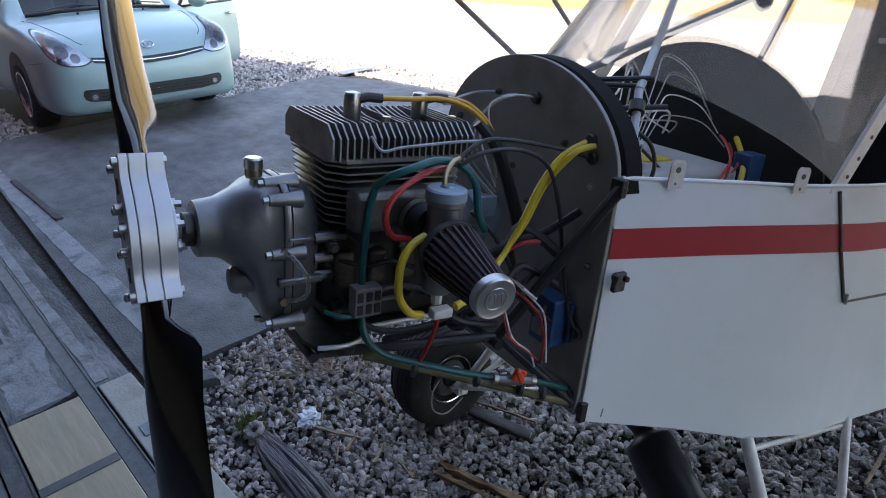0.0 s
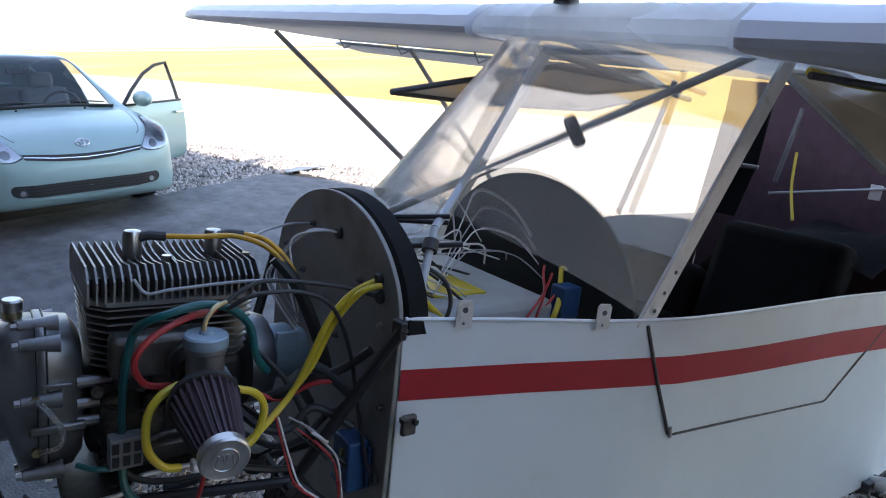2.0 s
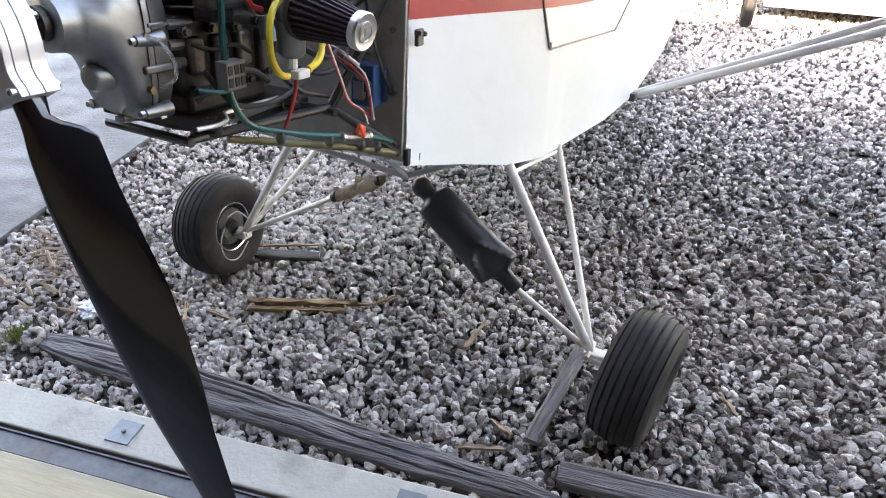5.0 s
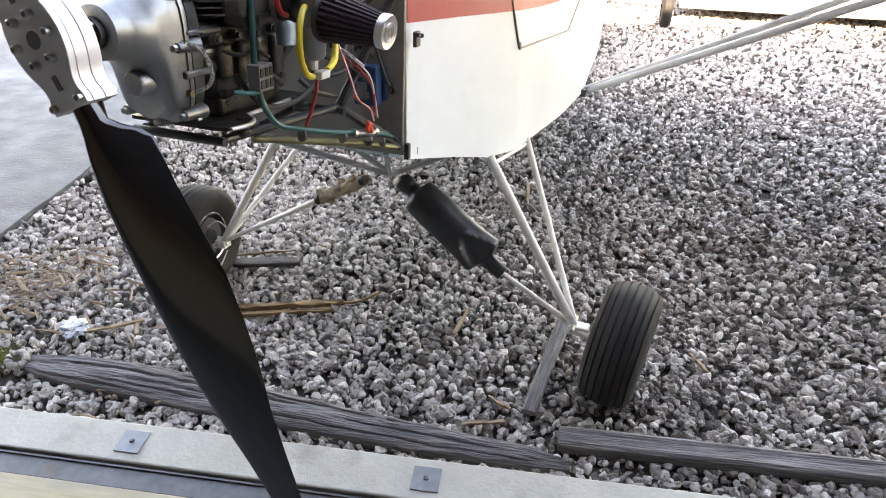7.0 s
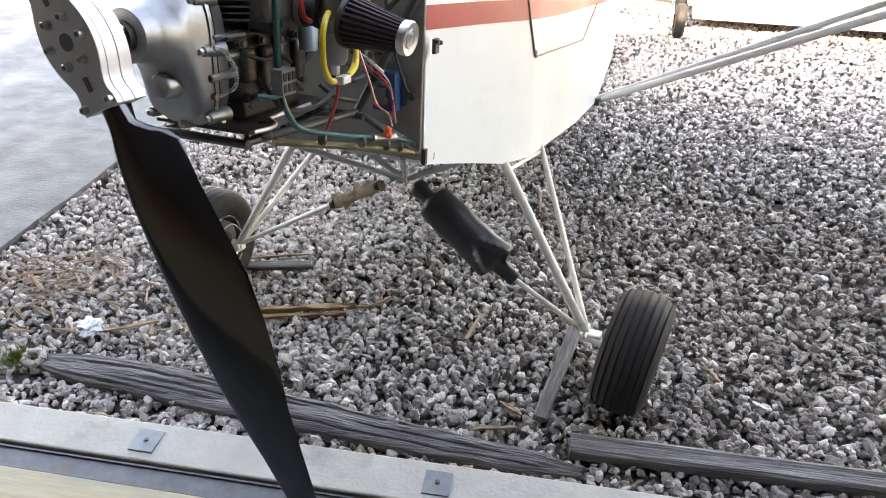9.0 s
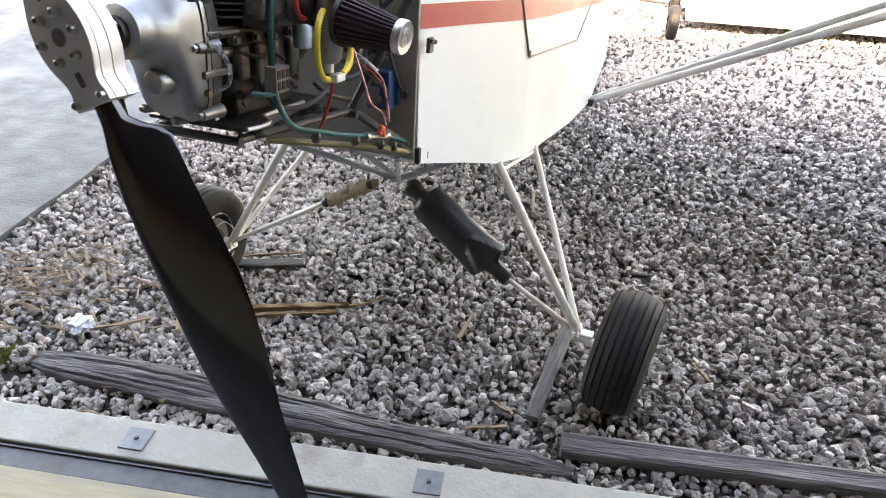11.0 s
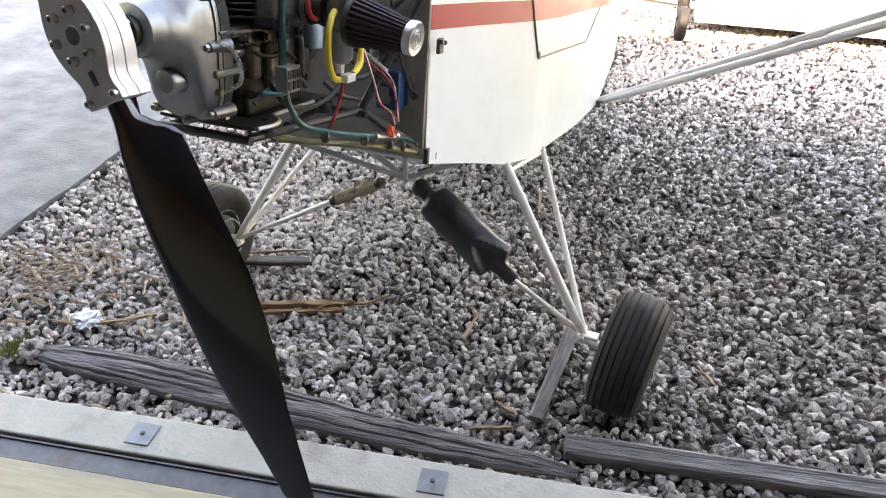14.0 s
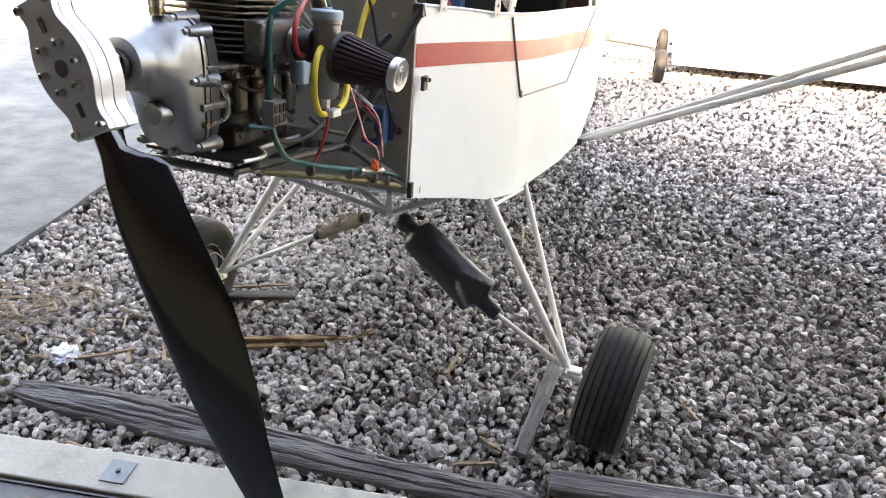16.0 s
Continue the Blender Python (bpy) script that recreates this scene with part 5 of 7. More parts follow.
for i in range(9):
    h = -0.012 - i * 0.0135
    k = 1 - 0.012 * i
    part("cylinder_fin", Geo().prism([(s, w, h) for s, w in fin_outline(0.113 * k, -0.488 + 0.001 * i, -0.200 - 0.001 * i)], (0, 0, 0.0032)), "fin", eng)
part("head", Geo().box((-0.345, EC, 0.018), (0.27, 0.15, 0.036)), "cast_dark", eng)
part("head_base", Geo().prism([(s, w, -0.004) for s, w in fin_outline(0.115, -0.490, -0.198)], (0, 0, 0.008)), "fin", eng)
for i in range(23):
    s = -0.489 + i * 0.01305
    dip = 0.010 if 0.012 < abs(s + 0.345) < 0.09 else 0.0
    prof = [(EC - 0.116, 0.002), (EC - 0.116, 0.040), (EC - 0.090, 0.062), (EC - 0.03, 0.062 - dip), (EC + 0.03, 0.062 - dip), (EC + 0.090, 0.062), (EC + 0.116, 0.040), (EC + 0.116, 0.002)]
    part("head_fin", Geo().prism([(s, w, h) for w, h in prof], (0.0034, 0, 0)), "fin", eng)
for s in (-0.40, -0.254):
    cap = part("plug_cap", Geo().lathe((s, EC + 0.004, 0.045), (0, 0, 1), [(0, 0.014), (0.005, 0.0165), (0.050, 0.0165), (0.056, 0.014), (0.058, 0.006)], 16), "steel", eng, "metal spark plug cap")
    part("boot", Geo().tube([(s, EC, 0.088), (s + 0.028, EC - 0.004, 0.094), (s + 0.055, EC - 0.008, 0.092)], 0.0095, 10), "hose_black", cap)
    part("bolt", Geo().lathe((s + 0.05, EC - 0.04, 0.05), (0, 0, 1), [(0, 0.009), (0.014, 0.009)], 6), "steel", eng)
part("ignition_lead", Geo().tube(smooth([(-0.346, 0.312, 0.092), (-0.29, 0.298, 0.093), (-0.22, 0.29, 0.094), (-0.165, 0.262, 0.075), (-0.125, 0.245, 0.03), (-0.10, 0.235, -0.02)]), 0.0052, 9), "lead_yellow", eng, "yellow ignition lead")
part("ignition_lead", Geo().tube(smooth([(-0.20, 0.318, 0.092), (-0.16, 0.29, 0.085), (-0.125, 0.262, 0.05), (-0.10, 0.25, 0.0)]), 0.0052, 9), "lead_yellow", eng, "yellow ignition lead")
part("lead_sheath", Geo().tube(smooth([(-0.15, 0.262, 0.055), (-0.115, 0.245, 0.012), (-0.085, 0.235, -0.05), (-0.05, 0.225, -0.14), (-0.04, 0.21, -0.20)]), 0.0135, 10), "hose_black", eng, "black corrugated sheath")
part("sensor_wire", Geo().tube(smooth([(-0.42, 0.20, 0.045), (-0.40, 0.195, 0.020), (-0.36, 0.19, 0.026), (-0.25, 0.188, 0.033), (-0.18, 0.18, 0.035)]), 0.003, 6), "wire_grey", eng)

# intake side: manifold, rubber sleeve, slide carburettor, cone filter
CB = Vector((-0.332, 0.082, -0.100))
part("manifold", Geo().box((-0.375, 0.19, -0.085), (0.17, 0.05, 0.075)), "cast_mid", eng, "cast intake manifold", 0.012)
part("exhaust_flange", Geo().box((-0.42, 0.20, -0.10), (0.06, 0.06, 0.09)), "cast_dark", eng, "", 0.01)
part("intake_sleeve", Geo().lathe((-0.338, 0.170, -0.100), (0.06, -1, 0), [(0, 0.032), (0.01, 0.034), (0.012, 0.037), (0.022, 0.037), (0.024, 0.034), (0.046, 0.034), (0.048, 0.037), (0.058, 0.037), (0.060, 0.033)], 22), "hose_black", eng, "rubber intake sleeve with clamps")
part("hose_clamp", Geo().lathe((-0.338, 0.162, -0.100), (0.06, -1, 0), [(0, 0.0385), (0.012, 0.0385)], 22), "steel", eng)
carb = part("carburettor", Geo().lathe(CB + Vector((0, 0, -0.045)), (0, 0, 1), [(0, 0.024), (0.01, 0.030), (0.045, 0.031), (0.095, 0.031), (0.098, 0.034), (0.108, 0.034)], 22), "cast", eng, "slide carburettor")
part("carb_cap", Geo().lathe(CB + Vector((0, 0, 0.062)), (0, 0, 1), [(0, 0.036), (0.016, 0.036), (0.019, 0.033), (0.020, 0.012), (0.024, 0.010)], 24), "starter_blue", carb)
part("throat", Geo().lathe(CB + Vector((0, 0.035, -0.012)), (0, -1, -0.05), [(0, 0.026), (0.07, 0.026), (0.07, 0.033), (0.085, 0.033)], 20), "cast", carb)
part("float_bowl", Geo().lathe(CB + Vector((0, 0, -0.115)), (0, 0, 1), [(0, 0.010), (0.004, 0.022), (0.012, 0.028), (0.06, 0.031), (0.07, 0.034), (0.075, 0.034)], 20), "cast", carb)
part("bowl_nut", Geo().lathe(CB + Vector((0, 0, -0.135)), (0, 0, 1), [(0, 0.010), (0.02, 0.011)], 8), "wire_white", carb)
part("cable_fitting", Geo().tube(smooth([(CB.x - 0.005, CB.y, CB.z + 0.085), (CB.x + 0.002, CB.y + 0.01, CB.z + 0.102), (CB.x + 0.02, CB.y + 0.02, CB.z + 0.118), (CB.x + 0.04, CB.y + 0.03, CB.z + 0.122)]), 0.0045, 8), "brass", carb)
F0, F1 = Vector((-0.346, 0.030, -0.116)), Vector((-0.356, -0.108, -0.136))
fd = (F1 - F0)
L = fd.length
fd.normalize()
sx = Vector((1, 0, 0)) - fd * fd.x
sx.normalize()
sy = fd.cross(sx)
n = 104
rows = []
for t, r in ((0.0, 0.054), (0.06, 0.054), (0.94, 0.034), (1.0, 0.034)):
    rows.append([F0 + fd * L * t + (sx * math.cos(2 * math.pi * j / n) + sy * math.sin(2 * math.pi * j / n)) * (r * (1 if j % 4 < 2 else 0.88)) for j in range(n)])
flt = part("air_filter", Geo().loft(rows), "filter", eng, "pleated cone air filter", sharp=20)
part("filter_base", Geo().lathe(F0 - fd * 0.012, fd, [(0, 0.040), (0.002, 0.056), (0.014, 0.057), (0.016, 0.050)], 30), "hose_black", flt)
part("filter_cap", Geo().lathe(F1 - fd * 0.012, fd, [(0, 0.0365), (0.014, 0.0370), (0.018, 0.034), (0.0165, 0.031), (0.0165, 0.012), (0.0165, 0.004)], 30), "cap_metal", flt, "chrome filter end cap")
mk = Geo()
mk.tube([F1 + fd * 0.0052 + sx * 0.019 * math.cos(t) + sy * 0.019 * math.sin(t) for t in np.linspace(0, 2 * math.pi, 24)], 0.0012, 6)
for i in range(4):
    mk.tube([F1 + fd * 0.0048 + sx * (0.010 - 0.0065 * i) + sy * 0.009, F1 + fd * 0.0048 + sx * (0.010 - 0.0065 * i + 0.003 * (-1) ** i) - sy * 0.009], 0.0014, 6)
part("embossed_mark", mk, "cap_metal", flt)

# rear: flywheel housing and starter
part("flywheel_housing", Geo().lathe((-0.195, EC, -0.175), (1, 0, 0), [(0, 0.095), (0.03, 0.095), (0.05, 0.088), (0.058, 0.06)], 30), "cast", eng)
part("starter", Geo().lathe((-0.14, EC - 0.02, -0.16), (1, 0, 0), [(0, 0.058), (0.04, 0.058), (0.055, 0.048), (0.075, 0.045), (0.078, 0.02)], 24), "starter_blue", eng, "blue-grey pull starter housing")
part("starter_tag", Geo().box((-0.12, EC - 0.075, -0.12), (0.05, 0.01, 0.045)), "starter_blue", eng, "", 0.003)
# lower case and mounts
part("sump", Geo().box((-0.345, EC, -0.315), (0.24, 0.15, 0.05)), "cast_dark", eng, "", 0.012)
# dark plate, with a bright tube laid along its near edge
part("mount_plate", Geo().prism([(s, w, -0.345) for s, w in ((-0.53, 0.215), (-0.52, 0.185), (-0.47, 0.175), (-0.43, 0.185), (-0.405, 0.215), (-0.38, 0.225), (-0.22, 0.222), (-0.19, 0.20), (-0.15, 0.215), (-0.15, 0.43), (-0.53, 0.43))], (0, 0, 0.008)), "cast_dark", eng, "dark aluminium engine mounting plate")
part("plate_edge", Geo().tube(smooth([(-0.515, 0.182, -0.341), (-0.47, 0.172, -0.341), (-0.43, 0.183, -0.341), (-0.405, 0.213, -0.341), (-0.38, 0.223, -0.341), (-0.22, 0.220, -0.341)]), 0.005, 8), "alu", eng, "bright strip along the plate edge")
for s in (-0.45, -0.19):
    for w in (0.205, 0.435):
        part("rubber_mount", Geo().lathe((s, w, -0.372), (0, 0, 1), [(0, 0.020), (0.008, 0.022), (0.013, 0.018), (0.018, 0.022), (0.027, 0.020), (0.027, 0.010), (0.040, 0.010)], 16), "hose_black", eng)
part("regulator_box", Geo().box((-0.440, 0.150, -0.240), (0.052, 0.030, 0.056)), "grey_plastic", eng, "grey ribbed regulator box", 0.002)
for i in range(2):
    for j in range(3):
        part("slot", Geo().box((-0.453 + 0.0 + 0.017 * j - 0.004, 0.1345, -0.228 - 0.024 * i), (0.011, 0.003, 0.018)), "black_plastic", eng)

# steel mount frame in front of the firewall
def bars(name, mt, r, lines, label=""):
    for a, b in lines:
        part(name, Geo().tube([a, b], r, 10), mt, plane, label)


N1, N2 = Vector((-0.14, 0.125, -0.365)), Vector((-0.14, 0.50, -0.365))
bars("mount_tube", "black_steel", 0.0105, [((-0.50, 0.215, -0.372), N1), ((-0.50, 0.425, -0.372), N2), ((-0.515, 0.20, -0.372), (-0.515, 0.44, -0.372)), ((-0.155, 0.10, -0.372), (-0.155, 0.53, -0.372)),
                                          (N1, (-0.012, 0.005, -0.495)), (N2, (-0.012, 0.57, -0.495)), (N1, (-0.012, 0.02, -0.47))], "black steel engine mount tube")
bars("mount_brace", "black_steel", 0.012, [(N1, (-0.014, -0.018, -0.01)), (N2, (-0.014, 0.595, -0.01))], "black steel engine mount brace")
bars("mount_tube", "black_steel", 0.0095, [((-0.36, 0.21, -0.372), (-0.012, 0.30, -0.40)), ((-0.50, 0.215, -0.372), (-0.14, 0.50, -0.372))])
part("mount_lug", Geo().box((-0.018, -0.012, -0.014), (0.016, 0.03, 0.035)), "black_steel", plane, "", 0.003)

# lower fuel line, teal hose in its shade-darkened colour and orange valve
VP = Vector((-0.150, 0.040, -0.418))
part("drain_tube", Geo().tube([(-0.41, 0.205, -0.392), (-0.15, 0.062, -0.452), (-0.02, 0.010, -0.492)], 0.0085, 10), "olive", plane, "dull olive metal tube")
part("fuel_hose", Geo().tube(smooth([(-0.425, 0.165, -0.035), (-0.438, 0.160, -0.08), (-0.444, 0.158, -0.15), (-0.444, 0.160, -0.21), (-0.444, 0.155, -0.27), (-0.438, 0.142, -0.315), (-0.405, 0.135, -0.352), (-0.35, 0.115, -0.372), (-0.27, 0.085, -0.395), (-0.195, 0.058, -0.412)]), 0.0070, 10), "hose_teal_shaded", plane, "teal rubber fuel hose")
part("fuel_hose", Geo().tube(smooth([(-0.51, 0.17, -0.262), (-0.48, 0.150, -0.268), (-0.44, 0.155, -0.272)]), 0.005, 8), "hose_teal_shaded", plane, "teal rubber fuel hose")
part("fuel_hose", Geo().tube(smooth([(-0.11, 0.036, -0.43), (-0.06, 0.028, -0.447), (-0.015, 0.022, -0.466)]), 0.0070, 10), "hose_teal_shaded", plane, "teal rubber fuel hose")
val = part("fuel_valve", Geo().tube([VP + Vector((-0.045, 0.016, 0.004)), VP + Vector((0.045, -0.004, -0.012))], 0.0105, 10), "cast", plane, "small fuel shut-off valve")
part("handle", Geo().box(VP + Vector((0, -0.008, 0.014)), (0.030, 0.010, 0.026), Matrix.Rotation(0.5, 3, "Y")), "orange", val, "orange-red valve handle", 0.003)
part("handle_boss", Geo().box(VP + Vector((0, -0.010, 0.012)), (0.012, 0.012, 0.034), Matrix.Rotation(-0.5, 3, "Y")), "orange", val, "", 0.003)
for t in (-0.042, 0.042):
    part("valve_clamp", Geo().lathe(VP + Vector((t, 0.007 - t * 0.22, -0.004 - t * 0.18)), (1, -0.2, -0.18), [(-0.005, 0.0125), (0.005, 0.0125)], 12), "steel", val)
for p in ((-0.345, 0.113, -0.376), (-0.225, 0.070, -0.405), (-0.13, 0.045, -0.435), (-0.08, 0.03, -0.45)):
    part("tie", Geo().lathe(Vector(p) + Vector((0, 0, -0.012)), (1, -0.45, -0.25), [(-0.0035, 0.0150), (0.0035, 0.0150)], 12), "hose_black", plane)
part("red_hose", Geo().tube(smooth([(-0.325, 0.078, -0.235), (-0.328, 0.080, -0.28), (-0.334, 0.092, -0.33), (-0.340, 0.105, -0.366)]), 0.0041, 9), "hose_red", plane, "red rubber hose")
part("red_hose", Geo().tube(smooth([(-0.30, 0.14, 0.0), (-0.355, 0.12, -0.004), (-0.41, 0.105, -0.026), (-0.437, 0.10, -0.062), (-0.42, 0.105, -0.104), (-0.378, 0.115, -0.118)]), 0.0058, 9), "hose_red", plane, "red rubber hose")
part("teal_loop", Geo().tube(smooth([(-0.425, 0.165, -0.035), (-0.415, 0.14, -0.012), (-0.385, 0.12, 0.006), (-0.331, 0.12, 0.018), (-0.280, 0.12, 0.006), (-0.245, 0.12, -0.03), (-0.232, 0.12, -0.085), (-0.205, 0.13, -0.125)]), 0.0072, 10), "hose_teal", plane, "teal rubber hose loop")
part("yellow_hose", Geo().tube(smooth([(-0.375, 0.072, -0.098), (-0.405, 0.062, -0.108), (-0.425, 0.058, -0.140), (-0.424, 0.058, -0.195), (-0.400, 0.060, -0.232), (-0.372, 0.062, -0.242)]), 0.0070, 10), "hose_yellow", plane, "yellow rubber hose")
part("yellow_hose", Geo().tube(smooth([(-0.29, 0.085, -0.125), (-0.245, 0.085, -0.140), (-0.225, 0.085, -0.175), (-0.245, 0.075, -0.225), (-0.300, 0.066, -0.240)]), 0.0070, 10), "hose_yellow", plane, "yellow rubber hose")
part("yellow_hose", Geo().tube(smooth([(-0.30, 0.066, -0.244), (-0.245, 0.080, -0.225), (-0.190, 0.10, -0.19), (-0.155, 0.11, -0.155), (-0.132, 0.105, -0.10), (-0.105, 0.10, -0.030), (-0.066, 0.095, 0.022), (-0.018, 0.085, 0.050)]), 0.0062, 10), "hose_yellow", plane, "yellow rubber hose")
part("yellow_hose", Geo().tube(smooth([(-0.150, 0.115, -0.155), (-0.122, 0.11, -0.11), (-0.09, 0.105, -0.035), (-0.055, 0.078, 0.03), (-0.016, 0.066, 0.046)]), 0.0062, 10), "hose_yellow", plane, "yellow rubber hose")
part("hose_joint", Geo().box((-0.335, 0.060, -0.243), (0.04, 0.022, 0.018)), "wire_white", plane, "pale plastic hose joint", 0.003)
part("control_cable", Geo().tube(smooth([(-0.292, 0.115, 0.02), (-0.25, 0.12, 0.045), (-0.204, 0.12, 0.052), (-0.084, 0.11, 0.036), (-0.012, 0.067, 0.020)]), 0.0040, 8), "hose_black", plane, "black control cable")
part("control_cable", Geo().tube(smooth([(-0.29, 0.11, 0.010), (-0.245, 0.10, 0.035), (-0.166, 0.095, 0.035), (-0.102, 0.09, 0.002), (-0.061, 0.085, -0.088), (-0.042, 0.07, -0.20), (-0.03, 0.04, -0.30), (-0.014, 0.026, -0.334)]), 0.0040, 8), "hose_black", plane, "black control cable")
for i in range(6):
    rw_ = random.Random(i)
    part("wire", Geo().tube(smooth([(-0.014, 0.253, 0.105), (-0.06, 0.262 + 0.01 * i, 0.108 - 0.002 * i), (-0.105, 0.29 + 0.012 * i, 0.085 - 0.012 * i), (-0.12 + rw_.uniform(-0.02, 0.02), 0.27 + 0.02 * i, 0.02 - 0.01 * i), (-0.10, 0.245, -0.06 - 0.01 * i)]), 0.0022, 6), ("wire_white", "wire_grey")[i % 2], plane)
part("wire_loom", Geo().tube(smooth([(-0.014, 0.38, 0.097), (-0.06, 0.40, 0.094), (-0.12, 0.38, 0.086), (-0.17, 0.34, 0.082)]), 0.003, 6), "wire_grey", plane)
part("connector", Geo().box((-0.185, 0.325, 0.085), (0.028, 0.016, 0.014)), "wire_white", plane, "white plug connector", 0.002)
part("loom", Geo().tube(smooth([(-0.20, 0.15, -0.19), (-0.155, 0.12, -0.16), (-0.12, 0.13, -0.13), (-0.09, 0.11, -0.14), (-0.06, 0.07, -0.17)]), 0.011, 10), "hose_black", plane, "taped black wiring loom")
part("loom", Geo().tube(smooth([(-0.10, 0.16, -0.22), (-0.13, 0.13, -0.16), (-0.07, 0.10, -0.13), (-0.03, 0.06, -0.08)]), 0.009, 10), "hose_black", plane, "taped black wiring loom")
for pts, r in (([(-0.26, 0.15, -0.19), (-0.22, 0.11, -0.225), (-0.17, 0.10, -0.235), (-0.12, 0.10, -0.20), (-0.05, 0.07, -0.24)], 0.008),
               ([(-0.24, 0.16, -0.255), (-0.19, 0.12, -0.275), (-0.14, 0.10, -0.262), (-0.09, 0.10, -0.22), (-0.03, 0.09, -0.19)], 0.0065),
               ([(-0.21, 0.17, -0.10), (-0.17, 0.14, -0.145), (-0.14, 0.115, -0.205), (-0.115, 0.10, -0.27), (-0.06, 0.06, -0.315)], 0.005),
               ([(-0.27, 0.16, -0.275), (-0.25, 0.13, -0.305), (-0.20, 0.12, -0.322), (-0.15, 0.125, -0.335)], 0.007),
               ([(-0.47, 0.19, -0.235), (-0.43, 0.165, -0.30), (-0.37, 0.15, -0.318), (-0.30, 0.14, -0.312), (-0.24, 0.13, -0.285)], 0.006)):
    part("loom", Geo().tube(smooth(pts), r, 8), "hose_black", plane, "taped black wiring loom")
part("red_lead", Geo().tube(smooth([(-0.23, 0.15, -0.165), (-0.18, 0.13, -0.185), (-0.12, 0.11, -0.155), (-0.07, 0.09, -0.15)]), 0.005, 8), "wire_red", plane)
# hanging wire ends
for i, (mt, pts) in enumerate((("wire_red", [(-0.20, 0.09, -0.20), (-0.185, 0.07, -0.27), (-0.165, 0.06, -0.33), (-0.13, 0.045, -0.36), (-0.10, 0.04, -0.385)]), ("wire_white", [(-0.195, 0.09, -0.20), (-0.175, 0.07, -0.28), (-0.155, 0.06, -0.335), (-0.12, 0.045, -0.365), (-0.105, 0.04, -0.40)]),
                               ("wire_white", [(-0.15, 0.10, -0.22), (-0.12, 0.08, -0.25), (-0.085, 0.06, -0.29), (-0.075, 0.05, -0.35), (-0.07, 0.045, -0.40)]), ("wire_red", [(-0.16, 0.10, -0.23), (-0.12, 0.08, -0.265), (-0.09, 0.06, -0.30), (-0.08, 0.05, -0.36), (-0.085, 0.045, -0.40)]),
                               ("wire_grey", [(-0.17, 0.10, -0.21), (-0.13, 0.085, -0.235), (-0.10, 0.07, -0.265)]), ("hose_black", [(-0.16, 0.10, -0.24), (-0.12, 0.08, -0.275), (-0.098, 0.07, -0.30)]))):
    part("loose_wire", Geo().tube(smooth(pts), 0.0020, 6), mt, plane)
for a, b, mt in (((-0.17, 0.065, -0.325), (-0.15, 0.055, -0.345), "wire_red"), ((-0.125, 0.08, -0.258), (-0.095, 0.065, -0.29), "hose_red"), ((-0.13, 0.08, -0.24), (-0.10, 0.07, -0.262), "wire_white"), ((-0.083, 0.05, -0.335), (-0.078, 0.05, -0.37), "hose_red")):
    part("crimp", Geo().tube([a, b], 0.0033, 8), mt, plane)
bx = part("blue_box", Geo().box((-0.040, 0.086, -0.322), (0.045, 0.068, 0.105)), "blue_plastic", plane, "blue plastic electrical box on the firewall", 0.004)
part("ear", Geo().box((-0.02, 0.086, -0.322), (0.010, 0.090, 0.085)), "blue_plastic", bx, "", 0.003)
for h in (-0.295, -0.345):
    part("terminal", Geo().box((-0.064, 0.078, h), (0.006, 0.008, 0.016)), "brass", bx)
part("silver_rim", Geo().box((-0.063, 0.095, -0.335), (0.004, 0.03, 0.045)), "grey_plastic", bx)


# ---- the parked hatchback ----
from mathutils.bvhtree import BVHTree
car = thing("hatchback_car", "pale green hatchback car with its driver door open, parked on asphalt", "car", CARM)
# stations: x, half width, sill z, belt y factor, belt z, shoulder y, z, mid y, z, top z
ST = [(0.00, 0.42, 0.28, 0.45, 0.34, 0.50, 0.17, 0.52, 0.525), (-0.03, 0.64, 0.23, 0.55, 0.52, 0.62, 0.26, 0.642, 0.648), (-0.10, 0.765, 0.195, 0.65, 0.65, 0.715, 0.33, 0.738, 0.748), (-0.26, 0.83, 0.185, 0.74, 0.71, 0.800, 0.36, 0.822, 0.832),
      (-0.55, 0.850, 0.19, 0.79, 0.72, 0.860, 0.36, 0.888, 0.898), (-0.85, 0.858, 0.19, 0.835, 0.74, 0.905, 0.37, 0.932, 0.942), (-1.10, 0.860, 0.19, 0.87, 0.735, 0.93, 0.37, 0.965, 0.975), (-1.45, 0.860, 0.19, 0.90, 0.69, 1.13, 0.35, 1.17, 1.185),
      (-1.85, 0.860, 0.19, 0.91, 0.63, 1.33, 0.33, 1.395, 1.41), (-2.15, 0.860, 0.19, 0.925, 0.60, 1.405, 0.32, 1.455, 1.47), (-2.7, 0.860, 0.19, 0.945, 0.59, 1.42, 0.32, 1.475, 1.49), (-3.4, 0.855, 0.19, 0.97, 0.57, 1.34, 0.30, 1.40, 1.415), (-4.0, 0.84, 0.22, 0.99, 0.56, 1.18, 0.30, 1.225, 1.235),
      (-4.35, 0.80, 0.26, 0.97, 0.60, 1.05, 0.30, 1.08, 1.09), (-4.45, 0.66, 0.34, 0.80, 0.5, 0.86, 0.25, 0.88, 0.885)]


def car_ring(q):
    x, hw, zs, zb, sy, sz, my, mz, tz = q
    half = [(0, zs), (hw * 0.6, zs), (hw * 0.93, zs + 0.02), (hw, zs + 0.13), (hw * 1.004, (zs + zb) / 2 + 0.05), (hw * 0.985, zb), (sy, sz), (my, mz), (0, tz)]
    return [Vector((x, y, z)) for y, z in half]


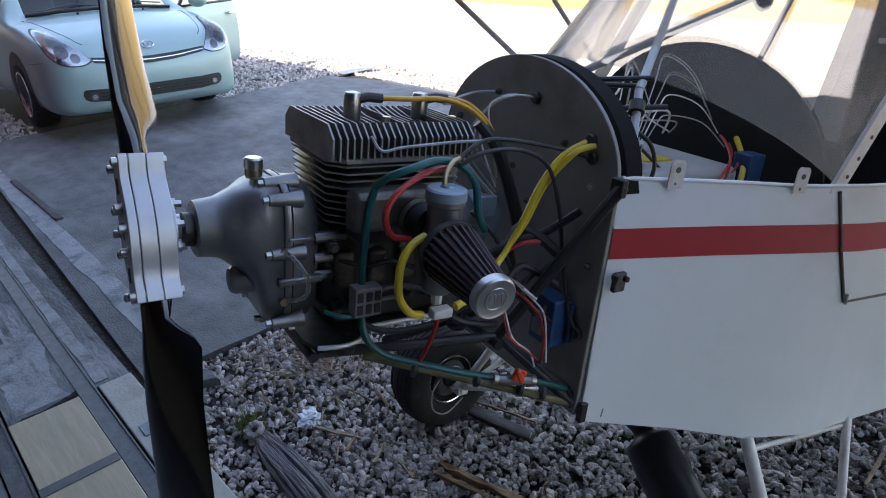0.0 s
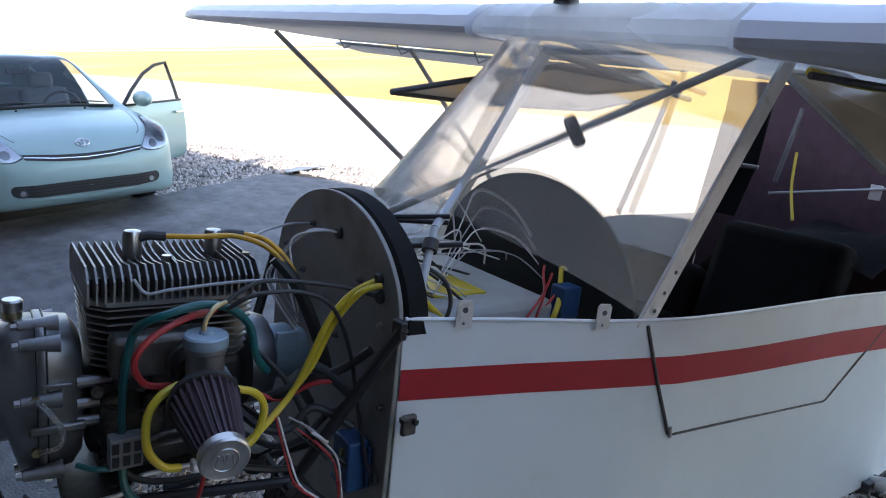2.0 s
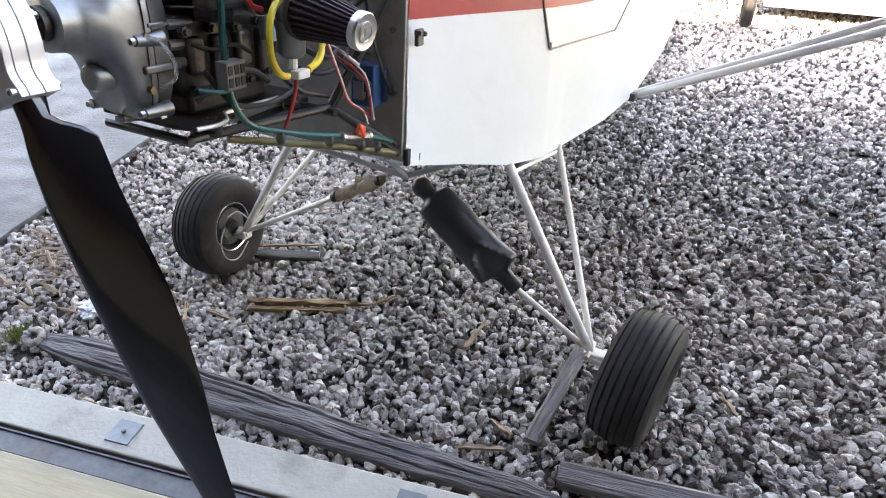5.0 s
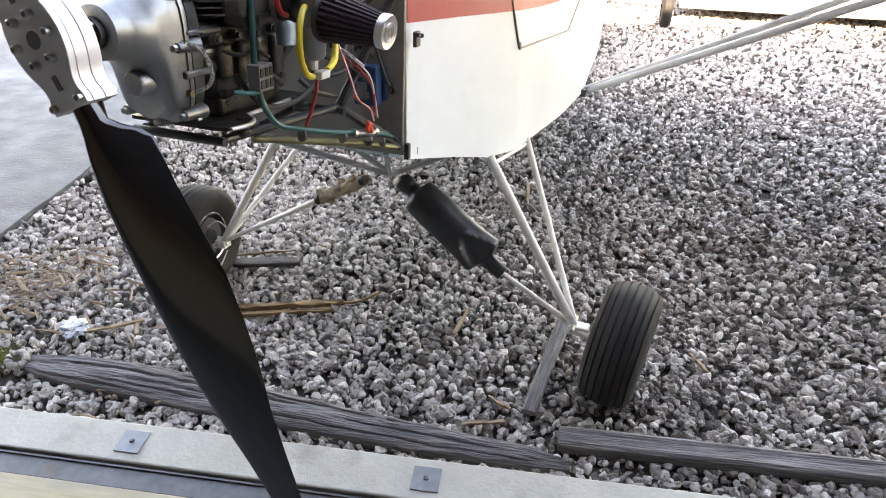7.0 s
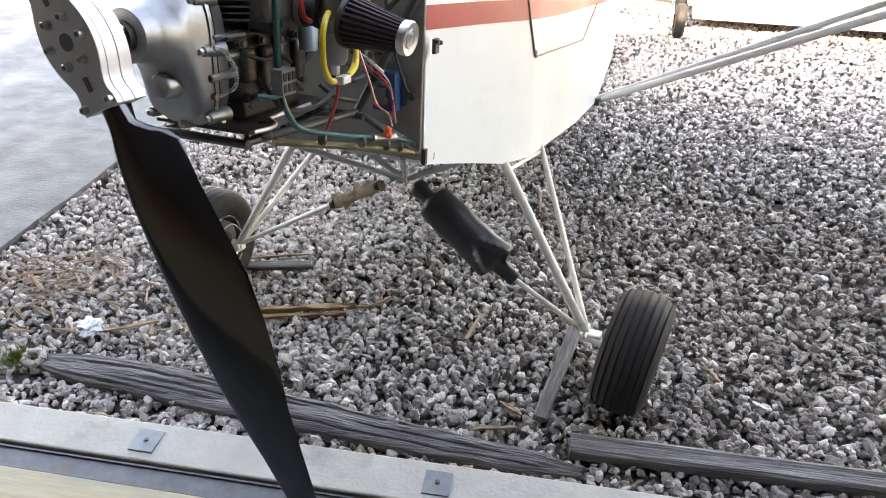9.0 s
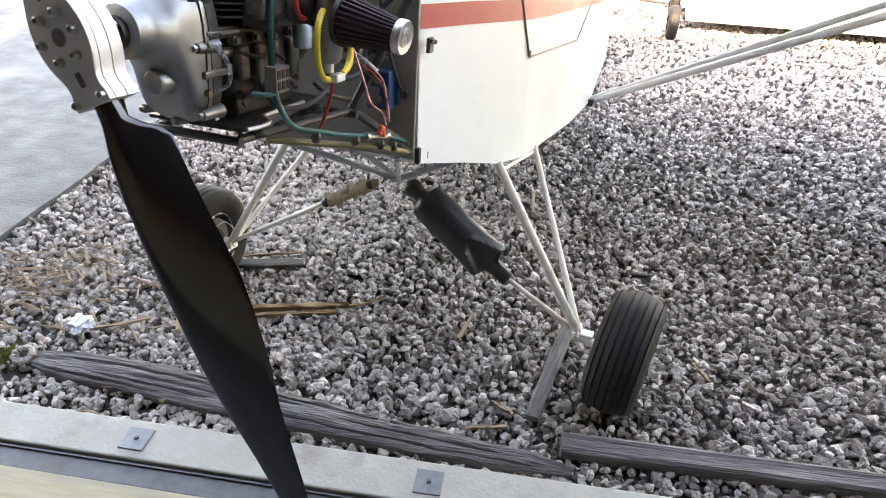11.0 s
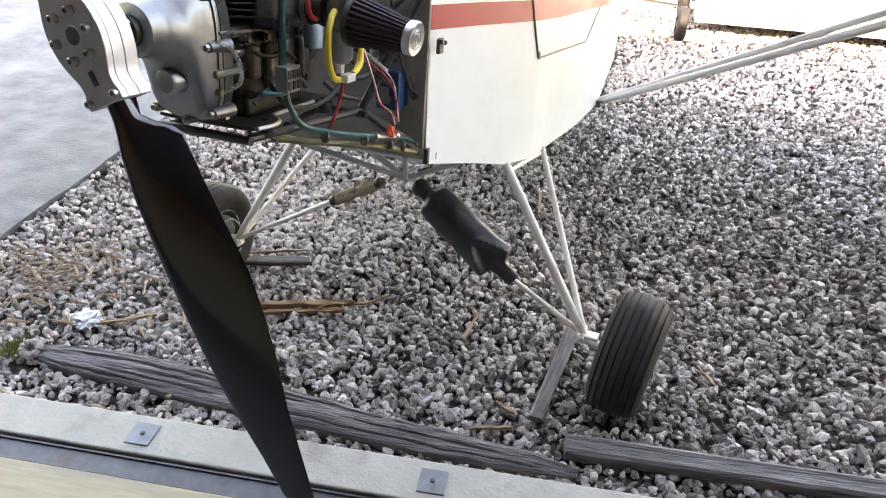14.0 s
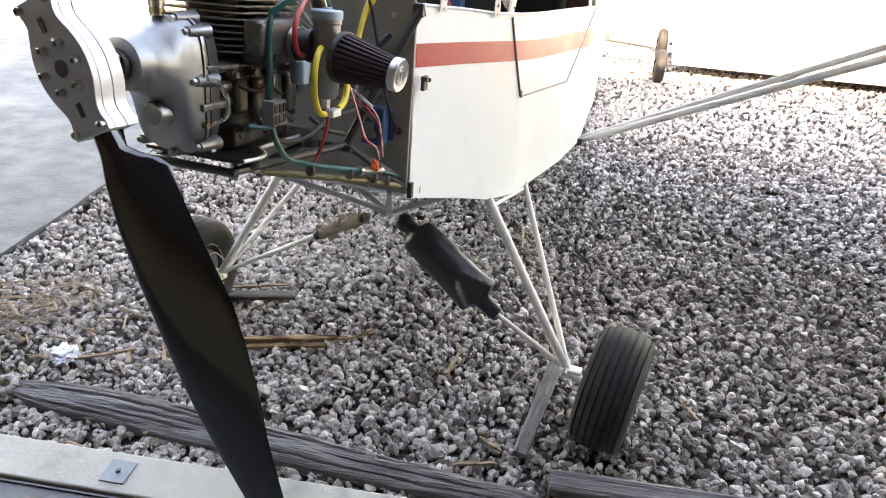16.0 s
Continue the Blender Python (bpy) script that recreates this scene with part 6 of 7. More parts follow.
raw = [car_ring(q) for q in ST]
cols = list(zip(*raw))
KX, KR = 6, 4
dense = [smooth(c, KX) for c in cols]                       # along the car
grid = []
for i in range(len(dense[0])):
    grid.append(smooth([c[i] for c in dense], KR))          # round the half section
nx, nr = len(grid), len(grid[0])
i_cowl, i_roof, i_rear = 6 * KX, 9 * KX, 11 * KX
j_belt, j_sh = 5 * KR, 6 * KR
groups = {"body": Geo(), "windscreen": Geo(), "right_window": Geo(), "left_rear_window": Geo(), "rear_screen": Geo()}
for side in (1, -1):
    for i in range(nx - 1):
        for j in range(nr - 1):
            xm = (grid[i][j].x + grid[i + 1][j].x) / 2
            key = "body"
            if i_cowl <= i < i_roof - 2 and j >= j_sh + 1:
                key = "windscreen"
            elif i_roof + 12 < i < nx - 8 and j >= j_sh + 1 and xm < -3.45:
                key = "rear_screen"
            elif j_belt + 1 <= j < j_sh - 0 and -3.5 < xm < -1.45 and grid[i][j_sh].z - grid[i][j_belt].z > 0.14:
                key = "right_window" if side < 0 else ("left_rear_window" if xm < -2.42 else None)
            if side > 0 and -2.38 < xm < -1.28 and KR + 2 < j < j_belt + 1:
                key = None
            if key:
                q = [grid[i][j], grid[i + 1][j], grid[i + 1][j + 1], grid[i][j + 1]]
                groups[key].add([(p.x, p.y * side, p.z) for p in q], [(0, 1, 2, 3) if side > 0 else (3, 2, 1, 0)])

for i in (0, nx - 1):
    for j in range(nr - 1):
        p, q = grid[i][j], grid[i][j + 1]
        groups["body"].add([(p.x, p.y, p.z), (q.x, q.y, q.z), (q.x, -q.y, q.z), (p.x, -p.y, p.z)], [(0, 1, 2, 3)])


def welded(g):
    me = bpy.data.meshes.new("weld")
    me.from_pydata(g.v, [], g.f)
    bm = bmesh.new()
    bm.from_mesh(me)
    bmesh.ops.remove_doubles(bm, verts=bm.verts, dist=0.003)
    bmesh.ops.dissolve_degenerate(bm, edges=bm.edges, dist=0.0004)
    o = Geo()
    bm.verts.ensure_lookup_table()
    o.v = [tuple(v.co) for v in bm.verts]
    o.f = [tuple(v.index for v in f.verts) for f in bm.faces]
    bm.free()
    return o


body = welded(groups["body"])
tree = BVHTree.FromPolygons([Vector(v) for v in body.v], body.f)
cb = part("body", body, "car", car, "pale green painted body shell", sharp=80)
sm = cb.modifiers.new("skin", "SOLIDIFY")
sm.thickness, sm.offset = 0.012, -1
for k in ("windscreen", "right_window", "left_rear_window", "rear_screen"):
    o = part(k, welded(groups[k]), "car_glass", car, sharp=60)
    o.visible_shadow = False


def decal(name, pts, m, off, parent, label="", rings=5, view="x"):
    """A patch with the given front outline (y, z), or side outline (x, z), laid on the body shell."""
    pts = [Vector((*p, 0)) for p in pts]
    out = []
    for a, b in zip(pts, pts[1:] + pts[:1]):
        n = max(1, int((b - a).length / 0.03))
        out += [a.lerp(b, i / n) for i in range(n)]
    c = sum(out, Vector()) / len(out)
    g = Geo()
    rows = []
    for r in range(rings + 1):
        row = []
        for p in out:
            q = c.lerp(p, max(r / rings, 0.02))
            if view == "x":
                h = tree.ray_cast(Vector((1.0, q.x, q.y)), Vector((-1, 0, 0)))
                row.append((h[0] + h[1] * off * (1 if h[1].x > 0 else -1)) if h[0] else Vector((-0.1, q.x, q.y)))
            else:
                sg = 1 if view == "+y" else -1
                h = tree.ray_cast(Vector((q.x, 3.0 * sg, q.y)), Vector((0, -sg, 0)))
                row.append((h[0] + Vector((0, off * sg, 0))) if h[0] else Vector((q.x, 0.86 * sg, q.y)))
        rows.append(row)
    g.loft(rows, caps=False)
    return part(name, g, m, parent, label, sharp=60)


for sg in (1, -1):
    f = lambda pts: [(y * sg, z) for y, z in pts]
    lamp = [(p.x, p.y) for p in smooth([Vector((y, z, 0)) for y, z in ((0.490, 0.640), (0.56, 0.612), (0.67, 0.618), (0.745, 0.660), (0.785, 0.750), (0.775, 0.835), (0.73, 0.868), (0.665, 0.840), (0.60, 0.775), (0.535, 0.705), (0.490, 0.640))], 3)][:-1]
    hl = decal("headlight", f(lamp), "lamp_in", 0.007, car, "clear headlight with amber corner", 12)
    mid = (0.655, 0.735)
    decal("lamp_gasket", f([(mid[0] + (y - mid[0]) * 1.06, mid[1] + (z - mid[1]) * 1.07) for y, z in lamp]), "car_dark", 0.003, hl, rings=12)
    decal("amber_corner", f([(0.742, 0.765), (0.774, 0.770), (0.766, 0.822), (0.735, 0.852), (0.705, 0.838), (0.728, 0.808)]), "amber", 0.011, hl)
    for cy, cz, r in ((0.600, 0.665, 0.036), (0.680, 0.715, 0.048)):
        decal("bezel", f([(cy + r * math.cos(t), cz + r * math.sin(t)) for t in np.linspace(0, 2 * math.pi, 18)[:-1]]), "bezel_dark", 0.010, hl)
    lens = decal("lens_cover", f([(mid[0] + (y - mid[0]) * 0.97, mid[1] + (z - mid[1]) * 0.97) for y, z in lamp]), "lamp_glass", 0.022, hl, "clear plastic lens", 12)
    lens.visible_shadow = False
    part("bulb_lens", Geo().ball((-0.105, 0.600 * sg, 0.662), 0.020, 10), "chrome", hl)
    part("bulb_lens", Geo().ball((-0.165, 0.680 * sg, 0.712), 0.026, 10), "chrome", hl)
    # shut line of the bonnet along the wing, and of the bumper under the lamp
    ln = []
    for k in np.linspace(0, 1, 22):
        x, y = -0.14 - 0.90 * k, (0.50 + 0.21 * k ** 0.6) * sg
        h = tree.ray_cast(Vector((x, y, 2.0)), Vector((0, 0, -1)))
        if h[0]:
            ln.append(h[0])
    if len(ln) > 4:
        part("bonnet_seam", Geo().tube(ln, 0.0035, 5), "car_dark", car)
    ln = []
    for k in np.linspace(0, 1, 14):
        y, z = (0.70 + 0.30 * k) * sg, 0.640 - 0.03 * k
        h = tree.ray_cast(Vector((-0.20 - 0.32 * k, 2.0 * sg, z)), Vector((0, -sg, 0)))
        if h[0]:
            ln.append(h[0])
    if len(ln) > 4:
        part("bumper_seam", Geo().tube(ln, 0.003, 5), "car_dark", car)
    fl = decal("fog_lamp", f([(0.530 + 0.040 * math.cos(t), 0.350 + 0.040 * math.sin(t)) for t in np.linspace(0, 2 * math.pi, 14)[:-1]]), "bezel_dark", 0.012, car, "round fog lamp")
    decal("fog_lens", f([(0.530 + 0.022 * math.cos(t), 0.350 + 0.022 * math.sin(t)) for t in np.linspace(0, 2 * math.pi, 12)[:-1]]), "lamp_in", 0.016, fl)
    decal("wheel_arch", [(-0.93 + 0.37 * math.cos(t), max(0.185, 0.31 + 0.37 * math.sin(t))) for t in np.linspace(0, 2 * math.pi, 24)[:-1]], "car_dark", 0.003, car, view="+y" if sg > 0 else "-y")
    decal("wheel_arch", [(-3.63 + 0.37 * math.cos(t), max(0.185, 0.31 + 0.37 * math.sin(t))) for t in np.linspace(0, 2 * math.pi, 24)[:-1]], "car_dark", 0.003, car, view="+y" if sg > 0 else "-y")
    for x in (-0.93, -3.63):
        o = Vector((x, 0.68 * sg, 0.30))
        wl = part("wheel", Geo().lathe(o, (0, sg, 0), [(0.0, 0.20), (0.15, 0.21), (0.19, 0.205), (0.192, 0.19), (0.165, 0.17), (0.16, 0.05), (0.17, 0.04), (0.172, 0.0)], 30), "lamp_in", car, "silver alloy wheel")
        part("tyre", Geo().lathe(o, (0, sg, 0), [(0.0, 0.21), (-0.01, 0.29), (0.02, 0.305), (0.15, 0.305), (0.18, 0.29), (0.19, 0.25), (0.188, 0.207)], 36, caps=False), "rubber", wl, "black road tyre")
        for k in range(7):
            t = 2 * math.pi * k / 7
            part("rim_gap", Geo().lathe(o + Vector((0.125 * math.cos(t), 0.167 * sg, 0.125 * math.sin(t))), (0, sg, 0), [(0, 0.038), (0.004, 0.038)], 12), "car_dark", wl)
lower = [(-0.58, 0.414), (-0.42, 0.407), (0.42, 0.407), (0.58, 0.414), (0.605, 0.40), (0.612, 0.37), (0.60, 0.335), (0.57, 0.316), (0.4, 0.300), (-0.4, 0.300), (-0.57, 0.316), (-0.60, 0.335), (-0.612, 0.37), (-0.605, 0.40)]
gr = decal("lower_intake", lower, "car_dark", 0.006, car, "black lower intake", 22)
for z in (0.318, 0.345, 0.372):
    decal("intake_bar", [(-0.5, z), (0.5, z), (0.5, z + 0.006), (-0.5, z + 0.006)], "panel_grey", 0.010, gr, rings=22)
up = decal("upper_grille", [(-0.490, 0.662), (-0.2, 0.640), (0, 0.633), (0.2, 0.640), (0.490, 0.662), (0.47, 0.618), (0.2, 0.584), (0, 0.574), (-0.2, 0.584), (-0.47, 0.618)], "car_dark", 0.006, car, "slim black grille", 22)
for sg in (1, -1):
    decal("grille_bar", [(0.0, 0.600), (0.24 * sg, 0.610), (0.475 * sg, 0.636), (0.475 * sg, 0.643), (0.24 * sg, 0.617), (0.0, 0.607)], "chrome", 0.011, up, rings=4)
    decal("bumper_lip", [(0.0, 0.262), (0.62 * sg, 0.285), (0.66 * sg, 0.305), (0.0, 0.284)], "car", 0.016, car, rings=8)
def on_nose(y, z):
    h = tree.ray_cast(Vector((1.0, y, z)), Vector((-1, 0, 0)))
    return h[0] + Vector((0.004, 0, 0.002))


ring = [(math.cos(t), math.sin(t)) for t in np.linspace(0, 2 * math.pi, 22)]
em = part("badge", Geo().tube([on_nose(0.055 * c, 0.722 + 0.030 * q) for c, q in ring], 0.005, 6), "chrome", car, "oval chrome badge")
for r1, r2, z in ((0.018, 0.028, 0.722), (0.036, 0.010, 0.734)):
    part("badge_oval", Geo().tube([on_nose(r1 * c, z + r2 * q) for c, q in ring], 0.004, 6), "chrome", em)
for y in (-0.25, 0.35):
    part("washer_jet", Geo().ball((-0.98, y, 0.955), 0.012, 6), "car_dark", car)
for y0, y1 in ((-0.55, 0.10), (-0.05, 0.60)):
    part("wiper", Geo().tube([(-1.10, y0, 0.985), (-1.18, (y0 + y1) / 2, 1.025), (-1.17, y1, 0.995)], 0.0065, 6), "car_dark", car)
part("cowl_strip", Geo().tube([(-1.10, -0.66, 0.955), (-1.055, -0.35, 0.978), (-1.05, 0, 0.985), (-1.055, 0.35, 0.978), (-1.10, 0.66, 0.955)], 0.022, 8, flat=0.5), "car_dark", car)
part("right_mirror", Geo().ball((-1.42, -0.93, 1.00), 0.09, 10, (0.7, 1.15, 0.75)).tube([(-1.40, -0.93, 0.97), (-1.38, -0.78, 0.93)], 0.03, 8), "car", car, "dark door mirror")
part("antenna", Geo().tube([(-3.2, 0, 1.44), (-3.35, 0, 1.54)], 0.006, 6), "car_dark", car)
# inside
for y in (0.36, -0.36):
    st_ = part("front_seat", Geo().box((-2.25, y, 0.80), (0.16, 0.48, 0.62), Matrix.Rotation(-0.25, 3, "Y")).box((-1.98, y, 0.50), (0.50, 0.50, 0.16)), "car_seat", car, "grey front seat", 0.05)
    part("headrest", Geo().box((-2.36, y, 1.19), (0.10, 0.25, 0.17)), "car_seat", st_, "", 0.04)
part("rear_seat", Geo().box((-3.25, 0, 0.78), (0.18, 1.25, 0.60), Matrix.Rotation(-0.3, 3, "Y")), "car_seat", car, "grey rear seat", 0.05)
part("dashboard", Geo().box((-1.42, 0, 0.83), (0.45, 1.40, 0.22)), "car_dark", car, "dark dashboard", 0.05)
part("steering_wheel", Geo().tube([(-1.72 + 0.06 * math.sin(t), 0.36 + 0.18 * math.cos(t), 0.92 + 0.17 * math.sin(t)) for t in np.linspace(0, 2 * math.pi, 22)], 0.015, 7), "car_dark", car)
part("cabin_floor", Geo().box((-2.4, 0, 0.27), (2.6, 1.5, 0.06)), "car_dark", car)
part("rear_view_mirror", Geo().box((-1.72, 0, 1.30), (0.03, 0.22, 0.06)), "car_dark", car, "", 0.012)
# open driver door, hinged at the front
DM = Matrix.Translation((-1.30, 0.865, 0)) @ Matrix.Rotation(radians(-57), 4, "Z")
g = Geo()
rows = []
for z, x0, x1, o in ((0.24, 0.10, 1.02, -0.03), (0.30, 0.03, 1.06, 0.0), (0.55, 0.0, 1.08, 0.015), (0.80, 0.0, 1.08, 0.008), (0.93, 0.0, 1.07, -0.02)):
    rows.append([(-x0, o, z), (-x1, o, z), (-x1, o - 0.09, z), (-x0, o - 0.09, z)])
g.loft(rows)
g.v = [tuple(DM @ Vector(p)) for p in g.v]
dr = part("driver_door", g, "car", car, "open pale green driver door", 0.012)
fr = [(-0.02, -0.05, 0.93), (-0.22, -0.075, 1.08), (-0.50, -0.11, 1.25), (-0.78, -0.14, 1.345), (-1.02, -0.15, 1.375), (-1.06, -0.11, 1.15), (-1.06, -0.055, 0.93)]
fr = [DM @ Vector(p) for p in fr]
part("window_frame", Geo().tube(fr, 0.020, 8), "car_dark", dr)
gg = Geo()
gg.add([tuple(p) for p in fr], [tuple(range(len(fr)))])
o = part("window", gg, "car_glass", dr)
o.visible_shadow = False
part("belt_moulding", Geo().tube([DM @ Vector((-0.02, -0.015, 0.935)), DM @ Vector((-1.06, -0.015, 0.935))], 0.012, 6), "car_dark", dr)
part("door_handle", Geo().box(DM @ Vector((-0.93, 0.03, 0.80)), (0.15, 0.03, 0.03), Matrix.Rotation(radians(-57), 3, "Z")), "chrome", dr, "chrome door handle", 0.008)
part("door_mirror", Geo().ball(DM @ Vector((-0.16, 0.10, 1.00)), 0.12, 10, (1.2, 0.8, 0.72)), "car", dr, "pale green door mirror")


# ---- loose things on the ground ----
def timber(name, a, b, wid, thk, m, label, seed, z=0.02, rough=0.3, cat="timber", bow=0.0, group=""):
    """A weathered length of wood with split, uneven edges, from a to b (hangar frame)."""
    rng = random.Random(seed)
    A, B = Vector((*a, z)), Vector((*b, z))
    d = (B - A)
    L_ = d.length
    n = max(6, int(L_ / 0.045))
    rows = []
    for i in range(n + 1):
        t = i / n
        k = 1 - rough * 0.5 * abs(noise.noise(Vector((t * L_ * 6, seed, 0)))) - (rough * 0.5 if i in (0, n) else 0)
        ring = []
        for u, v in ((-0.5, 0), (-0.5, 0.8), (-0.38, 1), (-0.15, 0.95), (0.05, 1.0), (0.12, 0.9), (0.32, 1), (0.5, 0.8), (0.5, 0)):
            ring.append(Vector((t * L_, u * wid * k + bow * math.sin(t * math.pi) + rough * 0.012 * noise.noise(Vector((t * 9, u * 7, seed))), v * thk * (0.85 + 0.15 * k) + rough * 0.016 * noise.noise(Vector((t * 14, v * 3, seed + 5))) * (v > 0))))
        rows.append(ring)
    ang = math.atan2(d.y, d.x)
    return solid(name, Geo().loft(rows), m, label, cat, HG @ Matrix.Translation(A) @ Matrix.Rotation(ang, 4, "Z") @ Matrix.Rotation(math.asin(d.z / L_) if L_ else 0, 4, "Y"), group=group)


def hg(x, y):
    """World ground point to the hangar frame."""
    return (0.698 * x - 0.716 * y, 0.716 * x + 0.698 * y)


def split_plank():
    """A long split timber, wide at one third, its thin end closed by a knot."""
    rows = []
    n = 110
    A, B = Vector((-2.19, 0.955)), Vector((-0.13, 0.800))
    d = (B - A).normalized()
    nr = Vector((-d.y, d.x))
    for i in range(n + 1):
        t = i / n
        c = A.lerp(B, t) + nr * (0.012 * math.sin(t * 5.0 + 0.6) + 0.006 * noise.noise(Vector((t * 8, 2, 0))))
        wid = np.interp(t, [0, 0.03, 0.10, 0.28, 0.62, 0.70, 0.93, 1.0], [0.050, 0.085, 0.130, 0.150, 0.122, 0.112, 0.080, 0.034])
        thk = np.interp(t, [0, 0.06, 0.3, 0.9, 1.0], [0.024, 0.032, 0.038, 0.030, 0.012])
        ring = []
        for u in np.linspace(-0.5, 0.5, 41):
            e = 1 - (2 * abs(u)) ** 6
            grain = 0.0035 * noise.noise(Vector((t * 9, u * 26, 4))) + 0.004 * noise.noise(Vector((t * 40, u * 9, 9)))
            split = 0.0
            for u0, f0, t0, t1 in ((0.16, 3.0, 0.05, 0.55), (-0.24, 2.0, 0.12, 0.40), (-0.30, 4.0, 0.45, 0.95), (0.02, 5.0, 0.62, 0.90), (-0.40, 6.0, 0.02, 0.30), (0.30, 7.0, 0.30, 0.75), (-0.05, 8.0, 0.20, 0.50)):
                if t0 < t < t1:
                    q = (u - u0 - 0.05 * noise.noise(Vector((t * 12, f0, 1)))) / 0.024
                    split += 0.020 * math.exp(-q * q) * min(1.0, (t - t0) / 0.06, (t1 - t) / 0.06)
            ring.append(Vector((*(c + nr * (u * wid * (1 + 0.10 * noise.noise(Vector((t * 16, u, 3)))))), 0.020 + max(0.004, thk * (0.55 + 0.45 * e) + grain - split))))
        ring = [Vector((ring[0].x, ring[0].y, 0.0))] + ring + [Vector((ring[-1].x, ring[-1].y, 0.0))]
        rows.append(ring)
    pl = solid("weathered_plank", Geo().loft(rows), "oldwood", "grey weathered split timber lying along the kerb", "timber", HG)
    part("knot", Geo().tube([Vector((A.x - 0.010 + 0.034 * math.cos(a), A.y - 0.004 + 0.026 * math.sin(a), 0.050 + 0.010 * math.sin(a))) for a in np.linspace(0, 2 * math.pi, 20)], [0.015 + 0.003 * math.sin(3 * i) for i in range(20)], 9), "barkless", pl, "pale knot ring at the plank's end")
    part("knot", Geo().ball((-0.77, 0.872, 0.046), 0.016, 9, (1.5, 1.1, 0.5)), "oldwood", pl)


split_plank()
timber("weathered_beam", (-0.17, 0.885), (1.70, 0.895), 0.080, 0.048, "oldwood", "straight grey weathered beam lying along the kerb", 8, 0.018, 0.12)
timber("fallen_lath", (-9.25, 0.88), (-7.60, 0.98), 0.06, 0.03, "oldwood", "thin grey lath lying beside the door rail", 51, 0.04, 0.3)
timber("fallen_lath", (-9.92, 0.86), (-9.40, 0.80), 0.05, 0.03, "oldwood", "short dark lath at the end of the asphalt", 52, 0.04, 0.4)
timber("flat_bar", (-6.87, 1.03), (-5.50, 1.06), 0.055, 0.022, "darkwood", "dark flat bar lying on the asphalt", 53, 0.034, 0.15, "bar")
timber("chock_board", hg(0.51, 0.88), hg(0.97, 1.155), 0.052, 0.022, "oldwood", "thin grey board lying under the wheel strut", 12, 0.030, 0.15)
timber("split_stick", hg(-0.075, 2.045), hg(0.31, 1.80), 0.030, 0.024, "splinter", "split brown stick on the gravel", 17, 0.022, 0.9)
timber("split_stick", hg(-0.10, 2.01), hg(0.25, 1.785), 0.017, 0.016, "splinter", "split brown stick on the gravel", 19, 0.022, 0.8)
solid("twig", Geo().tube(smooth([(*hg(0.27, 1.82), 0.035), (*hg(0.36, 1.77), 0.03), (*hg(0.46, 1.75), 0.045)]), [0.006] * 6 + [0.005] * 6 + [0.003], 6), "splinter", "thin curved twig on the gravel", "twig", HG)
timber("grey_board", hg(0.05, 2.36), hg(0.30, 2.185), 0.055, 0.02, "darkwood", "short dark board behind the far wheel", 23, 0.022, 0.3)
timber("straw_stalk", hg(0.06, 2.42), hg(0.32, 2.27), 0.012, 0.008, "straw", "dry stalk on the gravel", 29, 0.034, 0.4)
for i, (x0, y0, x1, y1) in enumerate(((-0.24, 2.07, -0.17, 1.97), (-0.30, 2.16, -0.33, 2.05), (-0.62, 2.27, -0.40, 2.19), (-0.45, 2.12, -0.42, 2.22), (0.45, 1.02, 0.47, 0.93), (0.30, 0.98, 0.42, 0.90), (-0.5, 1.7, -0.42, 1.75), (0.55, 1.35, 0.70, 1.44), (1.16, 0.62, 1.19, 0.72), (1.45, 1.9, 1.6, 2.05))):
    timber("wood_chip", hg(x0, y0), hg(x1, y1), 0.014, 0.009, "straw", "pale wood chip on the gravel", 40 + i, 0.036, 0.5, "wood chip", group="wood chips")
rng = random.Random(77)
g = Geo()
for i in range(150):
    x, y = rng.gauss(-0.72, 0.20), rng.gauss(2.78, 0.13)
    if i > 100:
        x, y = rng.uniform(-0.7, 0.5), rng.uniform(1.6, 2.9)
    a, l = rng.uniform(0, math.pi), rng.uniform(0.03, 0.13) * (1 if i < 100 else 0.6)
    p = Vector((*hg(x, y), 0.033 + rng.uniform(0, 0.012)))
    q = p + Vector((math.cos(a) * l, math.sin(a) * l, rng.uniform(-0.006, 0.008)))
    g.tube([p, (p + q) / 2 + Vector((0, 0, 0.003)), q], rng.uniform(0.002, 0.0045), 5, flat=0.45)
for i in range(74):
    if i < 46:
        u, v = rng.gauss(-2.13, 0.22), rng.gauss(1.28, 0.22)
    else:
        u, v = rng.gauss(-2.46, 0.17), rng.gauss(1.46, 0.07)
    a, l = (rng.gauss(2.7, 0.5), rng.uniform(0.05, 0.17)) if i % 4 else (rng.uniform(0, math.pi), rng.uniform(0.06, 0.13))
    p = Vector((u, v, 0.034 + rng.uniform(0, 0.016)))
    q = p + Vector((math.cos(a) * l, math.sin(a) * l, rng.uniform(-0.006, 0.010)))
    g.tube([p, (p + q) / 2 + Vector((0, 0, 0.006)), q], [rng.uniform(0.003, 0.008)] * 2 + [0.002], 5, flat=0.4)
tagged(solid("dry_straw", g, "straw", "scattered dry straw and stalks on the gravel", "straw", HG), kind="stuff")
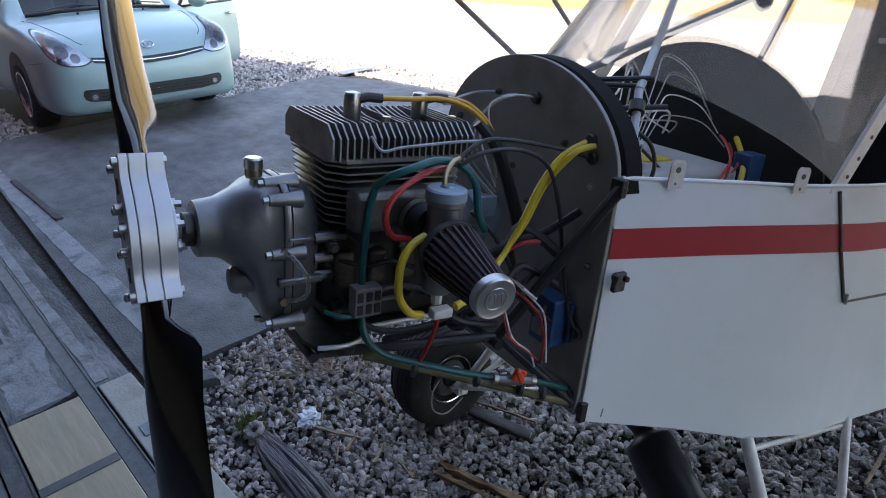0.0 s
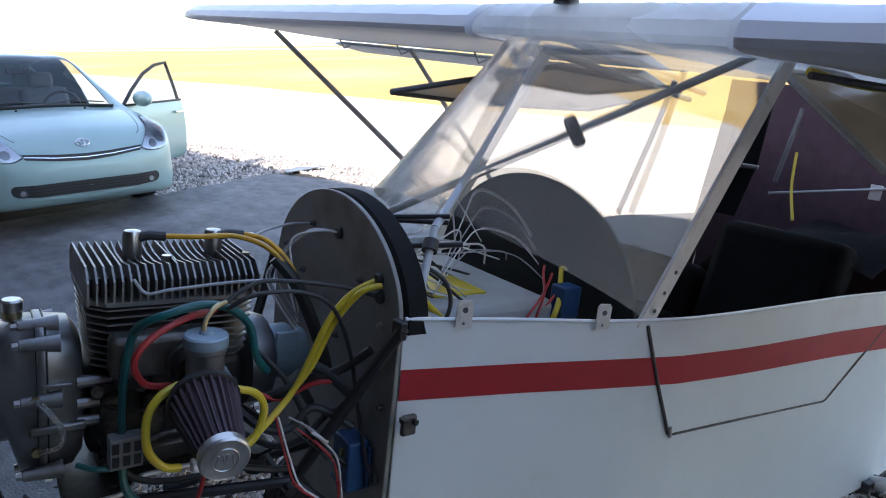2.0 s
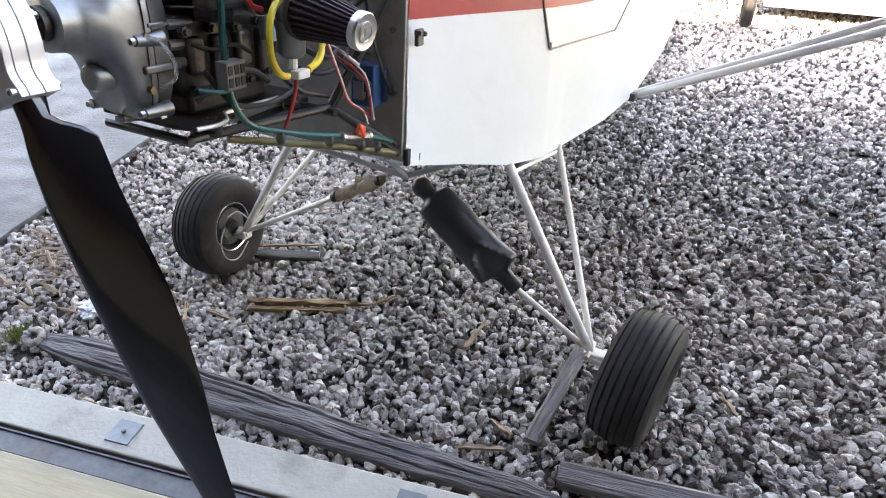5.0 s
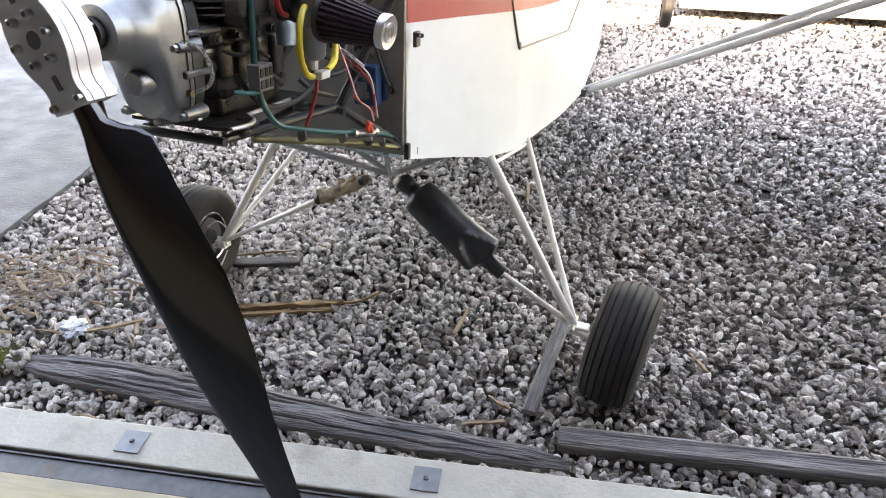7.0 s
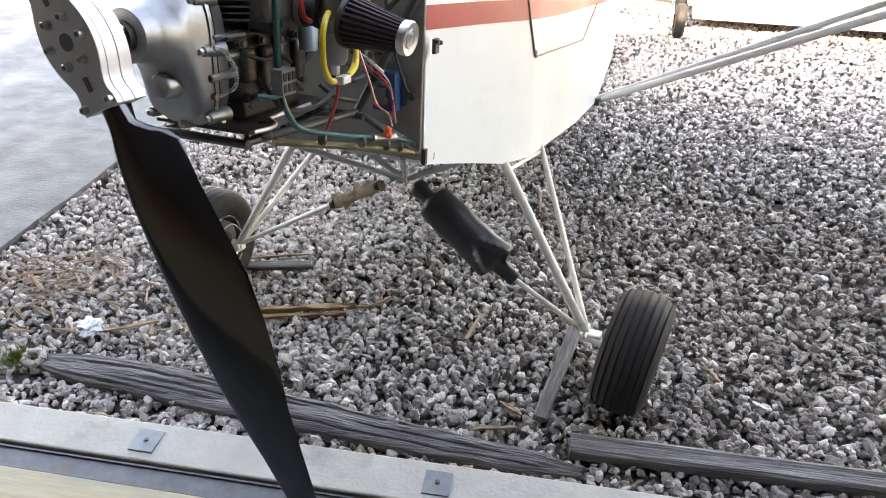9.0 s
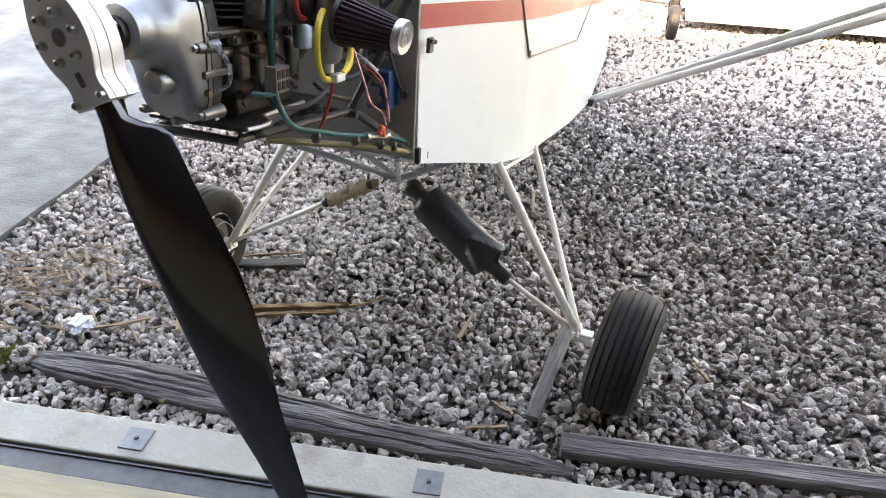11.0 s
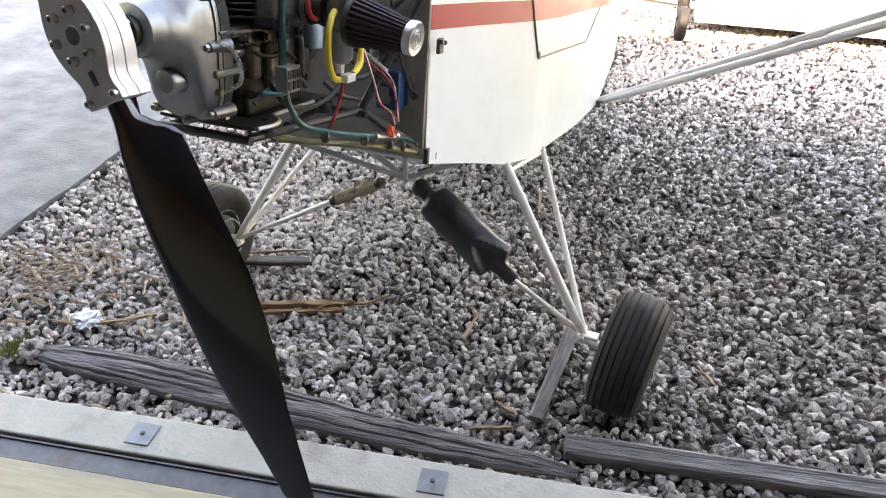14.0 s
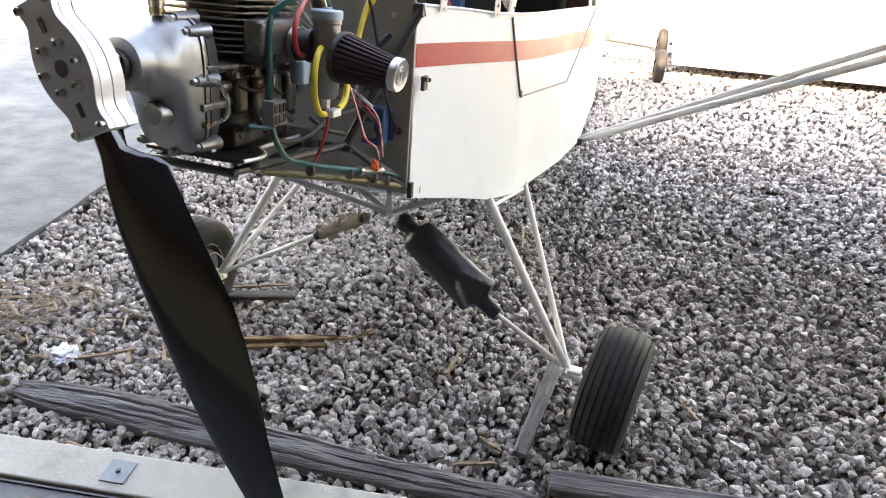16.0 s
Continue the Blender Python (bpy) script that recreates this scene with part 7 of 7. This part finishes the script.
# crumpled wrapper
bm = bmesh.new()
bmesh.ops.create_icosphere(bm, subdivisions=4, radius=0.042)
for v in bm.verts:
    n_ = v.co.normalized()
    k = 1 + 0.55 * noise.noise(n_ * 3.1) + 0.30 * abs(noise.noise(n_ * 7.3)) - 0.25
    v.co = n_ * 0.058 * k
    v.co.z *= 0.55
me = bpy.data.meshes.new("crumpled_wrapper")
bm.to_mesh(me)
bm.free()
me.materials.append(M["foil"])
wr = tagged(new("crumpled_wrapper", me), "crumpled pale blue-white wrapper on the gravel", "wrapper")
wr.matrix_world = HG @ Matrix.Translation((*hg(-0.640, 2.305), 0.048))
# moss tuft
g = Geo()
for i in range(260):
    a, r = rng.uniform(0, 6.28), abs(rng.gauss(0, 0.035))
    p = Vector((math.cos(a) * r * 1.3, math.sin(a) * r, 0))
    g.tube([p, p + Vector((rng.uniform(-0.008, 0.008), rng.uniform(-0.008, 0.008), rng.uniform(0.010, 0.028)))], [0.0022, 0.0008], 4)
tagged(solid("moss_tuft", g, "moss", "small green moss tuft between stones", "moss", HG @ Matrix.Translation((*hg(-0.905, 2.315), 0.022))), kind="stuff")
# flat stone by the asphalt edge
g = Geo()
pts = [(0.16, 0.02), (0.10, 0.065), (-0.02, 0.07), (-0.14, 0.04), (-0.17, -0.01), (-0.06, -0.05), (0.07, -0.045)]
g.loft([[(x * k, y * k, z) for x, y in pts] for z, k in ((0.0, 1.0), (0.03, 1.0), (0.042, 0.9))])
solid("broken_slab", g, "asphalt", "broken flat piece of asphalt at the gravel's edge", "stone", HG @ Matrix.Translation((*hg(-1.28, 2.62), 0.02)) @ Matrix.Rotation(0.5, 4, "Z"))
# pale sheet lying at the shadow's edge
solid("flat_sheet", Geo().prism([(0, 0, 0), (0.14, 0.62, 0.02), (-0.22, 0.40, 0), (-0.25, 0.10, 0)], (0, 0, 0.006)), "zinc", "thin grey sheet lying flat on the ground", "sheet", HG @ Matrix.Translation((-8.5, 5.78, 0.03)))

# ---- things farther off ----
tr = thing("white_trailer", "low white trailer with a small wheel on gravel", "trailer", HG @ Matrix.Translation((0.74, 5.80, 0)) @ Matrix.Rotation(radians(-8), 4, "Z"))
part("bed", Geo().box((2.1, 0.85, 0.33), (4.0, 1.2, 0.44)), "trim_white", tr, "white trailer side", 0.02)
part("chassis", Geo().box((2.1, 0.30, 0.25), (4.1, 0.06, 0.04)), "tube_grey", tr)
part("hitch", Geo().tube([(-0.1, 0.4, 0.24), (-0.55, 0.45, 0.26)], 0.03, 8), "rail", tr)
part("hitch_head", Geo().box((-0.58, 0.45, 0.30), (0.10, 0.08, 0.12)), "rail", tr, "", 0.01)
for y in (0.0, 0.95):
    w_ = part("wheel", Geo().lathe((-0.05, y, 0.15), (1, 0.08, 0), [(0, 0.06), (0.03, 0.07), (0.06, 0.07), (0.08, 0.06)], 20), "rail", tr)
    part("tyre", Geo().lathe((-0.06, y, 0.15), (1, 0.08, 0), [(0.0, 0.075), (0.005, 0.13), (0.025, 0.152), (0.075, 0.152), (0.095, 0.13), (0.10, 0.075)], 24, caps=False), "rubber", w_)

van = thing("white_van", "white van parked on the far track", "van", HG @ Matrix.Translation((-104.0, 3.6, 0.0)) @ Matrix.Rotation(radians(75), 4, "Z"))
part("body", Geo().loft([[(x, y * k, z) for x, z in ((-2.3, 0.35), (2.3, 0.35), (2.35, 0.95), (1.55, 1.10), (0.9, 1.75), (-2.2, 1.8), (-2.35, 1.0))] for y, k in ((-0.85, 1.0), (-0.84, 1.0), (0.84, 1.0), (0.85, 1.0))]), "trim_white", van, "", 0.06)
part("windscreen", Geo().prism([(1.53, -0.72, 1.13), (1.53, 0.72, 1.13), (0.97, 0.66, 1.70), (0.97, -0.66, 1.70)], (0.012, 0, 0.010)), "car_dark", van)
for sgn in (1, -1):
    part("side_window", Geo().prism([(1.2, 0.852 * sgn, 1.15), (0.85, 0.852 * sgn, 1.62), (-0.4, 0.852 * sgn, 1.62), (-0.4, 0.852 * sgn, 1.15)], (0, 0.006 * sgn, 0)), "car_dark", van)
    for x in (1.5, -1.5):
        w_ = part("wheel", Geo().lathe((x, 0.70 * sgn, 0.33), (0, sgn, 0), [(0, 0.2), (0.17, 0.2), (0.17, 0.0)], 20), "lamp_in", van)
        part("tyre", Geo().lathe((x, 0.68 * sgn, 0.33), (0, sgn, 0), [(0.0, 0.2), (0.0, 0.32), (0.03, 0.33), (0.17, 0.33), (0.19, 0.31), (0.19, 0.2)], 26, caps=False), "rubber", w_)
    part("bumper", Geo().box((2.36 * sgn, 0, 0.45), (0.08, 1.6, 0.16)), "car_dark", van, "", 0.02)

# tree line and sheds on the horizon
rngn = np.random.default_rng(9)
V0, F0 = ico(1)
Vs, Fs, n = [], [], 0
for x in np.arange(-700, 320, 4.5):
    if math.sin(x * 0.013) + math.sin(x * 0.041 + 1) < -0.9:
        continue
    hgt = rngn.uniform(3.0, 8.5) * (1.2 if -560 < x < -330 else 0.9)
    for k in range(11):
        c = np.array([x + rngn.normal() * 3.0, 620 + rngn.normal() * 7, rngn.uniform(0.2, 0.95) * hgt])
        w = V0 * (rngn.uniform(0.8, 2.0, 3) * (1.3 - c[2] / hgt * 0.7)) * (1 + 0.3 * rngn.normal(size=(len(V0), 1))) + c
        Vs.append(w)
        Fs.append(F0 + n)
        n += len(w)
me = fast_mesh("far_trees", np.concatenate(Vs), np.concatenate(Fs))
me.materials.append(M["leaf"])
ft = tagged(new("far_trees", me), "low hazy line of trees on the horizon", "trees", kind="stuff")
ft.matrix_world = HG


def shed(a, b, l, w, h):
    sh = thing("far_shed", "pale low farm shed on the horizon", "shed", HG @ Matrix.Translation((a, b, 0)), "sheds on the horizon")
    part("wall", Geo().box((0, 0, h / 2), (l, w, h)), "trim_white", sh)
    part("roof", Geo().loft([[(-l / 2 - 0.5, -w / 2 - 0.5, h), (-l / 2 - 0.5, 0, h * 1.45), (-l / 2 - 0.5, w / 2 + 0.5, h)], [(l / 2 + 0.5, -w / 2 - 0.5, h), (l / 2 + 0.5, 0, h * 1.45), (l / 2 + 0.5, w / 2 + 0.5, h)]]), "zinc", sh)
    part("door", Geo().box((0, -w / 2 - 0.03, h * 0.4), (l * 0.18, 0.06, h * 0.8)), "car_dark", sh)


for q in ((-470, 520, 26, 12, 4.5), (-405, 545, 18, 10, 4.0), (-300, 560, 34, 14, 5.0)):
    shed(*q)
